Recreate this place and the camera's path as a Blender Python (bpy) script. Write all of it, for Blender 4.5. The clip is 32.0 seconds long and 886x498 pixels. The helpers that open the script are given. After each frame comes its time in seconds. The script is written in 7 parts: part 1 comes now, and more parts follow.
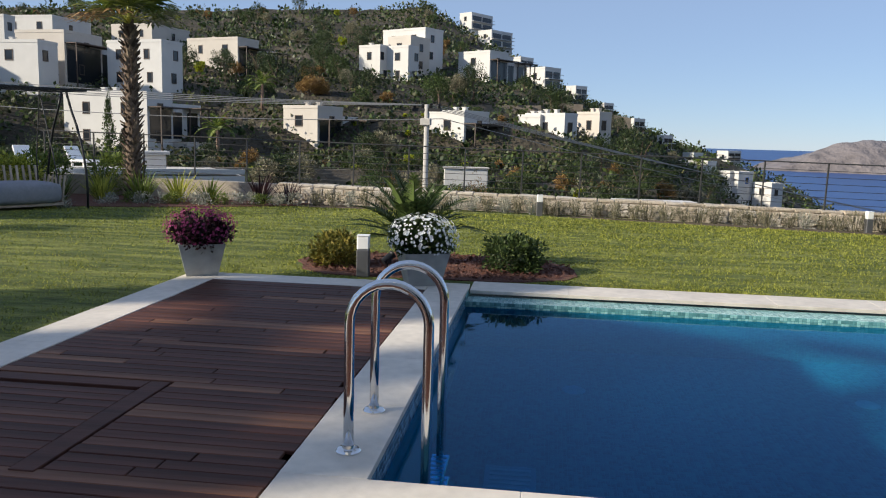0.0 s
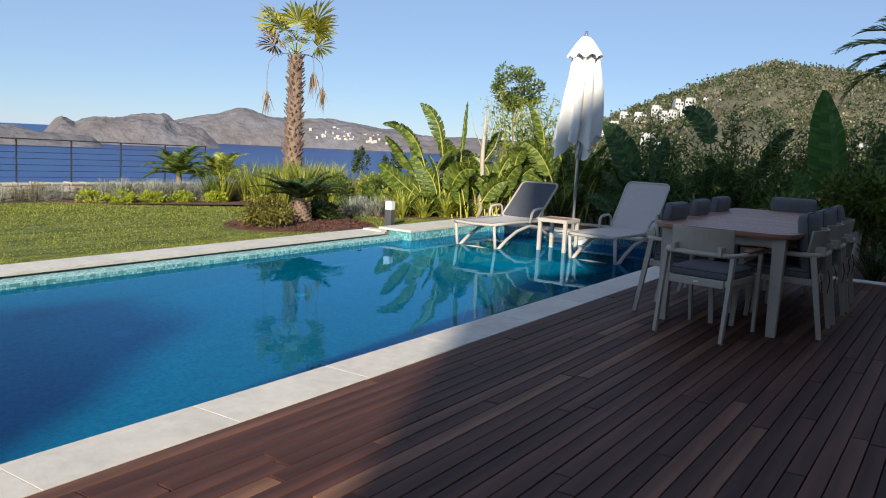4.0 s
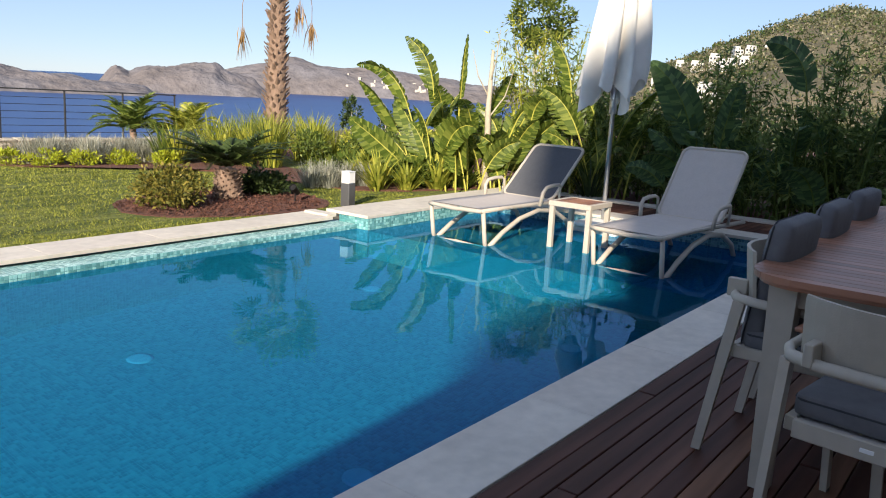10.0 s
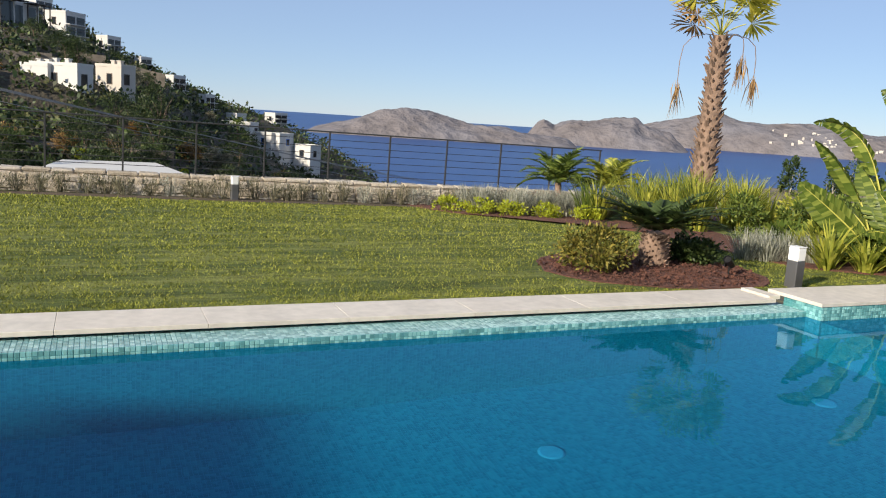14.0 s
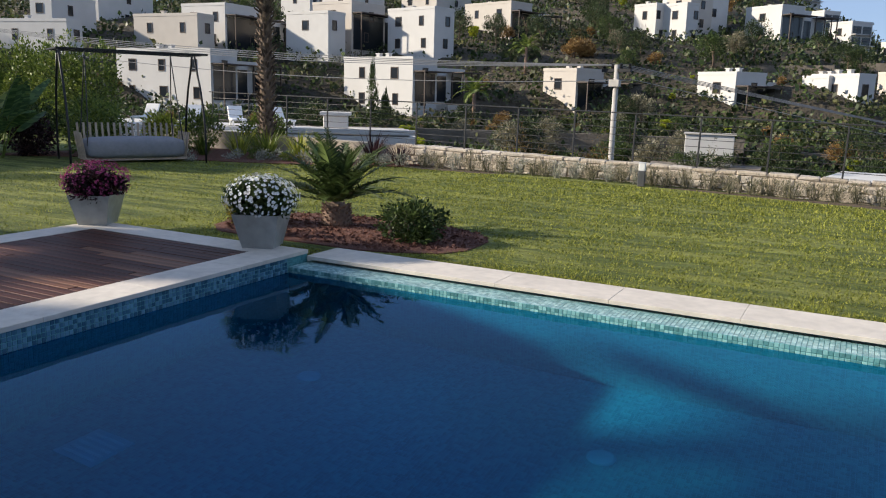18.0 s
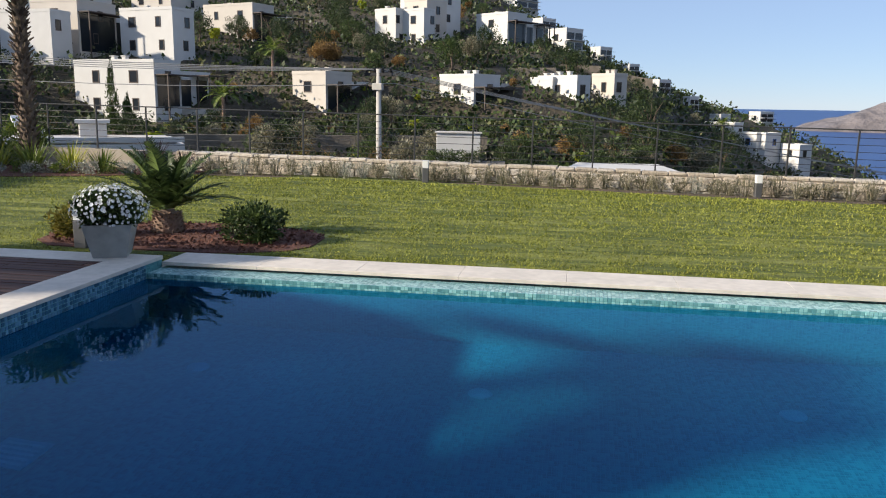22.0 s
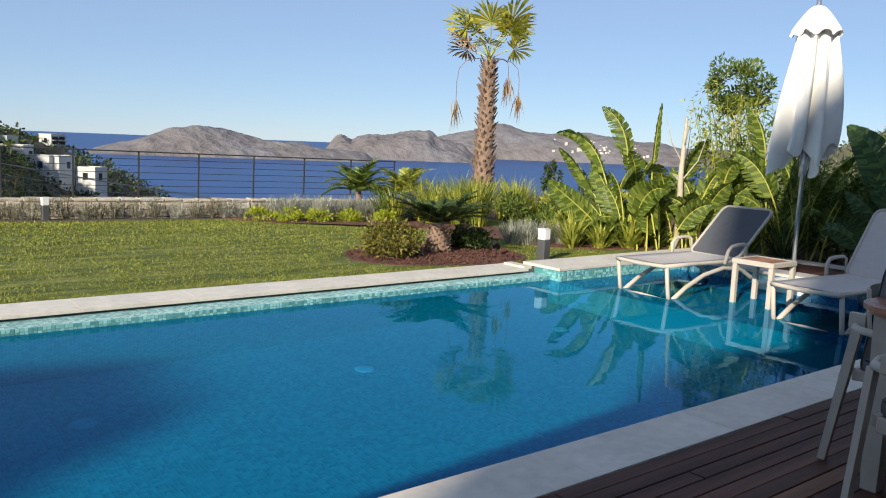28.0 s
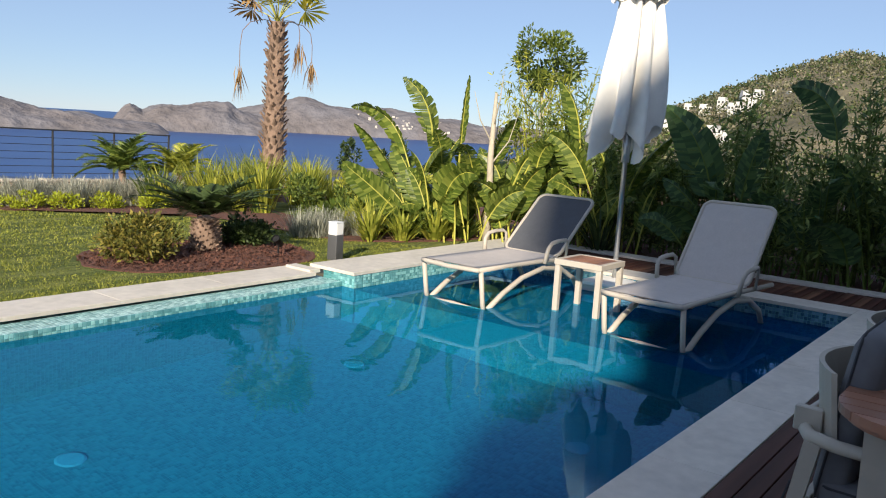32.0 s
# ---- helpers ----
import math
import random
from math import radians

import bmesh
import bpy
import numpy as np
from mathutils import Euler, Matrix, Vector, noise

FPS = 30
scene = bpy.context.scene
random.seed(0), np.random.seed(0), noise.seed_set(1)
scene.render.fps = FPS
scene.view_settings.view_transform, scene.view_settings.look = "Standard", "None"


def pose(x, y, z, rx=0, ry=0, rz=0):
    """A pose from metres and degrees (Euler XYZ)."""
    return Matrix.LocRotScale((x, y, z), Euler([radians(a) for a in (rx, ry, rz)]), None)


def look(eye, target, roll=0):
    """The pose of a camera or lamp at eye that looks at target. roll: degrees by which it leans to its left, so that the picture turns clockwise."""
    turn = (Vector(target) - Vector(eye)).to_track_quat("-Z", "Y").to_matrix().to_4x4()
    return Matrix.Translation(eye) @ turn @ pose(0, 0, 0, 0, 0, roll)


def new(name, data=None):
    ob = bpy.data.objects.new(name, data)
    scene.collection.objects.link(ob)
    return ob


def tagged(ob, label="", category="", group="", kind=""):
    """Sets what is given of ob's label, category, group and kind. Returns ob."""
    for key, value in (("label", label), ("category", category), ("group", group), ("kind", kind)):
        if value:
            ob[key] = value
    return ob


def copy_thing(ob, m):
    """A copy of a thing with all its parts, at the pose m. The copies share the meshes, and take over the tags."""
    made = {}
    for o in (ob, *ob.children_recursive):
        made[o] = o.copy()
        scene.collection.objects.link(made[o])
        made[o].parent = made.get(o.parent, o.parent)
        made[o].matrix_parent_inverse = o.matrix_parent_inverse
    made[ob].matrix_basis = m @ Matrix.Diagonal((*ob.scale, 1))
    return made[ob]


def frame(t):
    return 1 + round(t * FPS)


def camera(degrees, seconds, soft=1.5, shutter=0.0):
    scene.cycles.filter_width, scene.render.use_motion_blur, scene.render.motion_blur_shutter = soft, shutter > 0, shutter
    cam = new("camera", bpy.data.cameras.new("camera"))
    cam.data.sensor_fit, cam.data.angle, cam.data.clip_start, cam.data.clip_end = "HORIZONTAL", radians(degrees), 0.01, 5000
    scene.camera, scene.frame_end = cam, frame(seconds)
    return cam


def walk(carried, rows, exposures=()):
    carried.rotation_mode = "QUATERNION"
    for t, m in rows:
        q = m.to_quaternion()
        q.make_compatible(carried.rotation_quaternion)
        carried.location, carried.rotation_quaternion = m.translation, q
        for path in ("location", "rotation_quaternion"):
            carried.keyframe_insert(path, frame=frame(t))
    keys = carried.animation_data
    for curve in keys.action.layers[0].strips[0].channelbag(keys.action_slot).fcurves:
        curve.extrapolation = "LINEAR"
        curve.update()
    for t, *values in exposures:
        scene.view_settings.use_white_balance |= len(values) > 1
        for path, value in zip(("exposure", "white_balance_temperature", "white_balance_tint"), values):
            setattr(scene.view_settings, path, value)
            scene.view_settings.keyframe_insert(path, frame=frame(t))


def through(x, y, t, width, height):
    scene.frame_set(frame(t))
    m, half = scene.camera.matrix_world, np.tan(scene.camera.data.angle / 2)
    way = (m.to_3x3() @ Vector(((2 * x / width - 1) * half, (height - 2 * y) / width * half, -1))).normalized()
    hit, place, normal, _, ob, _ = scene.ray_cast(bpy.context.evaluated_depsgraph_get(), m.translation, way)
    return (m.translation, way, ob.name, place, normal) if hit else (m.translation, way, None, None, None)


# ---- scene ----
cam = camera(58.4, 32.0, 1.1)
PATH = [
    (0, (0.617, -2.755, 1.27), (0.373, -0.79, 0.994), 1.5),
    (0.5, (0.709, -2.905, 1.343), (0.754, -0.924, 1.073), 2.1),
    (1, (0.696, -2.981, 1.398), (1.091, -1.035, 1.158), 2.5),
    (1.5, (0.692, -2.827, 1.424), (1.396, -0.965, 1.226), 3.3),
    (2, (0.714, -2.902, 1.393), (1.694, -1.166, 1.23), 4.0),
    (2.5, (0.819, -2.923, 1.406), (2.018, -1.329, 1.264), 3.4),
    (3, (0.877, -2.919, 1.398), (2.296, -1.517, 1.24), 2.8),
    (3.5, (0.801, -2.951, 1.379), (2.39, -1.762, 1.129), 2.0),
    (4, (0.963, -2.955, 1.303), (2.612, -1.857, 1.033), 2.8),
    (4.5, (1.141, -2.962, 1.335), (2.81, -1.908, 1.018), 2.3),
    (6.5, (2.358, -2.617, 1.197), (4.117, -1.743, 0.82), 2.0),
    (7, (2.668, -2.487, 1.227), (4.431, -1.624, 0.841), 1.5),
    (7.5, (2.97, -2.385, 1.243), (4.724, -1.508, 0.851), 1.7),
    (8, (3.266, -2.273, 1.259), (5.003, -1.366, 0.862), 2.0),
    (8.5, (3.565, -2.139, 1.291), (5.274, -1.182, 0.888), 1.6),
    (9, (3.861, -2.025, 1.307), (5.511, -0.969, 0.903), 1.8),
    (9.5, (4.112, -1.873, 1.312), (5.703, -0.73, 0.91), 2.5),
    (10, (4.309, -1.641, 1.302), (5.874, -0.461, 0.904), 2.9),
    (10.5, (4.472, -1.46, 1.308), (6.013, -0.252, 0.903), 2.7),
    (11, (4.581, -1.31, 1.32), (6.084, -0.046, 0.939), 3.2),
    (11.5, (4.595, -1.124, 1.318), (6.067, 0.185, 0.968), 3.1),
    (12, (4.656, -0.987, 1.328), (6.055, 0.405, 1.003), 2.3),
    (12.5, (4.687, -0.919, 1.317), (5.996, 0.564, 1.019), 2.9),
    (13, (4.709, -0.895, 1.326), (5.892, 0.688, 1.017), 3.3),
    (13.5, (4.69, -0.873, 1.309), (5.704, 0.822, 0.992), 3.6),
    (14, (4.596, -0.911, 1.322), (5.396, 0.893, 0.998), 3.7),
    (14.5, (4.54, -0.873, 1.33), (5.097, 1.021, 1.008), 3.5),
    (15, (4.479, -1.014, 1.345), (4.807, 0.93, 1.009), 2.9),
    (15.5, (4.481, -1.169, 1.361), (4.58, 0.799, 1.02), 2.1),
    (17.5, (4.175, -1.05, 1.307), (3.382, 0.748, 0.932), 1.7),
    (18, (4.069, -1.163, 1.32), (3.159, 0.577, 0.937), 1.6),
    (18.5, (4.022, -1.248, 1.322), (3.016, 0.438, 0.939), 1.9),
    (19, (3.999, -1.433, 1.321), (2.941, 0.22, 0.935), 1.9),
    (19.5, (3.894, -1.57, 1.335), (2.862, 0.101, 0.956), 1.9),
    (20, (3.798, -1.712, 1.343), (2.857, 0.013, 0.97), 1.2),
    (20.5, (3.757, -1.857, 1.341), (2.87, -0.104, 0.966), 1.1),
    (21, (3.712, -1.993, 1.332), (2.953, -0.183, 0.947), 1.2),
    (21.5, (3.669, -2.066, 1.328), (3.114, -0.181, 0.957), 1.5),
    (22, (3.555, -2.126, 1.348), (3.224, -0.188, 0.983), 0.8),
    (22.5, (3.527, -2.212, 1.36), (3.384, -0.252, 0.99), 0.9),
    (23, (3.537, -2.375, 1.358), (3.58, -0.41, 0.99), 1.5),
    (23.5, (3.607, -2.339, 1.327), (3.815, -0.385, 0.955), 2.0),
    (24, (3.631, -2.261, 1.305), (3.973, -0.324, 0.94), 1.8),
    (24.5, (3.661, -2.313, 1.31), (4.192, -0.416, 0.964), 2.0),
    (25, (3.667, -2.357, 1.318), (4.368, -0.513, 0.988), 2.7),
    (25.5, (3.685, -2.368, 1.322), (4.484, -0.563, 1.004), 2.8),
    (26, (3.691, -2.37, 1.322), (4.594, -0.611, 1.023), 3.0),
    (26.5, (3.671, -2.355, 1.32), (4.672, -0.647, 1.038), 2.4),
    (28.5, (3.794, -2.345, 1.329), (5.059, -0.815, 1.081), 2.6),
    (29, (3.911, -2.192, 1.329), (5.206, -0.685, 1.103), 2.7),
    (29.5, (4.081, -2.04, 1.323), (5.41, -0.563, 1.1), 2.6),
    (30, (4.351, -1.814, 1.285), (5.685, -0.339, 1.077), 3.3),
    (30.5, (4.462, -1.707, 1.305), (5.801, -0.24, 1.067), 3.3),
    (31, (4.596, -1.536, 1.341), (6.02, -0.162, 1.053), 2.7),
    (31.5, (4.751, -1.435, 1.354), (6.241, -0.136, 1.05), 2.6),
    (32, (5.009, -1.254, 1.35), (6.572, -0.044, 1.049), 3.4),
]
# stops, white balance and tint of the carried camera
LEVELS = [(0, 0.46, 6400, 8), (1.5, 0.30, 6150, 4), (3, 0.28, 6050, 3), (4.5, 0.5, 6350, 8), (7, 0.74, 6650, 10), (9, 0.74, 6750, 10), (11, 0.62, 6550, 9), (13, 0.50, 6500, 8),
          (15, 0.44, 6500, 8), (18, 0.56, 6450, 10), (21, 0.62, 6450, 10), (24, 0.58, 6450, 8), (26, 0.48, 6300, 6), (29, 0.46, 6450, 6), (32, 0.5, 6550, 8)]
walk(cam, [(t, look(eye, target, roll)) for t, eye, target, roll in PATH], LEVELS)

# ---------- world, sun ----------
SUN_AZ = Vector((-0.908, -0.418, 0)).normalized()
SUN_EL = radians(24)
world = bpy.data.worlds.new("sky")
scene.world = world
world.use_nodes = True
wn = world.node_tree.nodes
sky = wn.new("ShaderNodeTexSky")
sky.sky_type = 'NISHITA'
sky.sun_disc = False
sky.sun_elevation = SUN_EL
sky.sun_rotation = math.atan2(SUN_AZ.x, SUN_AZ.y)
sky.altitude = 60
sky.air_density, sky.dust_density, sky.ozone_density = 0.75, 0.0, 4.0
haze = wn.new("ShaderNodeMix")
haze.data_type = 'RGBA'
haze.inputs[0].default_value = 0.62
haze.inputs[7].default_value = (2.85, 3.55, 5.1, 1)
world.node_tree.links.new(sky.outputs[0], haze.inputs[6])
world.node_tree.links.new(haze.outputs[2], wn["Background"].inputs[0])
wn["Background"].inputs[1].default_value = 0.10

sun_data = bpy.data.lights.new("sun", 'SUN')
sun_data.energy, sun_data.angle, sun_data.color = 5.0, radians(1.5), (1.0, 0.89, 0.73)
sun_lamp = new("sun", sun_data)
sun_dir = SUN_AZ * math.cos(SUN_EL) + Vector((0, 0, math.sin(SUN_EL)))
sun_lamp.matrix_world = look(sun_dir * 60, (0, 0, 0))

# ---------- materials ----------

def mat(name, base, rough=0.7, metal=0.0, var=0.25, scale=8.0, bump=0.2, bump_scale=60.0, rand=0.0, island=0.0, second=None,
        spec=0.5, trans=0.0, ior=1.45, stretch=(1, 1, 1), detail=6.0, depth=0.01, second_scale=1.6, rare=0.3):
    """A surface with colour variation at two scales and fine relief. rand: per object, island: per loose piece."""
    m = bpy.data.materials.new(name)
    m.use_nodes = True
    nt = m.node_tree
    n, link = nt.nodes, nt.links.new
    p = n["Principled BSDF"]
    p.inputs["Roughness"].default_value, p.inputs["Metallic"].default_value = rough, metal
    p.inputs["Specular IOR Level"].default_value = spec
    p.inputs["IOR"].default_value, p.inputs["Transmission Weight"].default_value = ior, trans
    co = n.new("ShaderNodeTexCoord")
    mp = n.new("ShaderNodeMapping")
    mp.inputs["Scale"].default_value = stretch
    link(co.outputs["Object"], mp.inputs[0])
    a = n.new("ShaderNodeTexNoise")
    a.inputs["Scale"].default_value, a.inputs["Detail"].default_value = scale, detail
    link(mp.outputs[0], a.inputs["Vector"])
    b = n.new("ShaderNodeTexNoise")
    b.inputs["Scale"].default_value, b.inputs["Detail"].default_value = scale * 0.13 * second_scale, 3.0
    link(mp.outputs[0], b.inputs["Vector"])
    mul = n.new("ShaderNodeMath")
    mul.operation = 'ADD'
    link(a.outputs["Fac"], mul.inputs[0])
    link(b.outputs["Fac"], mul.inputs[1])
    fac = mul.outputs[0]
    span = n.new("ShaderNodeMapRange")
    span.inputs[1].default_value, span.inputs[2].default_value = 0.65, 1.35
    span.inputs[3].default_value, span.inputs[4].default_value = 1 - var, 1 + var
    link(fac, span.inputs[0])
    value = span.outputs[0]
    for source, amount in (("obj", rand), ("isl", island)):
        if not amount:
            continue
        r = n.new("ShaderNodeObjectInfo").outputs["Random"] if source == "obj" else n.new("ShaderNodeNewGeometry").outputs["Random Per Island"]
        mr = n.new("ShaderNodeMapRange")
        mr.inputs[3].default_value, mr.inputs[4].default_value = 1 - amount, 1 + amount
        link(r, mr.inputs[0])
        mm = n.new("ShaderNodeMath")
        mm.operation = 'MULTIPLY'
        link(value, mm.inputs[0])
        link(mr.outputs[0], mm.inputs[1])
        value = mm.outputs[0]
    colour = n.new("ShaderNodeMix")
    colour.data_type = 'RGBA'
    colour.inputs[6].default_value = (*base, 1)
    colour.inputs[7].default_value = (*(second or base), 1)
    if second:
        cr = n.new("ShaderNodeMapRange")
        cr.inputs[1].default_value, cr.inputs[2].default_value = 0.42, 0.62
        if island or rand:
            r = n.new("ShaderNodeObjectInfo").outputs["Random"] if rand > island else n.new("ShaderNodeNewGeometry").outputs["Random Per Island"]
            cr.inputs[1].default_value, cr.inputs[2].default_value = rare, 1.0
            link(r, cr.inputs[0])
        else:
            link(b.outputs["Fac"], cr.inputs[0])
        link(cr.outputs[0], colour.inputs[0])
    else:
        colour.inputs[0].default_value = 0
    sc = n.new("ShaderNodeVectorMath")
    sc.operation = 'SCALE'
    link(colour.outputs[2], sc.inputs[0])
    link(value, sc.inputs[3])
    link(sc.outputs[0], p.inputs["Base Color"])
    if bump:
        t = n.new("ShaderNodeTexNoise")
        t.inputs["Scale"].default_value, t.inputs["Detail"].default_value = bump_scale, 4.0
        link(mp.outputs[0], t.inputs["Vector"])
        bp = n.new("ShaderNodeBump")
        bp.inputs["Strength"].default_value, bp.inputs["Distance"].default_value = bump, depth
        link(t.outputs["Fac"], bp.inputs["Height"])
        link(bp.outputs[0], p.inputs["Normal"])
    return m


def leaf_mat(name, base, second, island=0.45, rough=0.5, through=0.25):
    m = mat(name, base, rough, var=0.2, scale=3.0, bump=0.0, island=island, second=second, spec=0.35)
    n, link = m.node_tree.nodes, m.node_tree.links.new
    p = n["Principled BSDF"]
    tl = n.new("ShaderNodeBsdfTranslucent")
    link(p.inputs["Base Color"].links[0].from_socket, tl.inputs[0])
    mx = n.new("ShaderNodeMixShader")
    mx.inputs[0].default_value = through
    link(p.outputs[0], mx.inputs[1])
    link(tl.outputs[0], mx.inputs[2])
    link(mx.outputs[0], n["Material Output"].inputs[0])
    return m


M = {}
M["stone"] = mat("travertine", (0.66, 0.60, 0.52), 0.6, var=0.14, scale=14, bump=0.25, bump_scale=45, second=(0.58, 0.52, 0.45), rand=0.06, depth=0.004)
M["plank"] = mat("ipe_plank", (0.085, 0.036, 0.026), 0.55, var=0.55, scale=9, bump=0.35, bump_scale=30, rand=0.3, second=(0.155, 0.077, 0.046), rare=0.75, spec=0.17, stretch=(0.12, 1.6, 1.6), depth=0.004)
M["under"] = mat("dark_subframe", (0.02, 0.017, 0.015), 0.9)
M["tile"] = mat("pool_mosaic", (0.13, 0.34, 0.35), 0.22, var=0.15, scale=20, bump=0.05, island=0.3, second=(0.24, 0.45, 0.44))
# paler tile: sky sheen of the wet ledge put into its colour
M["tile_sky_pale"] = mat("sky_pale_mosaic", (0.22, 0.40, 0.42), 0.2, var=0.1, scale=20, bump=0.05, island=0.2, second=(0.32, 0.49, 0.50))
M["tile_blue"] = mat("blue_mosaic", (0.06, 0.16, 0.24), 0.2, var=0.15, scale=20, bump=0.05, island=0.35, second=(0.11, 0.23, 0.31))
M["grout"] = mat("grout", (0.50, 0.55, 0.54), 0.8, var=0.1, scale=30)
M["lawn"] = mat("turf", (0.12, 0.155, 0.026), 0.9, var=0.65, scale=14, bump=0.9, bump_scale=90, second=(0.19, 0.205, 0.045), depth=0.04, second_scale=1.2, stretch=(0.28, 1.7, 1))
M["soil"] = mat("mulch_soil", (0.20, 0.085, 0.06), 0.95, var=0.5, scale=40, bump=1.0, bump_scale=90, second=(0.13, 0.06, 0.045), depth=0.04)
M["rock"] = mat("wall_stone", (0.52, 0.44, 0.34), 0.85, var=0.25, scale=9, bump=0.8, bump_scale=25, rand=0.25, second=(0.40, 0.36, 0.31), depth=0.03)
M["mortar"] = mat("wall_mortar", (0.38, 0.33, 0.27), 0.95, var=0.2, scale=12, bump=0.5, bump_scale=50)
M["white"] = mat("white_render", (0.80, 0.78, 0.74), 0.8, var=0.06, scale=4, bump=0.15, bump_scale=60)
M["rail"] = mat("grey_rail_paint", (0.05, 0.05, 0.052), 0.5, 0.3, var=0.15, scale=20)
M["chrome"] = mat("polished_steel", (0.72, 0.72, 0.72), 0.1, 1.0, var=0.03, scale=10, bump=0.02)
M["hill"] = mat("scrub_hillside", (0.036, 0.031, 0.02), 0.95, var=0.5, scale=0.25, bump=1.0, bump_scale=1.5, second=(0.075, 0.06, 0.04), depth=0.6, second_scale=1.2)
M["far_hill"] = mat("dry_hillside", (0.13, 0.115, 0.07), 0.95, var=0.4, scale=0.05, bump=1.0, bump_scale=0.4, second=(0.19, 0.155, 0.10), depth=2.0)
# distance haze is mixed into the islands' greyish mauve colour
M["islet"] = mat("hazed_island", (0.18, 0.158, 0.158), 0.95, var=0.35, scale=0.03, bump=1.0, bump_scale=0.03, second=(0.15, 0.14, 0.15), depth=16)


def mosaic(name):
    """Small square glass tiles in pale joints, laid on the two axes of each face by the object's own position."""
    m = bpy.data.materials.new(name)
    m.use_nodes = True
    n, link = m.node_tree.nodes, m.node_tree.links.new
    p = n["Principled BSDF"]
    p.inputs["Roughness"].default_value = 0.3
    co = n.new("ShaderNodeTexCoord")
    sep = n.new("ShaderNodeSeparateXYZ")
    link(co.outputs["Object"], sep.inputs[0])
    step = []
    for axis in range(3):
        fr = n.new("ShaderNodeMath")
        fr.operation = 'FLOORED_MODULO'
        sc = n.new("ShaderNodeMath")
        sc.operation = 'MULTIPLY'
        sc.inputs[1].default_value = 1 / 0.027
        off = n.new("ShaderNodeMath")
        off.inputs[1].default_value = 0.37
        link(sep.outputs[axis], sc.inputs[0])
        link(sc.outputs[0], off.inputs[0])
        link(off.outputs[0], fr.inputs[0])
        fr.inputs[1].default_value = 1.0
        gt = n.new("ShaderNodeMath")
        gt.operation = 'GREATER_THAN'
        gt.inputs[1].default_value = 0.12
        link(fr.outputs[0], gt.inputs[0])
        step.append(gt.outputs[0])
    mul = None
    for s in step:
        if mul is None:
            mul = s
            continue
        k = n.new("ShaderNodeMath")
        k.operation = 'MULTIPLY'
        link(mul, k.inputs[0])
        link(s, k.inputs[1])
        mul = k.outputs[0]
    sn = n.new("ShaderNodeVectorMath")
    sn.operation = 'SNAP'
    sn.inputs[1].default_value = (0.027, 0.027, 0.027)
    link(co.outputs["Object"], sn.inputs[0])
    wnse = n.new("ShaderNodeTexWhiteNoise")
    link(sn.outputs[0], wnse.inputs[0])
    ramp = n.new("ShaderNodeValToRGB")
    ramp.color_ramp.elements[0].color = (0.05, 0.20, 0.22, 1)
    ramp.color_ramp.elements[1].color = (0.10, 0.32, 0.33, 1)
    link(wnse.outputs[0], ramp.inputs[0])
    mx = n.new("ShaderNodeMix")
    mx.data_type = 'RGBA'
    mx.inputs[6].default_value = (0.13, 0.32, 0.33, 1)
    link(mul, mx.inputs[0])
    link(ramp.outputs[0], mx.inputs[7])
    link(mx.outputs[2], p.inputs["Base Color"])
    return m


M["mosaic"] = mosaic("mosaic_lining")


def water_mat(name, tint, scale, strength, rough=0.0, depth=0.02):
    m = bpy.data.materials.new(name)
    m.use_nodes = True
    n, link = m.node_tree.nodes, m.node_tree.links.new
    n.remove(n["Principled BSDF"])
    g = n.new("ShaderNodeBsdfRefraction")
    g.inputs["Color"].default_value = (*tint, 1)
    g.inputs["IOR"].default_value = 1.33
    g.inputs["Roughness"].default_value = rough
    gloss = n.new("ShaderNodeBsdfGlossy")
    gloss.inputs["Roughness"].default_value = rough
    # blue tint put into the reflections, in place of a bluer sky
    gloss.inputs["Color"].default_value = (0.34, 0.62, 0.90, 1)
    fres = n.new("ShaderNodeFresnel")
    fres.inputs["IOR"].default_value = 1.33
    both = n.new("ShaderNodeMixShader")
    co = n.new("ShaderNodeTexCoord")
    a = n.new("ShaderNodeTexNoise")
    a.inputs["Scale"].default_value, a.inputs["Detail"].default_value = scale, 2.0
    b = n.new("ShaderNodeTexNoise")
    b.inputs["Scale"].default_value, b.inputs["Detail"].default_value = scale * 4.3, 2.0
    link(co.outputs["Object"], a.inputs[0])
    link(co.outputs["Object"], b.inputs[0])
    ad = n.new("ShaderNodeMath")
    ad.operation = 'MULTIPLY_ADD'
    ad.inputs[1].default_value = 0.22
    link(b.outputs[0], ad.inputs[0])
    link(a.outputs[0], ad.inputs[2])
    bp = n.new("ShaderNodeBump")
    bp.inputs["Strength"].default_value, bp.inputs["Distance"].default_value = strength, depth
    link(ad.outputs[0], bp.inputs["Height"])
    for node in (g, gloss, fres):
        link(bp.outputs[0], node.inputs["Normal"])
    link(fres.outputs[0], both.inputs[0])
    link(g.outputs[0], both.inputs[1])
    link(gloss.outputs[0], both.inputs[2])
    link(both.outputs[0], n["Material Output"].inputs[0])
    return m


M["water"] = water_mat("pool_water", (0.035, 0.475, 0.83), 1.7, 0.13)
M["sea"] = mat("sea_water", (0.007, 0.052, 0.20), 0.35, var=0.12, scale=0.02, bump=0.4, bump_scale=0.25, depth=0.5, spec=0.14)


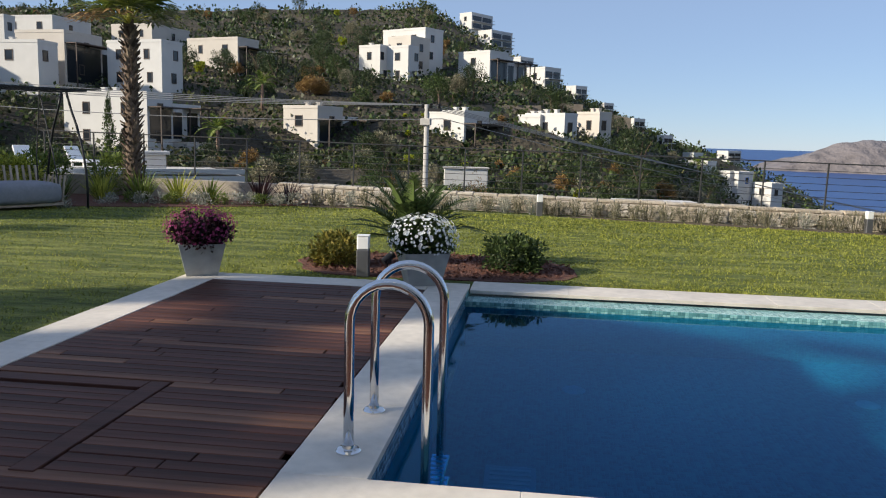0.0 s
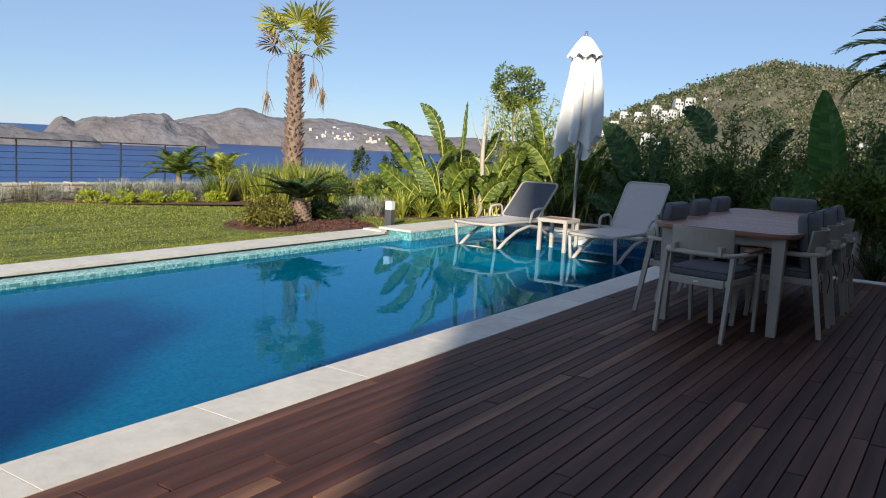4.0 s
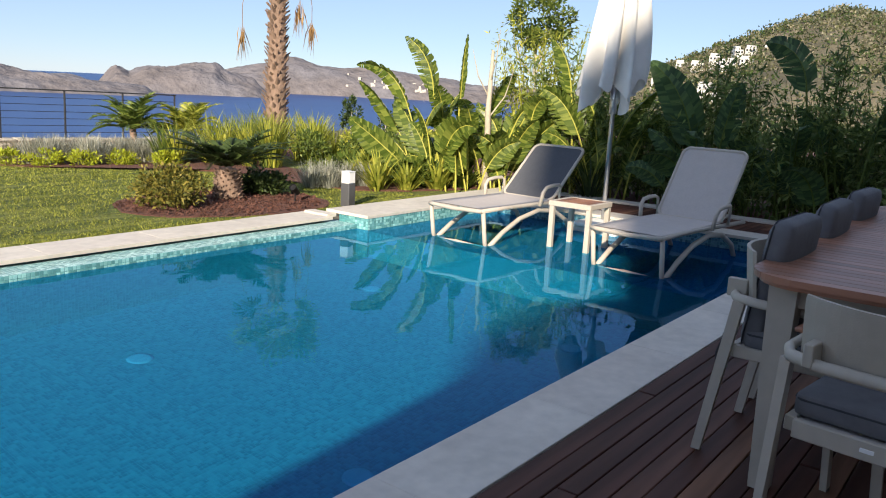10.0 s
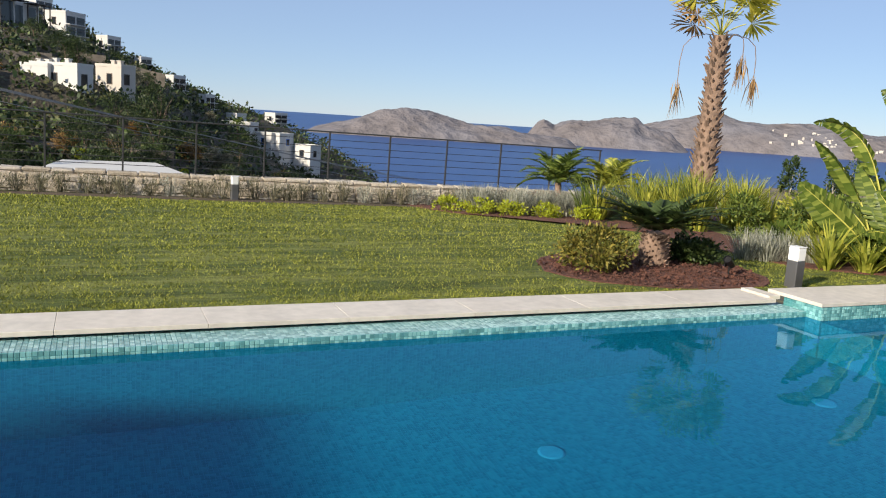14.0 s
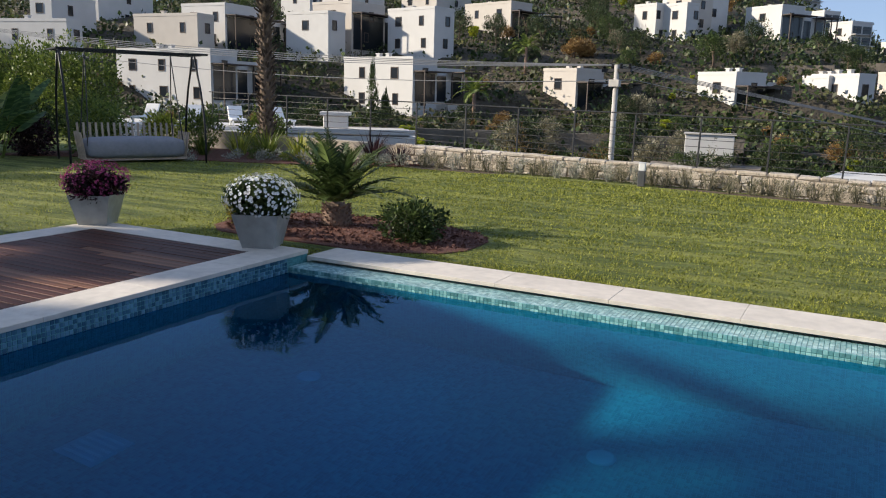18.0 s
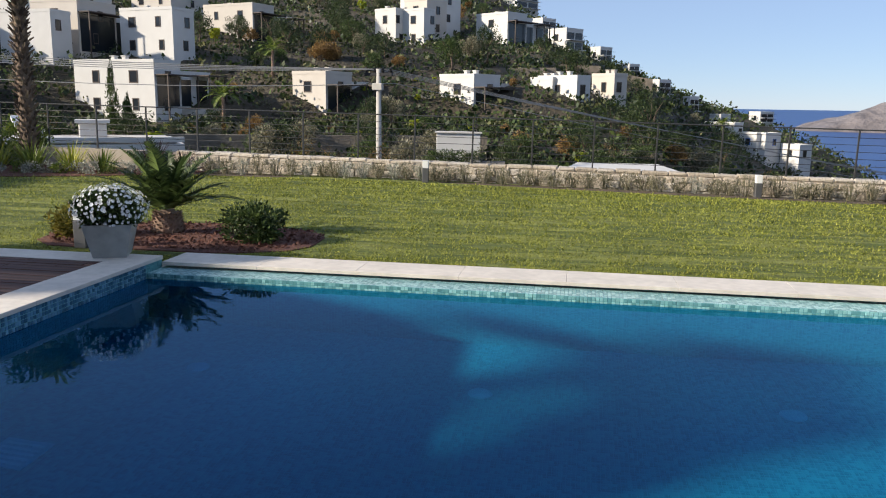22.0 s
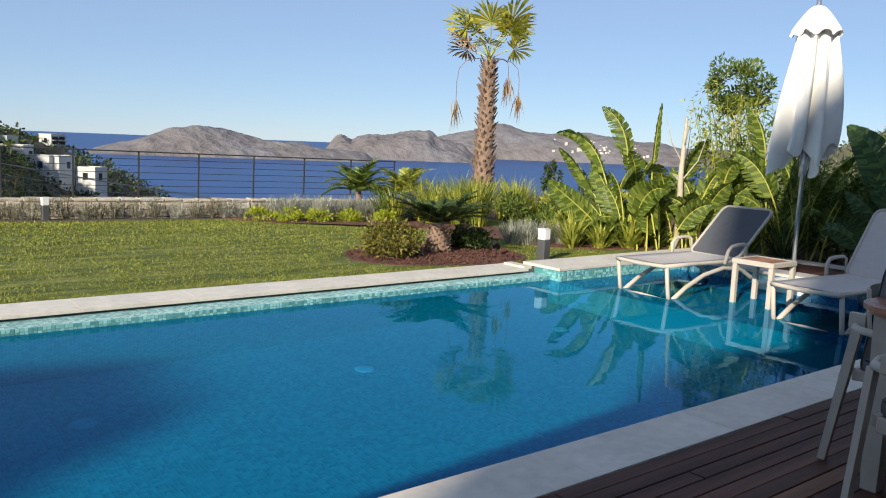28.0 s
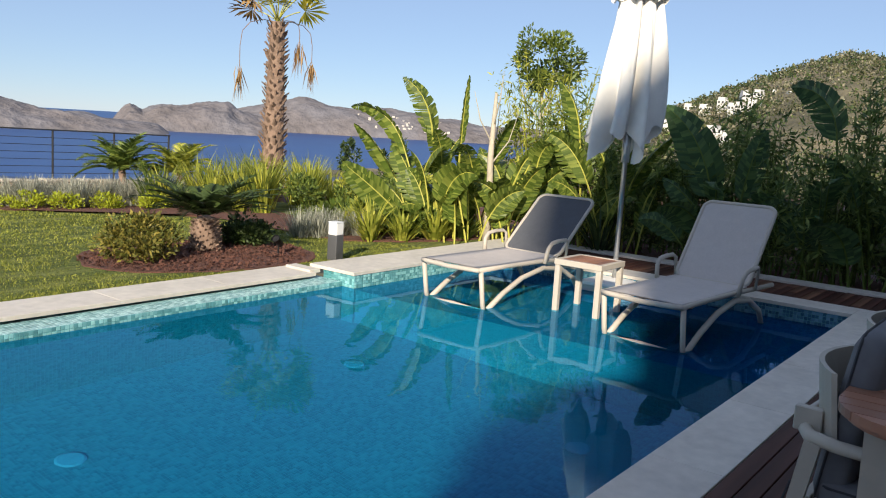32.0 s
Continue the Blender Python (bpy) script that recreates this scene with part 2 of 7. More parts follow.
# ---------- mesh helpers ----------
class Geo:
    """Collects vertices and faces for one mesh."""

    def __init__(self):
        self.v, self.f = [], []

    def add(self, verts, faces, m=None):
        k = len(self.v)
        self.v += [tuple(m @ Vector(p)) for p in verts] if m else [tuple(p) for p in verts]
        self.f += [tuple(k + i for i in q) for q in faces]
        return self

    def box(self, a, b, m=None):
        (x0, y0, z0), (x1, y1, z1) = a, b
        p = [(x0, y0, z0), (x1, y0, z0), (x1, y1, z0), (x0, y1, z0), (x0, y0, z1), (x1, y0, z1), (x1, y1, z1), (x0, y1, z1)]
        return self.add(p, [(3, 2, 1, 0), (4, 5, 6, 7), (0, 1, 5, 4), (1, 2, 6, 5), (2, 3, 7, 6), (3, 0, 4, 7)], m)

    def cbox(self, a, b, c=0.004, m=None):
        """A box with chamfered edges."""
        lo, hi = Vector(a), Vector(b)
        p, idx = [], {}
        for s in ((x, y, z) for x in (0, 1) for y in (0, 1) for z in (0, 1)):
            for ax in range(3):
                q = [hi[i] if s[i] else lo[i] for i in range(3)]
                for i in range(3):
                    if i != ax:
                        q[i] += -c if s[i] else c
                idx[s, ax] = len(p)
                p.append(q)
        f = []
        for ax in range(3):
            u, w = [i for i in range(3) if i != ax]
            for e in (0, 1):
                ring = []
                for su, sw in ((0, 0), (1, 0), (1, 1), (0, 1)):
                    s = [0, 0, 0]
                    s[ax], s[u], s[w] = e, su, sw
                    ring.append(idx[tuple(s), ax])
                f.append(ring if (e == 1) == (ax != 1) else ring[::-1])
            for su, sw in ((0, 0), (1, 0), (1, 1), (0, 1)):
                s0, s1 = [0, 0, 0], [0, 0, 0]
                s0[ax], s1[ax] = 0, 1
                s0[u] = s1[u] = su
                s0[w] = s1[w] = sw
                s0, s1 = tuple(s0), tuple(s1)
                ring = [idx[s0, u], idx[s1, u], idx[s1, w], idx[s0, w]]
                f.append(ring if ((su + sw) % 2 == 0) == (ax != 1) else ring[::-1])
        for s in ((x, y, z) for x in (0, 1) for y in (0, 1) for z in (0, 1)):
            ring = [idx[s, 0], idx[s, 1], idx[s, 2]]
            f.append(ring if sum(s) % 2 else ring[::-1])
        return self.add(p, f, m)

    def tube(self, path, r, n=8, m=None, caps=True, flat=1.0):
        path = [Vector(p) for p in path]
        rs = r if isinstance(r, (list, tuple)) else [r] * len(path)
        p, f, side = [], [], None
        for i, c in enumerate(path):
            d = (path[min(i + 1, len(path) - 1)] - path[max(i - 1, 0)]).normalized()
            if side is None:
                side = d.orthogonal().normalized() if abs(d.z) < 0.99 else Vector((1, 0, 0))
            side = (side - d * side.dot(d)).normalized()
            up = d.cross(side)
            for k in range(n):
                a = 2 * math.pi * k / n
                p.append(c + rs[i] * (math.cos(a) * side + flat * math.sin(a) * up))
        for i in range(len(path) - 1):
            for k in range(n):
                f.append((i * n + k, i * n + (k + 1) % n, (i + 1) * n + (k + 1) % n, (i + 1) * n + k))
        if caps:
            f += [tuple(range(n))[::-1], tuple(range((len(path) - 1) * n, len(path) * n))]
        return self.add(p, f, m)

    def lathe(self, prof, n=24, at=(0, 0, 0)):
        p = [(at[0] + r * math.cos(2 * math.pi * k / n), at[1] + r * math.sin(2 * math.pi * k / n), at[2] + z) for r, z in prof for k in range(n)]
        f = [(i * n + k, i * n + (k + 1) % n, (i + 1) * n + (k + 1) % n, (i + 1) * n + k) for i in range(len(prof) - 1) for k in range(n)]
        f += [tuple(range(n))[::-1], tuple(range((len(prof) - 1) * n, len(prof) * n))]
        return self.add(p, f)

    def mesh(self, name, material, smooth=False):
        me = bpy.data.meshes.new(name)
        me.from_pydata(self.v, [], self.f)
        me.materials.append(material)
        if smooth:
            me.polygons.foreach_set("use_smooth", [True] * len(me.polygons))
        me.update()
        return me

    def make(self, name, material, parent=None, label="", smooth=False):
        ob = new(name, self.mesh(name, material, smooth))
        if parent is not None:
            ob.parent = parent
        if label:
            ob["label"] = label
        return ob


K = 0.9  # metres to one unit of the ground plan, for heights and lengths
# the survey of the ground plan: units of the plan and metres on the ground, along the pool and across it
PLAN_X, GROUND_X = (-200, -12, -6, 0, 5.6, 7.2, 10.7, 13.45, 14.86, 16.6, 40, 5000), (-182, -11.2, -5.4, 0, 5.06, 6.6, 10.14, 12.35, 13.45, 15.05, 36.3, 4500.3)
PLAN_Y, GROUND_Y = (-5000, 5.06, 6.2, 12.2, 14.45, 20, 5000), (-4500, 4.554, 5.85, 11.8, 13.9, 18.9, 4500.9)


def gx(x):
    return np.interp(x, PLAN_X, GROUND_X)


def gy(y):
    return np.interp(y, PLAN_Y, GROUND_Y)


def ground(P):
    """Plan points, as rows of x, y and z, in metres."""
    P = np.asarray(P, float)
    return np.stack([gx(P[..., 0]), gy(P[..., 1]), P[..., 2] * K], -1)


class Plan(Geo):
    """Geometry drawn in units of the ground plan."""

    def mesh(self, name, material, smooth=False):
        self.v = ground(self.v).tolist()
        return super().mesh(name, material, smooth)


def spot(x, y, z=0.0, turn=0.0):
    """A pose from a place on the ground plan, a height in metres and a turn in degrees."""
    return pose(float(gx(x)), float(gy(y)), z, 0, 0, turn)


def thing(name, label, category, group="", at=None, kind=""):
    """An empty at a thing's base, for its parts."""
    ob = tagged(new(name), label, category, group, kind)
    ob.empty_display_size = 0.1
    if at is not None:
        ob.matrix_basis = at if isinstance(at, Matrix) else Matrix.Translation(at)
    return ob


def quads(name, P, material, parent=None, label="", smooth=True, weld=False):
    """P: array (n, k, 3) of strips or polygons with k corners each."""
    n, k = P.shape[:2]
    me = bpy.data.meshes.new(name)
    V, F_ = P.reshape(-1, 3), np.arange(n * k).reshape(n, k)
    if weld:
        _, first, back = np.unique(np.round(V, 5), axis=0, return_index=True, return_inverse=True)
        V, F_ = V[first], back.reshape(n, k)
    me.from_pydata(V.tolist(), [], F_.tolist())
    me.materials.append(material)
    if smooth:
        me.polygons.foreach_set("use_smooth", [True] * n)
    ob = new(name, me)
    if parent is not None:
        ob.parent = parent
    if label:
        ob["label"] = label
    return ob

# ---------- setting: pool, decks, coping ----------
WATER = -0.17
DEEP, SHELF = -1.5, -0.235
POOL_X = 13.45
SHELF_X = 10.75

pool = thing("pool_basin", "swimming pool lined with small blue-green mosaic tiles", "pool", kind="structure")
g = Plan()
g.box((-0.25, -0.25, DEEP - 0.2), (SHELF_X, 4.8, DEEP))
g.make("pool_floor", M["mosaic"], pool)
g = Plan()
g.box((SHELF_X, -0.25, DEEP - 0.2), (POOL_X + 0.25, 4.8, SHELF))
g.make("shelf_floor", M["mosaic"], pool, "shallow mosaic ledge under a little water")
for name, a, b in (("pool_wall_near", (-0.25, -0.25, DEEP), (POOL_X + 0.25, 0.0, -0.035)), ("pool_wall_left", (-0.25, 0.0, DEEP), (0.0, 4.6, -0.035)),
                   ("pool_wall_right", (POOL_X, 0.0, SHELF), (POOL_X + 0.25, 4.6, -0.035))):
    Plan().box(a, b).make(name, M["mosaic"], pool)
# the overflow edge on the garden side
Plan().box((0.0, 4.32, DEEP), (10.72, 4.80, -0.118)).make("overflow_wall", M["mosaic"], pool, "low mosaic overflow edge of the pool")
Plan().box((10.72, 4.15, DEEP), (POOL_X, 4.60, -0.035)).make("end_block", M["mosaic"], pool, "raised mosaic block beside the overflow")
g = Plan()
nx, ny = 96, 40
for i in range(nx + 1):
    for j in range(ny + 1):
        g.v.append((0.0 + POOL_X * i / nx, 4.32 * j / ny, WATER))
g.f = [(i * (ny + 1) + j, (i + 1) * (ny + 1) + j, (i + 1) * (ny + 1) + j + 1, i * (ny + 1) + j + 1) for i in range(nx) for j in range(ny)]
# raised mosaic tiles of the overflow, the block and the left wall: too many to count
def tile_field(name, origin, u, v, nu, nv, nrm, material, parent, label, pitch=0.03, jig=1):
    o, u, v, nrm = (np.array(k, float) for k in (origin, u, v, nrm))
    i, j = np.meshgrid(np.arange(nu), np.arange(nv), indexing="ij")
    c = o + (i.reshape(-1, 1) + 0.5) * pitch * u + (j.reshape(-1, 1) + 0.5) * pitch * v
    s = pitch * 0.44
    lo = np.stack([c - s * u - s * v, c + s * u - s * v, c + s * u + s * v, c - s * u + s * v], 1)
    hi = lo * 1.0
    t = s * 0.88
    hi = np.stack([c - t * u - t * v, c + t * u - t * v, c + t * u + t * v, c - t * u + t * v], 1) + nrm * 0.0025
    P = np.concatenate([lo, hi], 1)
    n = len(P)
    base = np.arange(n)[:, None] * 8
    f = np.concatenate([base + np.array(q) for q in ((4, 5, 6, 7), (0, 1, 5, 4), (1, 2, 6, 5), (2, 3, 7, 6), (3, 0, 4, 7))])
    me = bpy.data.meshes.new(name)
    me.from_pydata(P.reshape(-1, 3).tolist(), [], f.tolist())
    me.materials.append(material)
    ob = new(name, me)
    ob.parent = parent
    return tagged(ob, label, kind="stuff")


ex = float(gx(10.72))
long_run = int(ex / 0.03)
tile_field("tile", (0.0, 4.32 * K, -0.1062), (1, 0, 0), (0, 1, 0), long_run, 9, (0, 0, 1), M["tile_sky_pale"], pool, "turquoise mosaic tiles on top of the overflow edge, sky reflection painted pale")
tile_field("tile", (0.0, 4.32 * K, -0.1062), (1, 0, 0), (0, 0, -1), long_run, 2, (0, -1, 0), M["tile"], pool, "turquoise mosaic tiles above the waterline")
tile_field("tile", (ex, 4.15 * K, -0.032), (1, 0, 0), (0, 0, -1), 82, 5, (0, -1, 0), M["tile"], pool, "turquoise mosaic tiles of the raised end")
tile_field("tile", (ex, 4.15 * K, -0.032), (0, 1, 0), (0, 0, -1), 10, 4, (-1, 0, 0), M["tile"], pool, "turquoise mosaic tiles of the raised end")
tile_field("tile", (0.0, 0.0, -0.034), (0, 1, 0), (0, 0, -1), 129, 5, (1, 0, 0), M["tile_blue"], pool, "blue mosaic tiles below the coping")
tile_field("tile", (float(gx(POOL_X)), 0.0, -0.034), (0, 1, 0), (0, 0, -1), 124, 5, (-1, 0, 0), M["tile_blue"], pool, "blue mosaic tiles below the coping")
water = tagged(g.make("water", M["water"], smooth=True), "still blue pool water with slight ripples", "water", kind="structure")
water.visible_shadow = False


def coping(name, a, b, along, step, label, lip=0.0):
    """A run of stone slabs with thin joints, each slab a part."""
    run = thing(name, label, "coping", kind="structure")
    lo, hi = a[along], b[along]
    n = max(1, round((hi - lo) / step))
    for i in range(n):
        p, q = list(a), list(b)
        p[along] = lo + (hi - lo) * i / n + 0.0007
        q[along] = lo + (hi - lo) * (i + 1) / n - 0.0007
        Plan().cbox(p, q, 0.0025).make("slab", M["stone"], run)
    return run


coping("coping_near", (-0.37, -0.35, -0.035), (POOL_X + 0.42, 0.012, 0.0), 0, 1.0, "pale travertine pool coping beside the deck")
coping("coping_left", (-0.37, 0.012, -0.035), (0.012, 4.60, 0.0), 1, 1.0, "pale travertine coping between deck and pool")
coping("coping_right", (POOL_X - 0.012, 0.012, -0.035), (POOL_X + 0.42, 4.14, 0.0), 1, 1.0, "pale travertine coping at the shallow end")
coping("coping_far", (0.012, 4.57, -0.09), (10.60, 5.06, -0.055), 0, 1.0, "pale travertine coping along the lawn")
coping("coping_block", (10.70, 4.14, -0.035), (POOL_X + 1.6, 4.80, 0.0), 0, 1.0, "pale travertine top of the raised end")
coping("coping_step", (10.56, 4.62, -0.07), (10.69, 5.0, -0.03), 1, 0.4, "small travertine step piece")
coping("deck_border_left", (-2.83, -4.0, -0.035), (-2.47, 4.57, 0.0), 1, 1.0, "pale travertine border of the side deck")
coping("deck_border_far", (-2.465, 4.21, -0.035), (-0.375, 4.57, 0.0), 0, 1.0, "pale travertine border of the side deck")
coping("bed_curb_right", (14.86, -0.6, -0.1), (15.1, 4.8, 0.02), 1, 1.2, "pale stone curb along the hedge")
coping("deck_curb_end", (11.20, -4.0, -0.1), (11.45, -0.36, 0.01), 1, 1.2, "pale stone curb at the end of the deck")

Plan().box((-2.5, -4.4, -0.4), (-0.26, 4.5, -0.06)).make("deck_base_left", M["under"])["kind"] = "structure"
Plan().box((-0.26, -4.4, -0.4), (11.3, -0.26, -0.06)).make("deck_base_main", M["under"])["kind"] = "structure"
Plan().box((POOL_X + 0.26, -0.3, -0.4), (14.95, 4.7, -0.06)).make("deck_base_end", M["under"])["kind"] = "structure"


def planks(name, x0, x1, y0, y1, label, pitch=0.094, keep=None, mean=2.8):
    """Deck boards along x; every board is a part of the deck."""
    deck = thing(name, label, "deck", kind="structure")
    rng = random.Random(sum(map(ord, name)))
    n = round((y1 - y0) / pitch)
    step = (y1 - y0) / n
    meshes = {}
    for j in range(n):
        x = x0 - rng.random() * mean
        while x < x1:
            w = round(mean * rng.uniform(0.55, 1.3), 1)
            a, b = max(x, x0), min(x + w, x1)
            x += w
            if b - a < 0.05:
                continue
            cy = y0 + step * (j + 0.5)
            spans = keep(a, b, cy) if keep else [(a, b)]
            for a, b in spans:
                a, b = float(gx(a)), float(gx(b))
                length = round(b - a - 0.006, 2)
                if length < 0.03:
                    continue
                half = step * K / 2 - 0.002
                if length not in meshes:
                    meshes[length] = Geo().cbox((-length / 2, -half, -0.02), (length / 2, half, 0), 0.003).mesh("plank", M["plank"])
                ob = new("plank", meshes[length])
                ob.parent = deck
                ob.location = ((a + b) / 2, cy * K, rng.uniform(-0.0015, 0.0015) - 0.002)
    return deck


def around_hatch(a, b, y):
    """Boards of the side deck stop at the frame of the hatch."""
    if not -0.16 < y < 1.07:
        return [(a, b)]
    out = []
    if b > -1.36:
        out.append((max(a, -1.355), b))
    if a < -1.48:
        out.append((a, min(b, -1.485)))
    return out if y < 0.93 else [s for s in out if s[0] > -1.4]


planks("deck_main", -0.36, 11.19, -4.0, -0.355, "dark reddish-brown hardwood deck boards beside the pool")
planks("deck_left", -2.465, -0.375, -4.0, 4.205, "dark reddish-brown hardwood side deck with a hatch", keep=around_hatch, mean=2.2)
planks("deck_end", POOL_X + 0.43, 14.85, -0.34, 4.13, "dark hardwood strip behind the shallow end", mean=1.4)
hatch = thing("deck_hatch", "wooden frame boards of a hatch in the deck", "hatch", kind="structure")
Plan().cbox((-1.478, -0.17, -0.02), (-1.362, 1.06, 0.003), 0.003).make("frame_board", M["plank"], hatch)
Plan().cbox((-2.46, 0.945, -0.02), (-1.484, 1.06, 0.003), 0.003).make("frame_board", M["plank"], hatch)

# ---------- garden ground, terrain, sea ----------


def smooth01(x):
    x = np.clip(x, 0, 1)
    return x * x * (3 - 2 * x)


def grid_mesh(name, X, Y, Z, material, smooth=True):
    nu, nv = X.shape
    me = bpy.data.meshes.new(name)
    idx = np.arange(nu * nv).reshape(nu, nv)
    f = np.stack([idx[:-1, :-1], idx[1:, :-1], idx[1:, 1:], idx[:-1, 1:]], -1).reshape(-1, 4)
    me.from_pydata(ground(np.stack([X, Y, Z], -1)).reshape(-1, 3).tolist(), [], f.tolist())
    me.materials.append(material)
    if smooth:
        me.polygons.foreach_set("use_smooth", [True] * len(me.polygons))
    return new(name, me)



def lawn_z(x, y):
    return -0.065 - 0.02 * np.clip(y - 5, 0, 9) - 0.0029 * np.clip(x, 0, 14) * np.clip(y - 8, 0, 6.5)


def on_lawn(x, y, turn=0.0, sink=0.01):
    """A pose on the turf or the bed at a place of the plan."""
    return spot(x, y, float(lawn_z(x, y)) * K - sink, turn)


def on_bed(x, y, turn=0.0, sink=0.01):
    """The same, for a place given in metres."""
    px, py = float(np.interp(x, GROUND_X, PLAN_X)), float(np.interp(y, GROUND_Y, PLAN_Y))
    return pose(x, y, float(lawn_z(px, py)) * K - sink, 0, 0, turn)


def wall_y(x):
    return 14.45 - 0.02 * (x - 0.5)


U, V = np.meshgrid(np.linspace(-30, 17.0, 60), np.linspace(0, 1, 30), indexing="ij")
Y0 = np.where(U < -2.83, -6.0, np.where(U < 0.0, 4.575, np.where(U < 10.7, 4.9, 4.82)))
YY = Y0 + (wall_y(U) + 0.1 - Y0) * V
tagged(grid_mesh("lawn", U, YY, lawn_z(U, YY), M["lawn"]), "mown green lawn with faint stripes in sunlight", "lawn", kind="structure")
Plan().box((11.45, -8, -0.6), (40, -0.61, -0.09)).box((15.1, -0.6, -0.6), (40, 4.8, -0.09)).make("hedge_bed", M["soil"])["kind"] = "structure"
Plan().box((16.9, 4.8, -0.9), (40, 14.2, -0.42)).make("garden_bed", M["soil"])["kind"] = "structure"

# the hillside across the valley, as a fan of heights by compass angle and distance
CX, CY = 3.0, -2.5
HILL_AZ = (-180, -80, -50, -33, -15, -9.7, -6, -2.5, 0.7, 4.7, 8.5, 12, 15.5, 20, 26, 35, 60, 180)
HILL_45 = (-6, -6, -6, -7, -8, -8, -8, -8, -8, -9, -10, -11, -12, -14, -16, -17, -17, -17)
HILL_88 = (-1.2, -1.2, -1.2, -1.2, -1.2, -1.2, -1, -1, -1, -3, -7, -9.5, -11, -14, -18, -22, -30, -30)
HILL_150 = (12, 12, 13, 13.5, 13.5, 13, 12.5, 11.5, 7.5, 3.5, -3, -11, -14, -20, -30, -45, -55, -55)
HILL_270 = (18, 18, 24, 37, 42, 45, 37, 28, 18, 8.5, 1.5, -3, -10, -22, -50, -60, -60, -60)


def hill_z(x, y):
    dx, dy = x - CX, y - CY
    az, r = np.degrees(np.arctan2(dx, dy)), np.hypot(dx, dy)
    h = [np.interp(az, HILL_AZ, k) for k in (HILL_45, HILL_88, HILL_150, HILL_270)]
    a = np.where(r < 45, -2.2 + (h[0] + 2.2) * smooth01((r - 18) / 27), h[0] + (h[1] - h[0]) * smooth01((r - 45) / 53))
    b = np.where(r < 150, h[1] + (h[2] - h[1]) * np.clip((r - 98) / 52, 0, 1) ** 0.65, h[2] + (h[3] - h[2]) * np.clip((r - 150) / 120, 0, 1))
    z = np.where(r < 98, a, b)
    return np.where(r > 270, h[3] - (r - 270) * 0.5, z)


A, R = np.meshgrid(np.radians(np.linspace(-100, 60, 220)), np.concatenate([np.linspace(17.5, 60, 16), np.linspace(64, 280, 90), [330, 460]]), indexing="ij")
X, Y = CX + R * np.sin(A), CY + R * np.cos(A)
rough = np.array([noise.noise((x * 0.05, y * 0.05, 3)) + 0.5 * noise.noise((x * 0.17, y * 0.17, 7)) for x, y in zip(X.ravel(), Y.ravel())]).reshape(X.shape)
Z = hill_z(X, Y) + rough * np.clip((R - 30) / 60, 0, 1.6)
tagged(grid_mesh("hillside", X, Y, Z, M["hill"]), "scrubby brown and green hillside across the valley", "hillside", kind="structure")

# the wooded hill beyond the hedge
RIDGE_AZ = (40, 52, 60, 63, 67, 71, 75, 78, 81.4, 84, 95, 110, 130)
RIDGE_EL = (-4, -3.0, -1.5, 0.2, 1.7, 3.5, 5.0, 5.9, 5.5, 5.2, 4.0, 3.0, 0)
A, R = np.meshgrid(np.radians(np.linspace(40, 130, 160)), np.concatenate([np.linspace(40, 400, 24), np.linspace(415, 820, 60), [900, 1100]]), indexing="ij")


def ridge_z(x, y):
    dx, dy = x - CX, y - CY
    az, r = np.degrees(np.arctan2(dx, dy)), np.hypot(dx, dy)
    top = np.tan(np.radians(np.interp(az, RIDGE_AZ, RIDGE_EL))) * 800 + 1.5
    base = np.interp(az, (40, 60, 75, 130), (-50, -42, -26, -26))
    z = base + (top - base) * smooth01((r - 260) / 560)
    z = np.where(r < 260, -6 + (base + 6) * smooth01((r - 40) / 220), z)
    return np.where(r > 820, z - (r - 820) * 0.3, z)


X, Y = CX + R * np.sin(A), CY + R * np.cos(A)
rough = np.array([noise.noise((x * 0.012, y * 0.012, 5)) + 0.4 * noise.noise((x * 0.05, y * 0.05, 2)) for x, y in zip(X.ravel(), Y.ravel())]).reshape(X.shape)
Z = ridge_z(X, Y) + rough * np.clip((R - 200) / 60, 0, 6)
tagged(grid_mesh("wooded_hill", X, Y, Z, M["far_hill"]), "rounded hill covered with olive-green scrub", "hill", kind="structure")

# the sea and the islands
A, R = np.meshgrid(np.radians(np.linspace(-20, 120, 60)), np.concatenate([np.linspace(150, 1900, 20), np.linspace(2000, 4950, 30)]), indexing="ij")
SEA = lambda r: -48 + 32 * smooth01((r - 1950) / 3000)
tagged(grid_mesh("sea", CX + R * np.sin(A), CY + R * np.cos(A), SEA(R), M["sea"]), "deep blue sea reaching the horizon", "sea", kind="structure")


def island(name, dist, deep, az, el, label, seed, rug=1.0):
    n = 150
    az, el = [a + 0.27 for a in az], [e + 0.07 for e in el]
    T, D = np.meshgrid(np.linspace(az[0], az[-1], n), np.linspace(-1, 1, 41), indexing="ij")
    r = dist + D * deep
    x, y = CX + r * np.sin(np.radians(T)), CY + r * np.cos(np.radians(T))
    top = np.tan(np.radians(np.interp(T, az, el))) * dist + 1.5
    sea = SEA(r)
    nz = np.array([noise.fractal((a * 0.008, b * 0.008, seed), 1.0, 2.0, 5) for a, b in zip(x.ravel(), y.ravel())]).reshape(x.shape)
    lift = np.maximum(top - sea, 0)
    z = sea - 4 + (lift + 4) * np.cos(np.clip(D, -1, 1) * math.pi / 2) ** 0.8 + nz * np.minimum(lift * 0.35, 14) * rug * (1 - D ** 2)
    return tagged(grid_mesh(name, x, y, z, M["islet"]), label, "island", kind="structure")


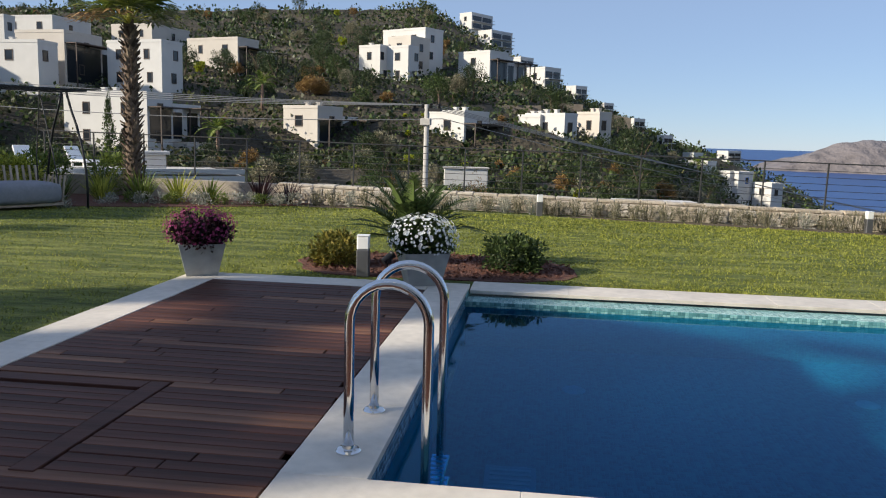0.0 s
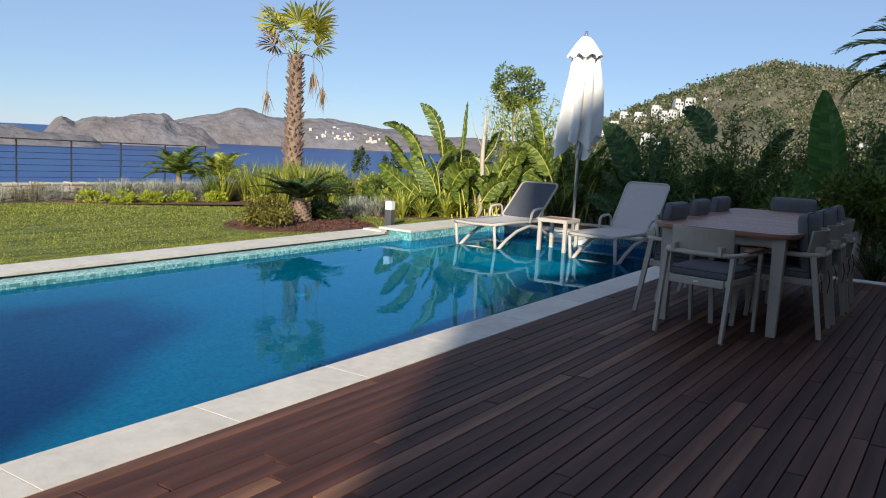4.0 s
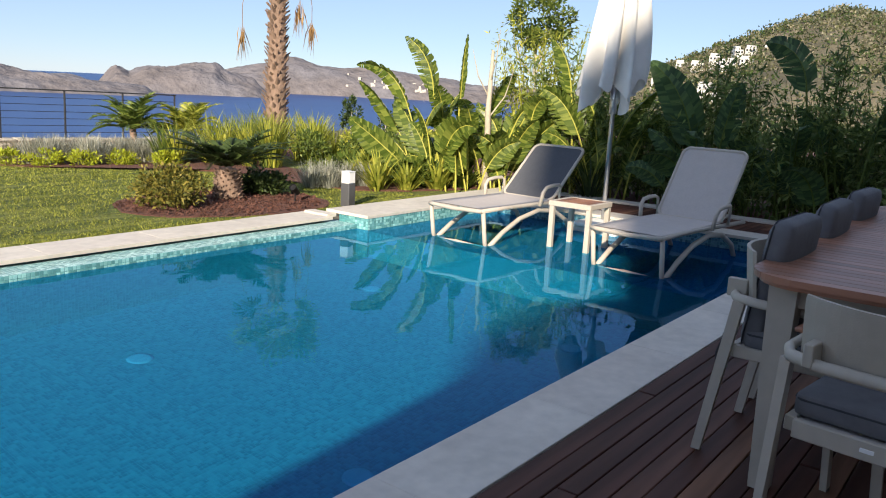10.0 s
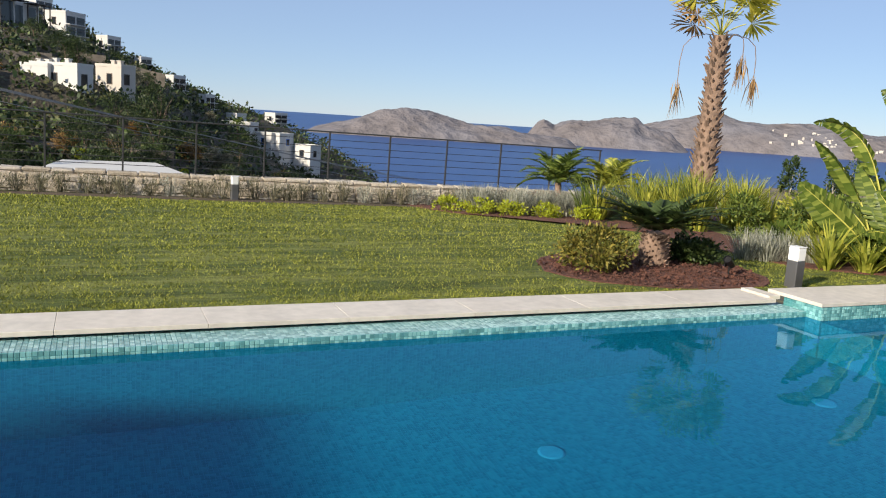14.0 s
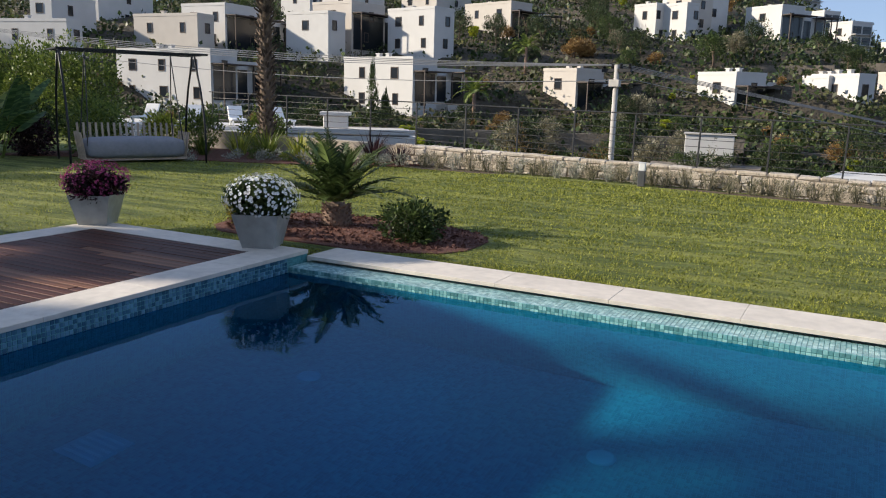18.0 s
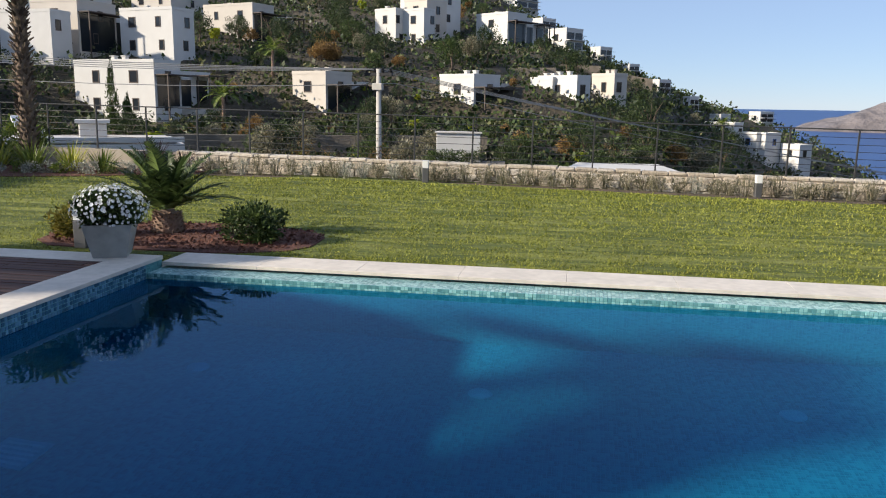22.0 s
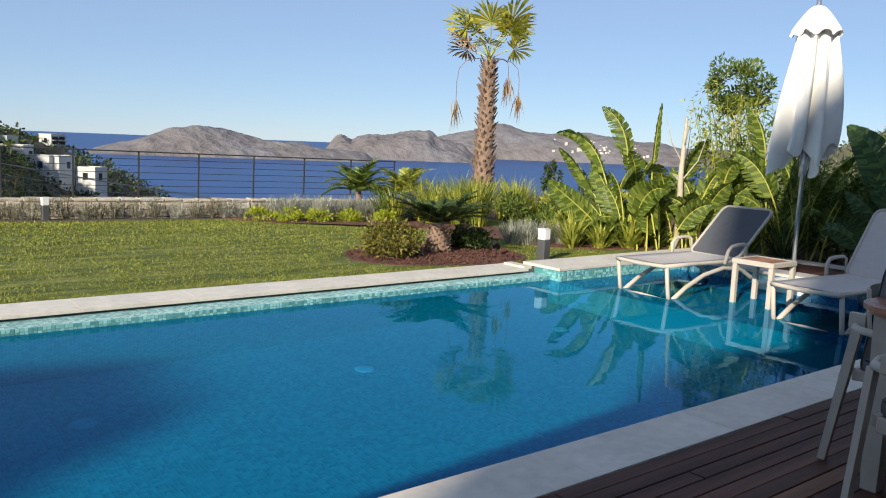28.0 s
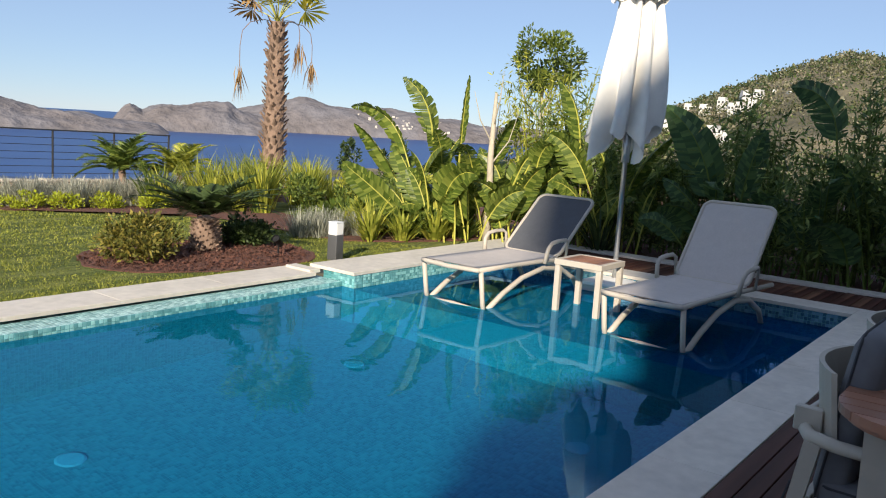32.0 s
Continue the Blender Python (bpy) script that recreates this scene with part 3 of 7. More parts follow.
island("island", 2000, 190, (13.0, 14.1, 16.9, 18.5, 20.1, 22.4, 25.5, 29, 32, 33), (-1.7, -1.2, -0.35, 0.1, 0.5, 0.1, -0.3, -0.7, -0.95, -1.7), "bare brown island in the bay", 1)
island("rocky_island", 2350, 200, (28.5, 29.5, 30.2, 31, 32.1, 33.5, 35, 36.5, 37.3, 39, 40.5), (-1.4, -0.6, -0.1, -0.2, 0.35, 0.6, 0.95, 0.7, 0.25, -0.4, -1.4), "rocky pale island in the bay", 4, 1.7)
island("far_headland", 2950, 260, (33, 35, 37, 38.9, 41.2, 43.3, 47.9, 51.7, 55, 60, 66, 74), (-1.2, -0.4, 0.3, 0.7, 1.4, 1.1, 1.0, 0.6, 0.25, 0.1, 0.0, -0.8), "hazy brown headland across the bay", 8)

# ---------- unseen house behind the walker, and the added screens that cast shade -----------
g = Plan()
g.box((-2.5, -14.0, -0.1), (13.0, -4.02, 4.7))
house = thing("villa", "unseen white two-storey villa beside the terrace, massed to cast its shade", "house", kind="structure")
g.make("villa_wall", M["white"], house)
# the open corner lets sun onto the shallow end; the beam shades the parasol
Plan().box((0.15, -14.0, 4.705), (13.0, -4.02, 9.0)).make("upper_storey", M["white"], house)
Plan().box((-2.5, -4.5, 7.7), (0.145, -4.02, 9.0)).make("roof_beam", M["white"], house, "unseen white beam added to shade the parasol")
for k in range(4):
    Plan().cbox((0.2 + 3.1 * k, -4.06, 0.0), (2.6 + 3.1 * k, -4.0, 2.3), 0.01).make("window_panel", M["under"], house)
# unseen screen for the neighbouring house, shaped to shade side deck and pool
def prism(g, poly, z0, z1):
    n = len(poly)
    g.add([(x, y, z0) for x, y in poly] + [(x, y, z1) for x, y in poly],
          [tuple(range(n))[::-1], tuple(range(n, 2 * n))] + [(i, (i + 1) % n, n + (i + 1) % n, n + i) for i in range(n)])


SX, SY = -SUN_AZ.x, -SUN_AZ.y


def off_sun(al, ac):
    """A plan point by its distance along and across the sun's direction."""
    return (al * SX - ac * SY, al * SY + ac * SX)


def screen(g, c0, c1, z0, z1, a0=-10.93, slope=0.4, deep=0.4):
    prism(g, [off_sun(a0 + slope * c - d, c) for c, d in ((c0, deep), (c0, 0), (c1, 0), (c1, deep))][::-1], z0, z1)


g = Plan()
screen(g, -0.14, 4.8, -0.1, 3.62)
screen(g, -0.14, 2.81, 3.62, 4.32)
screen(g, 3.67, 4.8, 3.62, 4.32)
screen(g, -0.14, 4.8, 4.32, 4.6)
# gap and top of each strip shape the sun streaks on the pool floor
for c0, c1, gap0, gap1, top in ((-0.14, 0.07, 4.7, 4.7, 5.9), (0.07, 0.45, 4.7, 4.7, 6.65), (0.45, 0.8, 4.8, 5.1, 6.65), (0.8, 1.1, 5.0, 5.35, 6.7), (1.1, 1.45, 5.25, 5.6, 6.7),
                                (1.45, 1.85, 4.7, 4.7, 6.5), (1.85, 2.6, 4.62, 5.6, 5.95), (2.6, 4.8, 4.7, 4.7, 5.4)):
    if gap0 > 4.6:
        screen(g, c0, c1, 4.6, gap0)
    screen(g, c0, c1, gap1, top)
tagged(g.make("neighbour_house", M["white"]), "unseen gapped screen standing in for the neighbouring house, to shade deck and pool", "house", kind="structure")
# unseen screen added to shade the swing, the banana plants and the left lawn
g = Plan()
screen(g, 11.7, 18.2, -0.5, 5.7, -14.0, 0.0)
tagged(g.make("boundary_wall", M["white"]), "unseen tall white screen added to shade the swing and banana plants", "wall", kind="structure")

# garden wall of pale rubble stone
wall = thing("stone_wall", "low rubble wall of pale stone along the lawn", "wall", kind="structure")
WDIR = Vector((1, -0.019, 0)).normalized()
WROT = Matrix.Rotation(math.atan2(WDIR.y, WDIR.x), 4, 'Z')
WM = Matrix.Translation((0.45, float(gy(14.45)), 0.045)) @ WROT @ Matrix.Rotation(0.0145, 4, 'Y')
wall.matrix_basis = WM
Plan().box((-14, 0.03, -0.7), (22.5, 0.36, 0.06)).make("core", M["mortar"], wall)

# single stones of the wall face and its flat cap stones
rng = random.Random(31)


def rubble(w, d, h, seed):
    r = random.Random(seed)
    g = Geo().cbox((-w / 2, -d / 2, -h / 2), (w / 2, d / 2, h / 2), 0.018)
    g.v = [(x + r.uniform(-0.012, 0.012), y + r.uniform(-0.008, 0.008), z + r.uniform(-0.01, 0.01)) for x, y, z in g.v]
    return g.mesh("stone", M["rock"])


faces = [rubble(w, 0.10, h, 40 + i) for i, (w, h) in enumerate(((0.20, 0.13), (0.27, 0.15), (0.16, 0.12), (0.24, 0.11), (0.30, 0.14)))]
wide = (0.20, 0.27, 0.16, 0.24, 0.30)
caps = [rubble(w, 0.34, 0.07, 60 + i) for i, w in enumerate((0.34, 0.42, 0.5))]
capw = (0.34, 0.42, 0.5)
for z, x_end in ((-0.10, 15.2), (-0.235, 15.2), (-0.37, 15.2)):
    x = -6.2 * K
    while x < x_end * K:
        k = rng.randrange(5)
        ob = new("stone", faces[k])
        ob.parent = wall
        ob.matrix_basis = pose(x + wide[k] / 2, 0.02 + rng.uniform(-0.012, 0.012), z + 0.045 + rng.uniform(-0.012, 0.012), rng.uniform(-4, 4), rng.uniform(-7, 7), rng.choice((0, 180)))
        x += wide[k] + 0.012
x = -6.2 * K
while x < 15.6 * K:
    k = rng.randrange(3)
    ob = new("stone", caps[k])
    ob.parent = wall
    ob.matrix_basis = pose(x + capw[k] / 2, 0.175, 0.055 + rng.uniform(-0.008, 0.008), 0, 0, rng.choice((0, 180)))
    x += capw[k] + 0.01

# ---------- materials of the furniture ----------
M["taupe"] = mat("taupe_frame", (0.47, 0.415, 0.34), 0.45, var=0.08, scale=20, bump=0.05)
M["taupe_panel"] = mat("taupe_back_panel", (0.44, 0.385, 0.31), 0.55, var=0.08, scale=20, bump=0.1, bump_scale=200)
M["cushion"] = mat("grey_cushion", (0.150, 0.147, 0.155), 0.9, var=0.15, scale=25, bump=0.4, bump_scale=500, depth=0.002)
M["piping"] = mat("dark_piping", (0.05, 0.05, 0.055), 0.9, var=0.1)
M["teak"] = mat("teak_slat", (0.32, 0.145, 0.088), 0.4, var=0.25, scale=8, bump=0.15, bump_scale=40, rand=0.25, stretch=(1.5, 0.1, 1.5), depth=0.003)
M["sling"] = mat("sling_fabric", (0.53, 0.475, 0.44), 0.8, var=0.06, scale=60, bump=0.4, bump_scale=400, depth=0.002)
M["grey_sling"] = mat("grey_sling_fabric", (0.085, 0.088, 0.10), 0.8, var=0.1, scale=40, bump=0.4, bump_scale=400, depth=0.002)
M["resin"] = mat("taupe_resin", (0.50, 0.44, 0.37), 0.5, var=0.06, scale=20, bump=0.05)
M["canvas"] = mat("white_canvas", (0.83, 0.80, 0.76), 0.85, var=0.05, scale=12, bump=0.3, bump_scale=120, depth=0.003)
M["alu"] = mat("silver_pole", (0.6, 0.6, 0.6), 0.3, 0.9, var=0.05)
M["zinc"] = mat("zinc_planter", (0.42, 0.42, 0.39), 0.5, 0.35, var=0.22, scale=10, bump=0.15, bump_scale=20, second=(0.33, 0.34, 0.33))
M["lamp_grey"] = mat("lamp_grey_paint", (0.12, 0.12, 0.125), 0.5, 0.4, var=0.1)
M["opal"] = mat("opal_diffuser", (0.85, 0.84, 0.82), 0.4, var=0.03, bump=0)
M["black"] = mat("black_metal", (0.018, 0.018, 0.02), 0.45, 0.3, var=0.15)
M["slat"] = mat("pale_timber", (0.42, 0.34, 0.26), 0.7, var=0.2, scale=10, bump=0.2, rand=0.12, stretch=(1, 1, 0.15))
M["concrete"] = mat("concrete", (0.42, 0.40, 0.37), 0.85, var=0.15, scale=6, bump=0.3, bump_scale=40)


def soft_box(g, a, b, r=0.03, puff=0.0, m=None, seg=6):
    """A cushion: rounded all round, with bulging faces."""
    n = seg
    lo, hi = Vector(a), Vector(b)
    c, h = (lo + hi) / 2, (hi - lo) / 2
    pts, faces, key = [], [], {}

    def vert(u):
        q = tuple(round(x, 4) for x in u)
        if q in key:
            return key[q]
        p = Vector((u[0] * h.x, u[1] * h.y, u[2] * h.z))
        inner = Vector([max(-h[i] + r, min(h[i] - r, p[i])) for i in range(3)])
        d = p - inner
        p = inner + d.normalized() * r if d.length > 1e-6 else p
        k = (1 - u[0] ** 2) * (1 - u[1] ** 2) if abs(u[2]) > 0.99 else 0
        p.z += math.copysign(puff * k, u[2]) if k else 0
        key[q] = len(pts)
        pts.append(c + p)
        return key[q]

    s = [-1, -0.82, -0.5, 0, 0.5, 0.82, 1]
    for ax in range(3):
        u, w = [i for i in range(3) if i != ax]
        for e in (-1, 1):
            for i in range(6):
                for j in range(6):
                    ring = []
                    for di, dj in ((0, 0), (1, 0), (1, 1), (0, 1)):
                        q = [0, 0, 0]
                        q[ax], q[u], q[w] = e, s[i + di], s[j + dj]
                        ring.append(vert(q))
                    faces.append(ring if (e == 1) == (ax != 1) else ring[::-1])
    g.add(pts, faces, m)
    return g


# ---------- pool ladder ----------
ladder = thing("pool_ladder", "polished stainless steel pool ladder with two curved handrails", "ladder")
for y in (0.255, 0.747):
    x0, x1, top = -0.123, 0.196, 0.70
    r = (x1 - x0) / 2
    path = [(x0, y, 0.0), (x0, y, 0.25)] + [(x0 + r - p, y, q) for p, q in ((r * math.cos(radians(a)), top - r + r * math.sin(radians(a))) for a in range(0, 181, 12))]
    path += [(x1, y, 0.2), (x1, y, -0.35), (x1, y, -1.0)]
    Geo().tube(path, 0.0212, 16).make("handrail", M["chrome"], ladder, smooth=True)
    Geo().lathe([(0.0, 0.0), (0.052, 0.0), (0.052, 0.006), (0.045, 0.014), (0.026, 0.018), (0.024, 0.03), (0.0, 0.03)], 28, (x0, y, 0.0)).make("flange", M["chrome"], ladder, smooth=False)
for z in (-0.22, -0.47, -0.72):
    g = Geo().cbox((0.158, 0.27, z - 0.02), (0.243, 0.732, z), 0.004)
    step_part = g.make("step", M["chrome"], ladder)
    g = Geo()
    for i in range(9):
        g.cbox((0.168, 0.30 + i * 0.048, z), (0.233, 0.318 + i * 0.048, z + 0.004), 0.001)
    g.make("tread", M["alu"], step_part)

# floor lights of the pool
M["fitting"] = mat("pale_fitting", (0.30, 0.42, 0.45), 0.4, var=0.1, scale=20, bump=0)
for x, y in ((1.0, 3.3), (3.27, 3.3), (5.5, 3.3), (7.72, 3.3), (9.97, 3.3), (9.97, 1.07), (7.72, 1.07), (5.5, 1.07)):
    g = Geo().lathe([(0.0, 0.0), (0.085, 0.0), (0.085, 0.006), (0.07, 0.012), (0.0, 0.014)], 24)
    ob = g.make("pool_light", M["fitting"])
    tagged(ob, "round white fitting on the pool floor", "pool light", "fittings on the pool floor")
    ob.matrix_basis = spot(x, y, DEEP * K)
grate = thing("floor_drain", "square white grate on the pool floor", "drain", at=spot(0.55, 1.75, DEEP * K))
Geo().cbox((-0.15, -0.15, 0.0), (0.15, 0.15, 0.012), 0.003).make("grate_frame", M["fitting"], grate)
for i in range(5):
    Geo().cbox((-0.12, -0.115 + i * 0.05, 0.012), (0.12, -0.09 + i * 0.05, 0.018), 0.001).make("bar", M["grout"], grate)


# ---------- dining table and chairs ----------
def rounded_rect(x0, x1, y0, y1, r, n=7):
    pts = []
    for cx, cy, a in ((x1 - r, y1 - r, 0), (x0 + r, y1 - r, 90), (x0 + r, y0 + r, 180), (x1 - r, y0 + r, 270)):
        pts += [(cx + r * math.cos(radians(a + 90 * i / n)), cy + r * math.sin(radians(a + 90 * i / n))) for i in range(n + 1)]
    return pts


table = thing("dining_table", "long outdoor dining table with brown teak top and taupe legs", "table", at=pose(8.25, -1.42, 0))
TX, TY = 1.32, 0.53
top_part = Geo()
prism(top_part, rounded_rect(-TX + 0.02, TX - 0.02, -TY + 0.02, TY - 0.02, 0.16), 0.722, 0.738)
board = top_part.make("tabletop", M["teak"], table)
def reach(x):
    d = max(0.0, abs(x) - (TX - 0.18))
    return TY - 0.18 + math.sqrt(max(0.18 ** 2 - d * d, 0))


SLATS = 46
for i in range(SLATS):
    x0, x1 = -TX + 2 * TX * i / SLATS + 0.002, -TX + 2 * TX * (i + 1) / SLATS - 0.002
    xs = [x0 + (x1 - x0) * k / 3 for k in range(4)]
    g = Geo()
    prism(g, [(x, -reach(x)) for x in xs] + [(x, reach(x)) for x in xs][::-1], 0.738, 0.76)
    g.make("slat", M["teak"], board)
g = Geo()
for a, b in (((-1.22, -0.42, 0.65), (1.22, -0.395, 0.722)), ((-1.22, 0.395, 0.65), (1.22, 0.42, 0.722)), ((-1.22, -0.395, 0.65), (-1.195, 0.395, 0.722)), ((1.195, -0.395, 0.65), (1.22, 0.395, 0.722))):
    g.cbox(a, b, 0.003)
g.make("apron", M["taupe"], table)
for sx in (-1, 1):
    for sy in (-1, 1):
        g = Geo()
        a, b = 0.032, 0.045
        cx, cy = sx * 1.215, sy * 0.405
        g.add([(cx - a, cy - a, 0), (cx + a, cy - a, 0), (cx + a, cy + a, 0), (cx - a, cy + a, 0),
               (cx - b, cy - b, 0.72), (cx + b, cy - b, 0.72), (cx + b, cy + b, 0.72), (cx - b, cy + b, 0.72)],
              [(3, 2, 1, 0), (4, 5, 6, 7), (0, 1, 5, 4), (1, 2, 6, 5), (2, 3, 7, 6), (3, 0, 4, 7)])
        g.make("leg", M["taupe"], table)


def chair(name, label, propped):
    """An armchair that faces +x; its seat is centred over the origin."""
    c = thing(name, label, "chair", "chairs round the dining table")
    W, D = 0.25, 0.27
    Geo().cbox((-D + 0.03, -W + 0.02, 0.385), (D, -W + 0.05, 0.43), 0.003).make("seat_rail", M["taupe"], c)
    Geo().cbox((-D + 0.03, W - 0.05, 0.385), (D, W - 0.02, 0.43), 0.003).make("seat_rail", M["taupe"], c)
    Geo().cbox((-D + 0.01, -W + 0.05, 0.375), (-D + 0.035, W - 0.05, 0.43), 0.003).make("rear_rail", M["taupe"], c)
    Geo().cbox((D - 0.03, -W + 0.05, 0.385), (D, W - 0.05, 0.43), 0.003).make("front_rail", M["taupe"], c)
    Geo().cbox((-D + 0.035, -W + 0.05, 0.405), (D - 0.03, W - 0.05, 0.42), 0.002).make("seat", M["sling"], c)

    def leg(p, q, w0, w1):
        g = Geo()
        p, q = Vector(p), Vector(q)
        g.add([p + Vector(v) for v in ((-w0, -w0 * .7, 0), (w0, -w0 * .7, 0), (w0, w0 * .7, 0), (-w0, w0 * .7, 0))] +
              [q + Vector(v) for v in ((-w1, -w1 * .7, 0), (w1, -w1 * .7, 0), (w1, w1 * .7, 0), (-w1, w1 * .7, 0))],
              [(3, 2, 1, 0), (4, 5, 6, 7), (0, 1, 5, 4), (1, 2, 6, 5), (2, 3, 7, 6), (3, 0, 4, 7)])
        part_leg = g.make("leg", M["taupe"], c)
        f = Geo().cbox((p.x - w0, p.y - w0 * .7, 0), (p.x + w0, p.y + w0 * .7, 0.008), 0.001)
        f.make("foot_cap", M["black"], part_leg)

    for s in (-1, 1):
        leg((-0.33, s * 0.245, 0.0), (-0.235, s * 0.245, 0.60), 0.017, 0.021)
        leg((0.29, s * 0.245, 0.0), (0.25, s * 0.265, 0.605), 0.017, 0.019)
    # the rail that runs round the back and forward under the arms
    path = [(0.27, -0.272, 0.61), (0.0, -0.276, 0.61), (-0.17, -0.268, 0.61), (-0.25, -0.235, 0.61), (-0.29, -0.15, 0.61), (-0.30, 0.0, 0.61),
            (-0.29, 0.15, 0.61), (-0.25, 0.235, 0.61), (-0.17, 0.268, 0.61), (0.0, 0.276, 0.61), (0.27, 0.272, 0.61)]
    Geo().tube(path, 0.019, 8, flat=0.75).make("arm_rail", M["taupe"], c, smooth=True)
    for s in (-1, 1):
        Geo().cbox((-0.06, s * 0.272 - 0.028, 0.626), (0.28, s * 0.272 + 0.028, 0.642), 0.005).make("armrest", M["teak"], c, "brown wooden armrest")
    # curved back panel on two stubs
    g = Geo()
    n = 12
    pts = []
    for z in (0.585, 0.60, 0.77, 0.785):
        for k in range(n + 1):
            y = -0.225 + 0.45 * k / n
            edge = 0.012 if z in (0.585, 0.785) else 0.0
            x = -0.272 + 0.25 * (y / 0.45) ** 2 * 1.2 - (z - 0.6) * 0.12
            yy = y * (1 - edge)
            pts.append((x, yy, z))
    m = len(pts)
    pts += [(x + 0.014, y, z) for x, y, z in pts]
    faces = []
    for r in range(3):
        for k in range(n):
            a = r * (n + 1) + k
            faces += [(a, a + n + 1, a + n + 2, a + 1), (m + a, m + a + 1, m + a + n + 2, m + a + n + 1)]
    for k in range(n):
        faces += [(k, k + 1, m + k + 1, m + k), (3 * (n + 1) + k, m + 3 * (n + 1) + k, m + 3 * (n + 1) + k + 1, 3 * (n + 1) + k + 1)]
    for r in range(3):
        for e in (0, n):
            a, b = r * (n + 1) + e, (r + 1) * (n + 1) + e
            faces.append((a, m + a, m + b, b))
    g.add(pts, faces)
    g.make("backrest", M["taupe_panel"], c)
    for s in (-1, 1):
        Geo().cbox((-0.306, s * 0.17 - 0.014, 0.60), (-0.234, s * 0.17 + 0.014, 0.668), 0.003).make("back_stub", M["taupe"], c)
    cushion = soft_box(Geo(), (-0.22, -0.225, 0.42), (0.255, 0.225, 0.50), 0.03, 0.012)
    if propped:
        seat_c = cushion.make("seat_cushion", M["cushion"], c, "grey cushion", smooth=True)
        mtx = Matrix.Translation((-0.165, 0, 0.66)) @ Matrix.Rotation(radians(-82), 4, 'Y')
        g = soft_box(Geo(), (-0.24, -0.215, -0.045), (0.24, 0.215, 0.045), 0.035, 0.015, mtx)
        bc = g.make("back_cushion", M["cushion"], c, "grey cushion leaning upright", smooth=True)
        ring = [mtx @ Vector((x, y, 0.028)) for x, y in rounded_rect(-0.236, 0.236, -0.211, 0.211, 0.04, 4)]
        Geo().tube(ring + ring[:1], 0.004, 5, caps=False).make("piping", M["piping"], bc)
        for s in (-1, 1):
            Geo().tube([(-0.29, s * 0.2, 0.46), (-0.31, s * 0.205, 0.38), (-0.30, s * 0.21, 0.28)], 0.004, 5).make("tie", M["piping"], bc)
    else:
        seat_c = cushion.make("seat_cushion", M["cushion"], c, "flat grey seat cushion", smooth=True)
        Geo().cbox((-0.262, -0.018, 0.398), (-0.2585, 0.018, 0.41), 0.0008).make("name_plate", M["opal"], c)
    ring = [(x, y, 0.478) for x, y in rounded_rect(-0.217, 0.252, -0.222, 0.222, 0.035, 4)]
    Geo().tube(ring + ring[:1], 0.004, 5, caps=False).make("piping", M["piping"], seat_c)
    return c


end_chair = chair("dining_chair", "taupe armchair with flat grey cushion at the table end", False)
end_chair.matrix_basis = pose(6.85, -1.405, 0, 0, 0, -7)
side_chair = chair("dining_chair", "taupe armchair with grey cushion propped upright against its back", True)
side_chair.matrix_basis = pose(7.42, -1.07, 0, 0, 0, -91)
for x, y, a in ((8.13, -1.06, -89), (8.84, -1.05, -92), (7.44, -1.79, 91), (8.11, -1.80, 89), (8.79, -1.80, 92), (9.52, -1.43, 181)):
    copy_thing(side_chair, pose(x, y, 0, 0, 0, a))


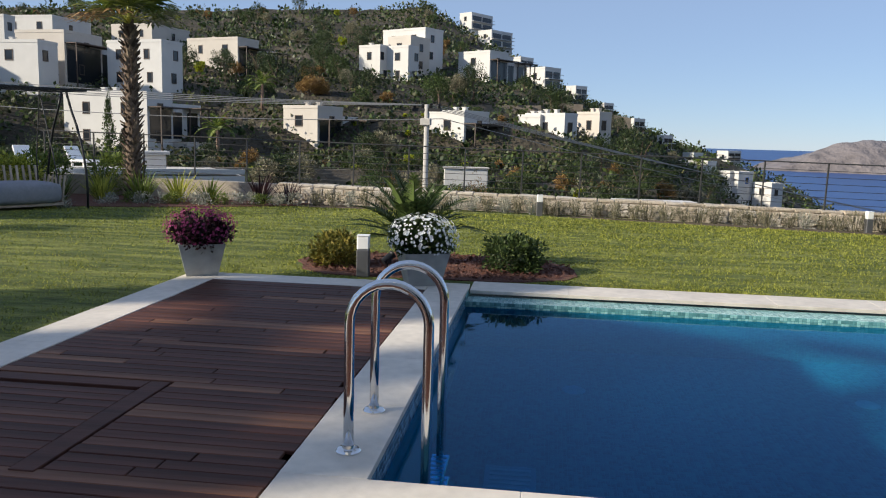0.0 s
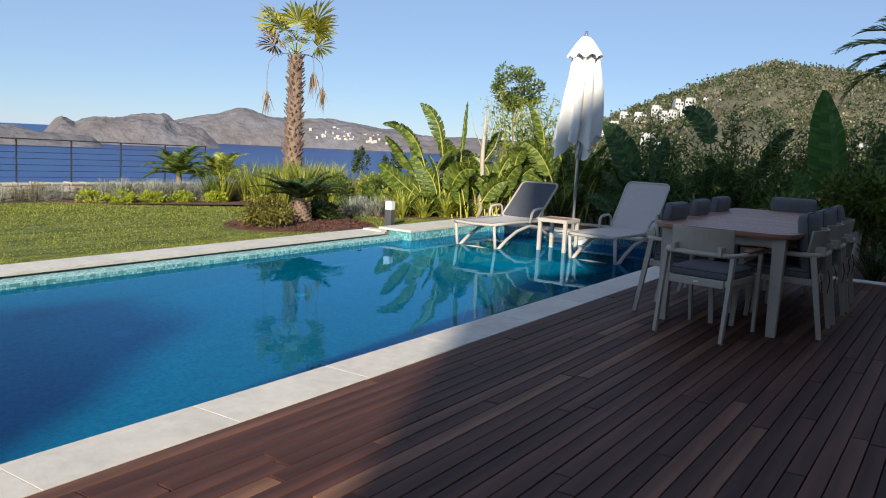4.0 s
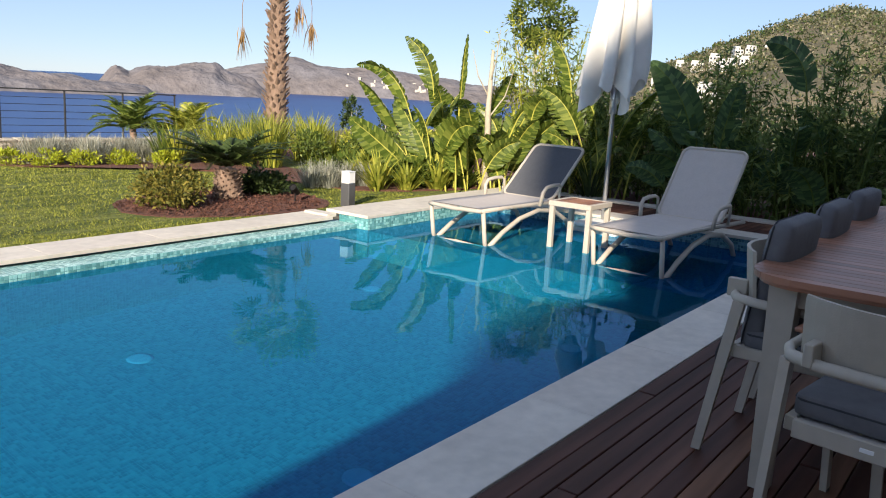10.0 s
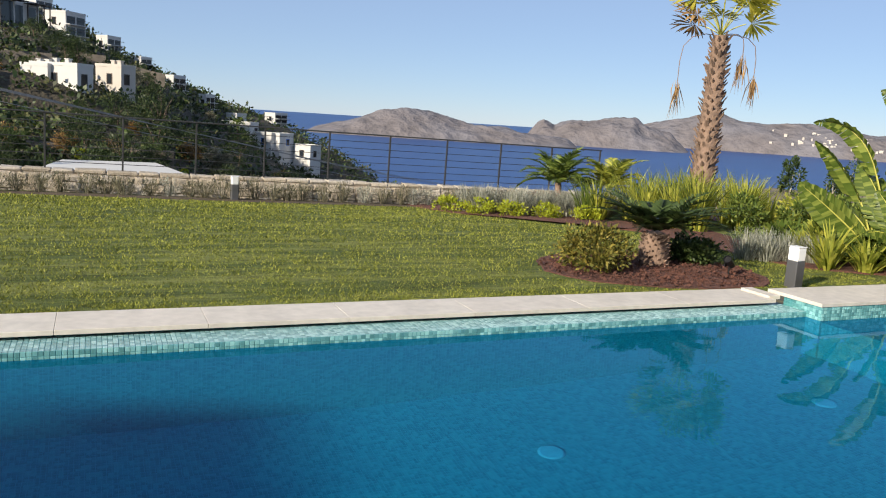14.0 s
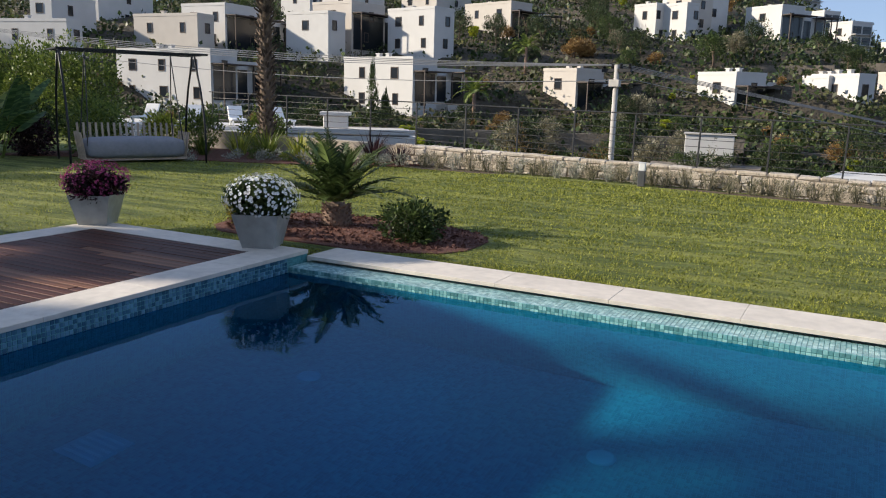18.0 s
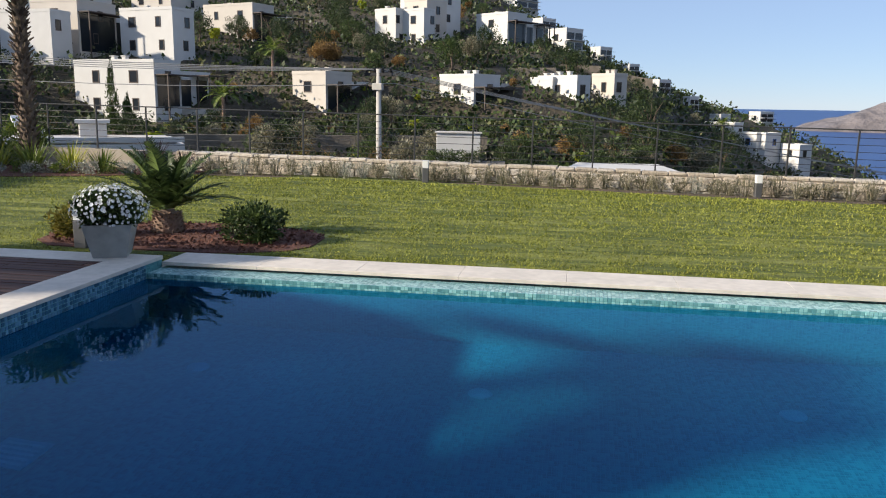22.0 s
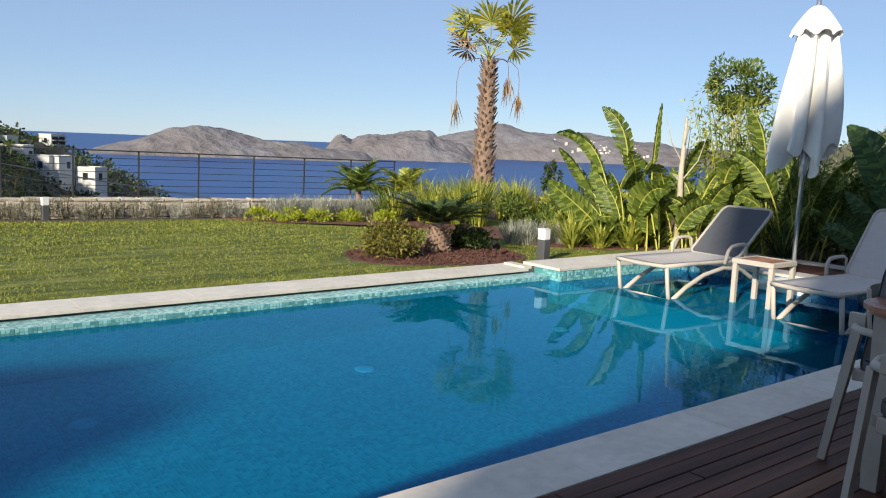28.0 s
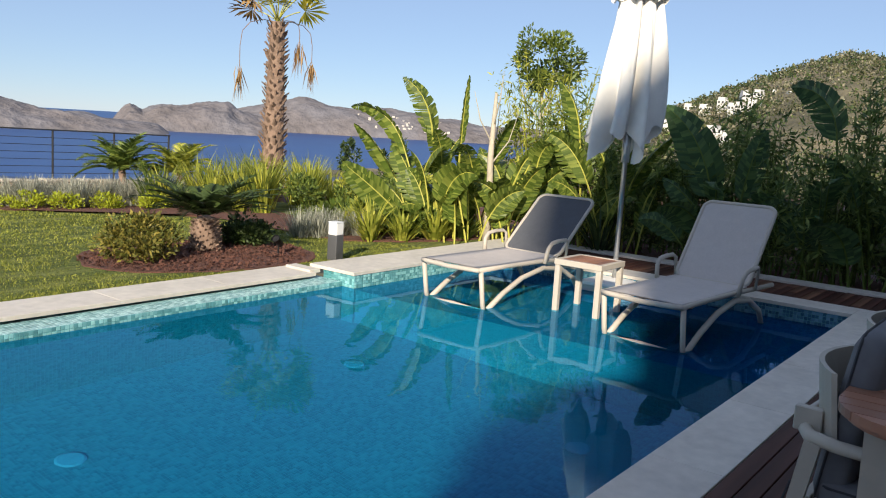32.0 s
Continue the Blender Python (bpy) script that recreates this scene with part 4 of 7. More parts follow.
# ---------- loungers, side table, parasol ----------
def lounger(name, label, tilt, back_mat):
    """A sun lounger with its foot end at the origin, lying towards +x on the shelf."""
    c = thing(name, label, "sun lounger", "loungers in the shallow water")
    Z0, ZS, W, L = SHELF * K, 0.185, 0.325, 1.2
    for s in (-1, 1):
        y = s * W
        Geo().tube([(0.0, y, ZS), (0.4, y, ZS + 0.004), (0.9, y, ZS), (L + 0.1, y, ZS - 0.01), (L + 0.55, y, ZS - 0.02)], 0.021, 8).make("side_rail", M["resin"], c, smooth=True)
        # arched brace from the foot to the head end
        path = [(0.12, y, Z0 + 0.03), (0.35, y, Z0 + 0.16), (0.62, y, Z0 + 0.27), (0.95, y, Z0 + 0.33), (1.25, y, Z0 + 0.30), (1.5, y, Z0 + 0.18), (1.62, y, Z0 + 0.02)]
        Geo().tube(path, 0.024, 8).make("brace", M["resin"], c, smooth=True)
        Geo().tube([(0.02, y, ZS), (0.07, y, Z0 + 0.1), (0.10, y, Z0)], 0.021, 8).make("leg", M["resin"], c, smooth=True)
        arm = [(0.93, s * (W + 0.03), ZS - 0.02), (0.95, s * (W + 0.045), ZS + 0.12), (1.0, s * (W + 0.05), ZS + 0.17), (1.12, s * (W + 0.05), ZS + 0.185), (1.24, s * (W + 0.05), ZS + 0.185), (1.28, s * (W + 0.04), ZS + 0.16), (1.28, s * (W + 0.03), ZS)]
        Geo().tube(arm, 0.014, 8, flat=1.4).make("armrest", M["resin"], c, smooth=True)
    Geo().tube([(0.0, -W, ZS), (-0.015, -W * 0.8, ZS), (-0.02, 0, ZS - 0.008), (-0.015, W * 0.8, ZS), (0.0, W, ZS)], 0.021, 8).make("foot_bar", M["resin"], c, smooth=True)
    Geo().tube([(0.10, -W, Z0 + 0.025), (0.07, -W * 0.6, Z0 + 0.04), (0.05, 0, Z0 + 0.055), (0.07, W * 0.6, Z0 + 0.04), (0.10, W, Z0 + 0.025)], 0.02, 8).make("stretcher", M["resin"], c, smooth=True)
    g = Geo()
    n, k = 14, 6
    for i in range(n + 1):
        for j in range(k + 1):
            u, v = i / n, j / k * 2 - 1
            g.v.append((0.0 + L * u, v * (W - 0.01), ZS + 0.022 - 0.018 * (1 - v * v) * math.sin(math.pi * u)))
    g.f = [(i * (k + 1) + j, (i + 1) * (k + 1) + j, (i + 1) * (k + 1) + j + 1, i * (k + 1) + j + 1) for i in range(n) for j in range(k)]
    m = len(g.v)
    g.v += [(x, y, z - 0.006) for x, y, z in g.v]
    g.f += [tuple(m + q for q in f)[::-1] for f in g.f]
    for i in range(n):
        for j in (0, k):
            a, b = i * (k + 1) + j, (i + 1) * (k + 1) + j
            g.f.append((a, b, m + b, m + a))
    g.make("seat", M["sling"], c, smooth=True)
    mt = Matrix.Translation((L, 0, ZS + 0.01)) @ Matrix.Rotation(radians(-tilt), 4, 'Y')
    back = Geo()
    B = 0.80
    prism(back, rounded_rect(0.0, B, -W + 0.012, W - 0.012, 0.07), 0.0, 0.008)
    back.v = [tuple(mt @ Vector((x, y, z - 0.02 * (1 - (y / W) ** 2) * math.sin(math.pi * min(1, max(0, x / B)))))) for x, y, z in back.v]
    bp = back.make("backrest", back_mat, c)
    ring = [mt @ Vector((x, y, 0.004)) for x, y in rounded_rect(0.0, B, -W + 0.005, W - 0.005, 0.075, 6)]
    Geo().tube(ring + ring[:1], 0.017, 8, caps=False).make("back_frame", M["resin"], bp, smooth=True)
    prop = [mt @ Vector((0.45, 0, -0.02)), Vector((L + 0.33, 0, ZS - 0.02))]
    for s in (-1, 1):
        Geo().tube([p + Vector((0, s * 0.2, 0)) for p in prop], 0.012, 6).make("prop", M["resin"], bp)
    return c


l1 = lounger("sun_lounger", "taupe sun lounger with raised grey mesh back, in sun", 41, M["grey_sling"])
l1.matrix_basis = pose(10.40, 2.83, 0, 0, 0, -3)
l2 = lounger("sun_lounger", "taupe sun lounger with raised pale mesh back, in shade", 53, M["sling"])
l2.matrix_basis = pose(10.46, 1.09, 0, 0, 0, -4)

side = thing("side_table", "small square taupe side table standing in shallow water", "table", at=pose(11.16, 1.89, SHELF * K, 0, 0, 0))
hs = 0.30 - SHELF * K
for sx in (-1, 1):
    for sy in (-1, 1):
        Geo().cbox((sx * 0.195 - 0.024, sy * 0.195 - 0.024, 0), (sx * 0.195 + 0.024, sy * 0.195 + 0.024, hs - 0.02), 0.004).make("leg", M["resin"], side)
g = Geo()
for a, b in (((-0.225, -0.225, hs - 0.05), (0.225, -0.185, hs)), ((-0.225, 0.185, hs - 0.05), (0.225, 0.225, hs)), ((-0.225, -0.185, hs - 0.05), (-0.185, 0.185, hs)), ((0.185, -0.185, hs - 0.05), (0.225, 0.185, hs))):
    g.cbox(a, b, 0.004)
g.make("top_frame", M["resin"], side)
for i in range(5):
    Geo().cbox((-0.183, -0.183 + i * 0.0735, hs - 0.018), (0.183, -0.183 + i * 0.0735 + 0.070, hs - 0.003), 0.002).make("top_slat", M["teak"], side)

parasol = thing("parasol", "closed white canvas parasol on a silver pole", "parasol", at=pose(12.3, 2.19, SHELF * K))
zb = -SHELF * K
g = soft_box(Geo(), (-0.30, -0.30, 0.0), (0.30, 0.30, 0.12), 0.04)
g.make("base", M["canvas"], parasol, "white weighted base", smooth=True)
soft_box(Geo(), (-0.36, -0.22, 0.12), (0.10, 0.20, 0.17), 0.02, 0.01).make("base_cover", M["canvas"], parasol, "white folded cloth on the base", smooth=True)
Geo().tube([(0, 0, 0.1), (0, 0, 2.95 + zb)], 0.026, 14).make("pole", M["alu"], parasol, smooth=True)
Geo().tube([(0, 0, 1.12 + zb), (0, 0, 1.42 + zb)], 0.042, 14).make("sleeve", M["alu"], parasol, smooth=True)
Geo().lathe([(0.0, 0.0), (0.05, 0.0), (0.05, 0.02), (0.028, 0.05), (0.022, 0.11), (0.0, 0.12)], 16, (0, 0, 2.93 + zb)).make("finial", M["alu"], parasol, smooth=True)
rng = random.Random(5)
cloth = Geo()
NZ, NA = 34, 96
wob = [rng.uniform(0, 6.28) for _ in range(8)]
for i in range(NZ + 1):
    u = i / NZ
    for k in range(NA):
        a = 2 * math.pi * k / NA
        base_r = 0.045 + 0.085 * min(1, u / 0.12) + 0.125 * u + 0.03 * math.sin(math.pi * u)
        fold = (0.30 + 0.38 * u) * base_r * (0.55 * math.sin(8 * a + wob[0] + 1.2 * u) + 0.3 * math.sin(13 * a + wob[1] - 2 * u) + 0.25 * math.sin(3 * a + wob[2]))
        hem = 0.20 * max(0, u - 0.8) / 0.2 * (0.6 * math.sin(4 * a + wob[3]) + 0.5 * math.sin(7 * a + wob[4]))
        rr = max(0.035, base_r + fold * min(1, u / 0.15))
        cloth.v.append((rr * math.cos(a) + 0.05 * u * u, rr * math.sin(a) + 0.10 * u * u, zb + 2.94 - 1.62 * u + hem))
cloth.f = [(i * NA + k, (i + 1) * NA + k, (i + 1) * NA + (k + 1) % NA, i * NA + (k + 1) % NA) for i in range(NZ) for k in range(NA)]
canopy = cloth.make("canopy", M["canvas"], parasol, smooth=True)
cap = Geo()
for i in range(9):
    u = i / 8
    for k in range(64):
        a = 2 * math.pi * k / 64
        rr = 0.05 + 0.20 * u + 0.03 * u * math.sin(8 * a)
        cap.v.append((rr * math.cos(a), rr * math.sin(a), zb + 2.96 - 0.30 * u ** 1.3 + 0.03 * u * math.sin(8 * a + 1)))
cap.f = [(i * 64 + k, (i + 1) * 64 + k, (i + 1) * 64 + (k + 1) % 64, i * 64 + (k + 1) % 64) for i in range(8) for k in range(64)]
cap.make("vent_cap", M["canvas"], canopy, smooth=True)
ring = [(0.19 * math.cos(a / 16 * 6.2832) + 0.01, 0.19 * math.sin(a / 16 * 6.2832) + 0.02, zb + 2.44) for a in range(16)]
Geo().tube([(0.36, 0.08, zb + 1.55), (0.34, 0.07, zb + 1.75), (0.33, 0.06, zb + 1.95)], 0.008, 6).make("strap", M["piping"], canopy)


# ---------- bollard lamps, spotlights ----------
def bollard(name, at, h=0.40):
    b = thing(name, "grey bollard lamp with a white opal top", "garden lamp", "bollard lamps round the lawn", at=at)
    Geo().cbox((-0.06, -0.06, 0.0), (0.06, 0.06, h * 0.66), 0.008).make("post", M["lamp_grey"], b)
    Geo().cbox((-0.057, -0.057, h * 0.66), (0.057, 0.057, h - 0.006), 0.008).make("diffuser", M["opal"], b)
    Geo().cbox((-0.061, -0.061, h - 0.006), (0.061, 0.061, h), 0.002).make("cap", M["opal"], b)
    return b


for x, y in ((-1.18, 5.1), (0.62, 13.75), (7.40, 13.7), (11.40, 5.06)):
    bollard("bollard_lamp", spot(x, y, float(lawn_z(x, y)) * K, 5), 0.40 if y < 6 else 0.43)


def spotlight(at):
    s = thing("garden_spotlight", "small black spotlight on a ground spike", "spotlight", "spotlights in the planting beds", at=at)
    Geo().tube([(0, 0, -0.02), (0, 0, 0.10)], 0.008, 8).make("spike", M["black"], s)
    mt = Matrix.Translation((0, 0, 0.14)) @ Matrix.Rotation(radians(55), 4, 'Y')
    g = Geo().lathe([(0.0, -0.06), (0.034, -0.06), (0.036, 0.05), (0.042, 0.06), (0.042, 0.075), (0.034, 0.06), (0.0, 0.058)], 16)
    g.v = [tuple(mt @ Vector(p)) for p in g.v]
    g.make("head", M["black"], s)
    Geo().cbox((-0.02, -0.045, 0.09), (0.02, -0.038, 0.15), 0.001).make("bracket", M["black"], s)


for x, y, a in ((-0.98, 5.35, 40), (11.05, 5.55, 200), (11.1, 6.3, 120)):
    spotlight(spot(x, y, -0.06, a))


# ---------- garden swing ----------
M["swing_cushion"] = mat("swing_cushion_fabric", (0.24, 0.245, 0.27), 0.9, var=0.12, scale=20, bump=0.3, bump_scale=300, depth=0.002)
swing = thing("garden_swing", "black metal garden swing with slatted wooden back and grey seat", "swing", at=pose(-8.83, 10.02, -0.19, 0, 0, 62))
SW, SD, SH = 1.26, 0.66, 2.13
for s in (-1, 1):
    x = s * SW
    for e in (-1, 1):
        path = [(x, e * SD, 0.0), (x, e * SD * 1.02, 0.35), (x, e * SD * 0.98, 0.7), (x, e * SD * 0.84, 1.1), (x, e * SD * 0.60, 1.5), (x, e * SD * 0.34, 1.8), (x, e * 0.08, SH)]
        Geo().tube(path, 0.022, 8).make("leg", M["black"], swing, smooth=True)
for e in (-0.55, -0.15, 0.15, 0.55):
    Geo().cbox((-SW - 0.12, e - 0.02, SH), (SW + 0.12, e + 0.02, SH + 0.035), 0.004).make("roof_bar", M["black"], swing)
for x in (-SW - 0.12, -SW + 0.2, SW - 0.24, SW + 0.08):
    Geo().cbox((x, -0.53, SH + 0.002), (x + 0.04, 0.53, SH + 0.033), 0.004).make("cross_bar", M["black"], swing)
for s in (-1, 1):
    Geo().tube([(s * 0.8, 0, SH), (s * 0.86, -0.28, 0.95), (s * 0.9, -0.36, 0.36)], 0.011, 6).make("hanger", M["rail"], swing)
    Geo().tube([(s * 0.8, 0, SH), (s * 0.86, 0.3, 0.95), (s * 0.9, 0.36, 0.5)], 0.011, 6).make("hanger", M["rail"], swing)
soft_box(Geo(), (-0.90, -0.52, 0.135), (0.90, 0.33, 0.50), 0.11, 0.03).make("seat_cushion", M["swing_cushion"], swing, "thick grey seat cushion", smooth=True)
Geo().cbox((-0.95, -0.42, 0.08), (0.95, 0.42, 0.13), 0.006).make("seat_frame", M["slat"], swing)
for i in range(17):
    x = -0.92 + i * 0.115
    mt = Matrix.Translation((x, 0.38, 0.12)) @ Matrix.Rotation(radians(-10), 4, 'X')
    Geo().cbox((-0.022, -0.012, 0), (0.022, 0.012, 0.66), 0.004, mt).make("back_slat", M["slat"], swing)
for s in (-1, 1):
    for i in range(6):
        mt = Matrix.Translation((s * 0.94, -0.36 + i * 0.135, 0.1)) @ Matrix.Rotation(radians(s * 8), 4, 'Y')
        Geo().cbox((-0.012, -0.022, 0), (0.012, 0.022, 0.52), 0.004, mt).make("side_slat", M["slat"], swing)


# ---------- railing on the stone wall ----------
rail = thing("railing", "grey metal railing with thin horizontal wires on the wall", "railing", kind="structure", at=WM)
for i in range(22):
    x = 14.28 - 1.215 * i
    post = Geo().cbox((x - 0.015, 0.155, 0.02), (x + 0.015, 0.185, 1.0), 0.003).make("post", M["rail"], rail)
    Geo().cbox((x - 0.045, 0.125, 0.05), (x + 0.045, 0.215, 0.062), 0.002).make("base_plate", M["rail"], post)
Geo().cbox((-12.6 * K, 0.145, 1.0), (14.31, 0.195, 1.025), 0.004).make("top_rail", M["rail"], rail)
for k in range(6):
    z = 0.20 + 0.133 * k
    Geo().tube([(-12.5 * K, 0.17, z), (14.3, 0.17, z)], 0.006, 5).make("wire", M["rail"], rail)

# ---------- planting ----------
M["leaf_dark"] = leaf_mat("dark_leaf", (0.045, 0.075, 0.022), (0.075, 0.105, 0.03))
M["leaf_hedge"] = leaf_mat("hedge_leaf", (0.13, 0.195, 0.055), (0.23, 0.28, 0.08), through=0.4)
M["leaf_tree"] = leaf_mat("slope_tree_leaf", (0.024, 0.042, 0.012), (0.05, 0.07, 0.02), through=0.08)
M["earth"] = mat("dark_earth", (0.10, 0.075, 0.05), 0.95, var=0.4, scale=30, bump=0.8, bump_scale=80, depth=0.02)
M["leaf_mid"] = leaf_mat("mid_leaf", (0.10, 0.155, 0.028), (0.17, 0.20, 0.04))
M["leaf_lime"] = leaf_mat("yellow_green_leaf", (0.30, 0.34, 0.045), (0.46, 0.43, 0.08), through=0.4)
M["leaf_yellow"] = leaf_mat("lime_yellow_leaf", (0.40, 0.42, 0.03), (0.30, 0.36, 0.03))
M["leaf_silver"] = leaf_mat("silver_leaf", (0.30, 0.31, 0.25), (0.42, 0.41, 0.34))
M["leaf_grey"] = leaf_mat("grey_green_leaf", (0.17, 0.17, 0.105), (0.27, 0.235, 0.16))
M["leaf_dry"] = leaf_mat("dry_leaf", (0.30, 0.17, 0.07), (0.42, 0.27, 0.12))
M["leaf_rust"] = leaf_mat("rust_leaf", (0.20, 0.115, 0.045), (0.30, 0.19, 0.06))
M["leaf_box"] = leaf_mat("box_leaf", (0.13, 0.135, 0.025), (0.24, 0.19, 0.04))
M["leaf_purple"] = leaf_mat("purple_leaf", (0.030, 0.014, 0.020), (0.06, 0.03, 0.03))
M["leaf_banana"] = leaf_mat("banana_leaf", (0.10, 0.15, 0.024), (0.22, 0.25, 0.05), island=0.25, through=0.35, rough=0.35)
M["leaf_banana_dark"] = leaf_mat("dark_banana_leaf", (0.055, 0.11, 0.04), (0.10, 0.16, 0.05), island=0.3, through=0.25)
M["leaf_banana_upright"] = leaf_mat("upright_banana_leaf", (0.07, 0.17, 0.03), (0.10, 0.21, 0.04), island=0.2, through=0.35)
M["leaf_palm"] = leaf_mat("fan_palm_leaf", (0.38, 0.38, 0.05), (0.52, 0.45, 0.08), island=0.35, through=0.4)
M["petal_white"] = mat("white_petal", (0.80, 0.80, 0.78), 0.7, var=0.08, bump=0, island=0.12)
M["petal_pink"] = leaf_mat("magenta_petal", (0.17, 0.022, 0.075), (0.34, 0.06, 0.17))
M["bark"] = mat("palm_bark", (0.23, 0.155, 0.115), 0.95, var=0.35, scale=10, bump=0.9, bump_scale=30, island=0.35, depth=0.02)
# darker bark copy; the tall palm's backlit shade is put into its colour
M["bark_dark_shade"] = mat("shade_dark_bark", (0.10, 0.068, 0.05), 0.95, var=0.35, scale=10, bump=0.9, bump_scale=30, island=0.45, second=(0.20, 0.15, 0.11), depth=0.02)
M["stem"] = mat("pale_stem", (0.46, 0.40, 0.31), 0.85, var=0.2, scale=14, bump=0.4, bump_scale=40)
M["stalk"] = mat("yellow_stalk", (0.42, 0.40, 0.07), 0.5, var=0.15, scale=10, bump=0.1)


def unit(v):
    return v / np.maximum(np.linalg.norm(v, axis=-1, keepdims=True), 1e-9)


def leaf_quads(rs, P, D, size, aspect=0.4):
    """Diamond leaves at points P that point along D."""
    n = len(P)
    D = unit(D)
    S = unit(np.cross(D, rs.normal(size=(n, 3))))
    L = size * rs.uniform(0.6, 1.35, (n, 1))
    a, b = P, P + D * L
    m = P + D * L * 0.45
    return np.stack([a, m + S * L * aspect * 0.5, b, m - S * L * aspect * 0.5], 1)


def cloud(seed, n, radii, size, clumps=24, spread=0.24, centre=(0, 0, 0), shell=0.75, aspect=0.4, up=0.3, flat=False):
    """Leaves gathered in clumps inside an ellipsoid, with gaps between them."""
    rs = np.random.RandomState(seed)
    c = unit(rs.normal(size=(clumps, 3))) * rs.uniform(0.3, 1, (clumps, 1)) ** 0.45 * shell
    if flat:
        c[:, 2] = np.abs(c[:, 2])
    k = rs.randint(0, clumps, n)
    off = unit(rs.normal(size=(n, 3))) * rs.uniform(0.2, 1, (n, 1)) ** 0.5 * spread * rs.uniform(0.6, 1.3, (clumps, 1))[k]
    p = c[k] + off
    if flat:
        p[:, 2] = np.abs(p[:, 2])
    d = off / spread + 0.6 * p + rs.normal(size=(n, 3)) * 0.5 + np.array([0, 0, up])
    return leaf_quads(rs, p * np.array(radii) + np.array(centre), d, size, aspect)


def blades(seed, n, length, width, droop=0.8, base=0.05, lean=0.5, seg=5, twist=0.0):
    """Arching strap leaves from one base: (n*seg, 4, 3)."""
    rs = np.random.RandomState(seed)
    az = rs.uniform(0, 2 * np.pi, n)
    out = np.stack([np.cos(az), np.sin(az), np.zeros(n)], 1)
    L = length * rs.uniform(0.65, 1.15, n)[:, None]
    th = rs.uniform(0.08, lean, n)[:, None]
    side = np.stack([-np.sin(az), np.cos(az), np.zeros(n)], 1)
    pts, p, a = [], out * base * rs.uniform(0, 1, (n, 1)), th
    for i in range(seg + 1):
        w = width * (1 - (i / seg) ** 2.2) * (0.6 + 0.4 * min(1, i / 1.5)) + 0.0015
        pts.append((p - side * w / 2, p + side * w / 2))
        p = p + L / seg * (np.sin(a) * out + np.cos(a) * np.array([0, 0, 1.0]))
        a = a + droop * rs.uniform(0.5, 1.4, (n, 1)) / seg * (0.5 + i / seg)
    return np.concatenate([np.stack([pts[i][0], pts[i][1], pts[i + 1][1], pts[i + 1][0]], 1) for i in range(seg)])


def frond(rs, az, th, length, leaf, n, droop=0.9, width=0.014, fold=0.5, start=0.12):
    """A feather frond: midrib points and leaflets."""
    out, up = np.array([np.cos(az), np.sin(az), 0]), np.array([0, 0, 1.0])
    side = np.array([-np.sin(az), np.cos(az), 0])
    p, a, rib, quad = np.zeros(3), th, [], []
    for i in range(n + 1):
        u = i / n
        d = np.sin(a) * out + np.cos(a) * up
        rib.append(p.copy())
        if u > start:
            nrm = np.cross(side, d)
            l = leaf * (0.35 + 0.65 * np.sin(np.pi * min(1, u * 0.92 + 0.1))) * rs.uniform(0.85, 1.1)
            for s in (-1, 1):
                t = unit(s * side * 0.85 + d * (0.45 + 0.5 * u) + nrm * fold * -0.5 + rs.normal(size=3) * 0.06)
                tip = p + t * l - up * 0.12 * l
                w = d * width
                quad.append([p, p + d * length / n, p + t * l * 0.6 + w * 0.6, tip])
        p = p + d * length / n
        a = a + droop / n * (0.4 + 1.2 * u)
    return rib, np.array(quad)


def ribs_tube(g, rib, r0, r1, n=5):
    k = len(rib)
    g.tube(rib[:: max(1, k // 7)], [r0 + (r1 - r0) * i / max(1, len(rib[:: max(1, k // 7)]) - 1) for i in range(len(rib[:: max(1, k // 7)]))], n)


def shrub(name, label, category, P, material, at, group=""):
    ob = quads(name, P, material)
    tagged(ob, label, category, group)
    ob.matrix_basis = at
    return ob


def bed(name, poly, lift, label="reddish-brown mulch bed"):
    g = Plan()
    n = len(poly)
    top = [(x, y, float(lawn_z(x, y)) + lift) for x, y in poly]
    cx, cy = sum(p[0] for p in poly) / n, sum(p[1] for p in poly) / n
    g.add(top + [(x, y, z - 0.1) for x, y, z in top] + [(cx, cy, float(lawn_z(cx, cy)) + lift + 0.02)],
          [(i, (i + 1) % n, 2 * n) for i in range(n)] + [(n + i, n + (i + 1) % n, (i + 1) % n, i) for i in range(n)])
    ob = tagged(g.make(name, M["earth"] if name == "wall_bed" else M["soil"]), label, "bed", kind="structure")
    return ob


def ring(cx, cy, rx, ry, ymin, n=22, seed=0):
    rs = random.Random(seed)
    return [(cx + rx * math.cos(6.2832 * i / n) * rs.uniform(0.93, 1.06), max(ymin, cy + ry * math.sin(6.2832 * i / n) * rs.uniform(0.93, 1.06))) for i in range(n)]


bed("mulch_bed_right", ring(10.45, 6.0, 1.3, 0.95, 5.10, seed=2), 0.012)
bed("mulch_bed_left", ring(-0.5, 5.85, 1.65, 0.95, 5.10, seed=3), 0.012)
bed("garden_bed_right", [(10.7, 14.15), (10.7, 13.2), (11.0, 11.9), (11.75, 11.2), (12.7, 10.3), (13.2, 8.8), (13.0, 7.4), (12.7, 6.6), (12.75, 5.9), (13.4, 5.5), (14.4, 5.2), (17.0, 5.1), (17.0, 14.0)], 0.02)
bed("garden_bed_left", [(-12.5, 9.0), (-9.8, 11.2), (-7.7, 11.9), (-6.4, 12.6), (-5.0, 13.9), (-4.8, 14.95), (-12.5, 15.75)], 0.02)
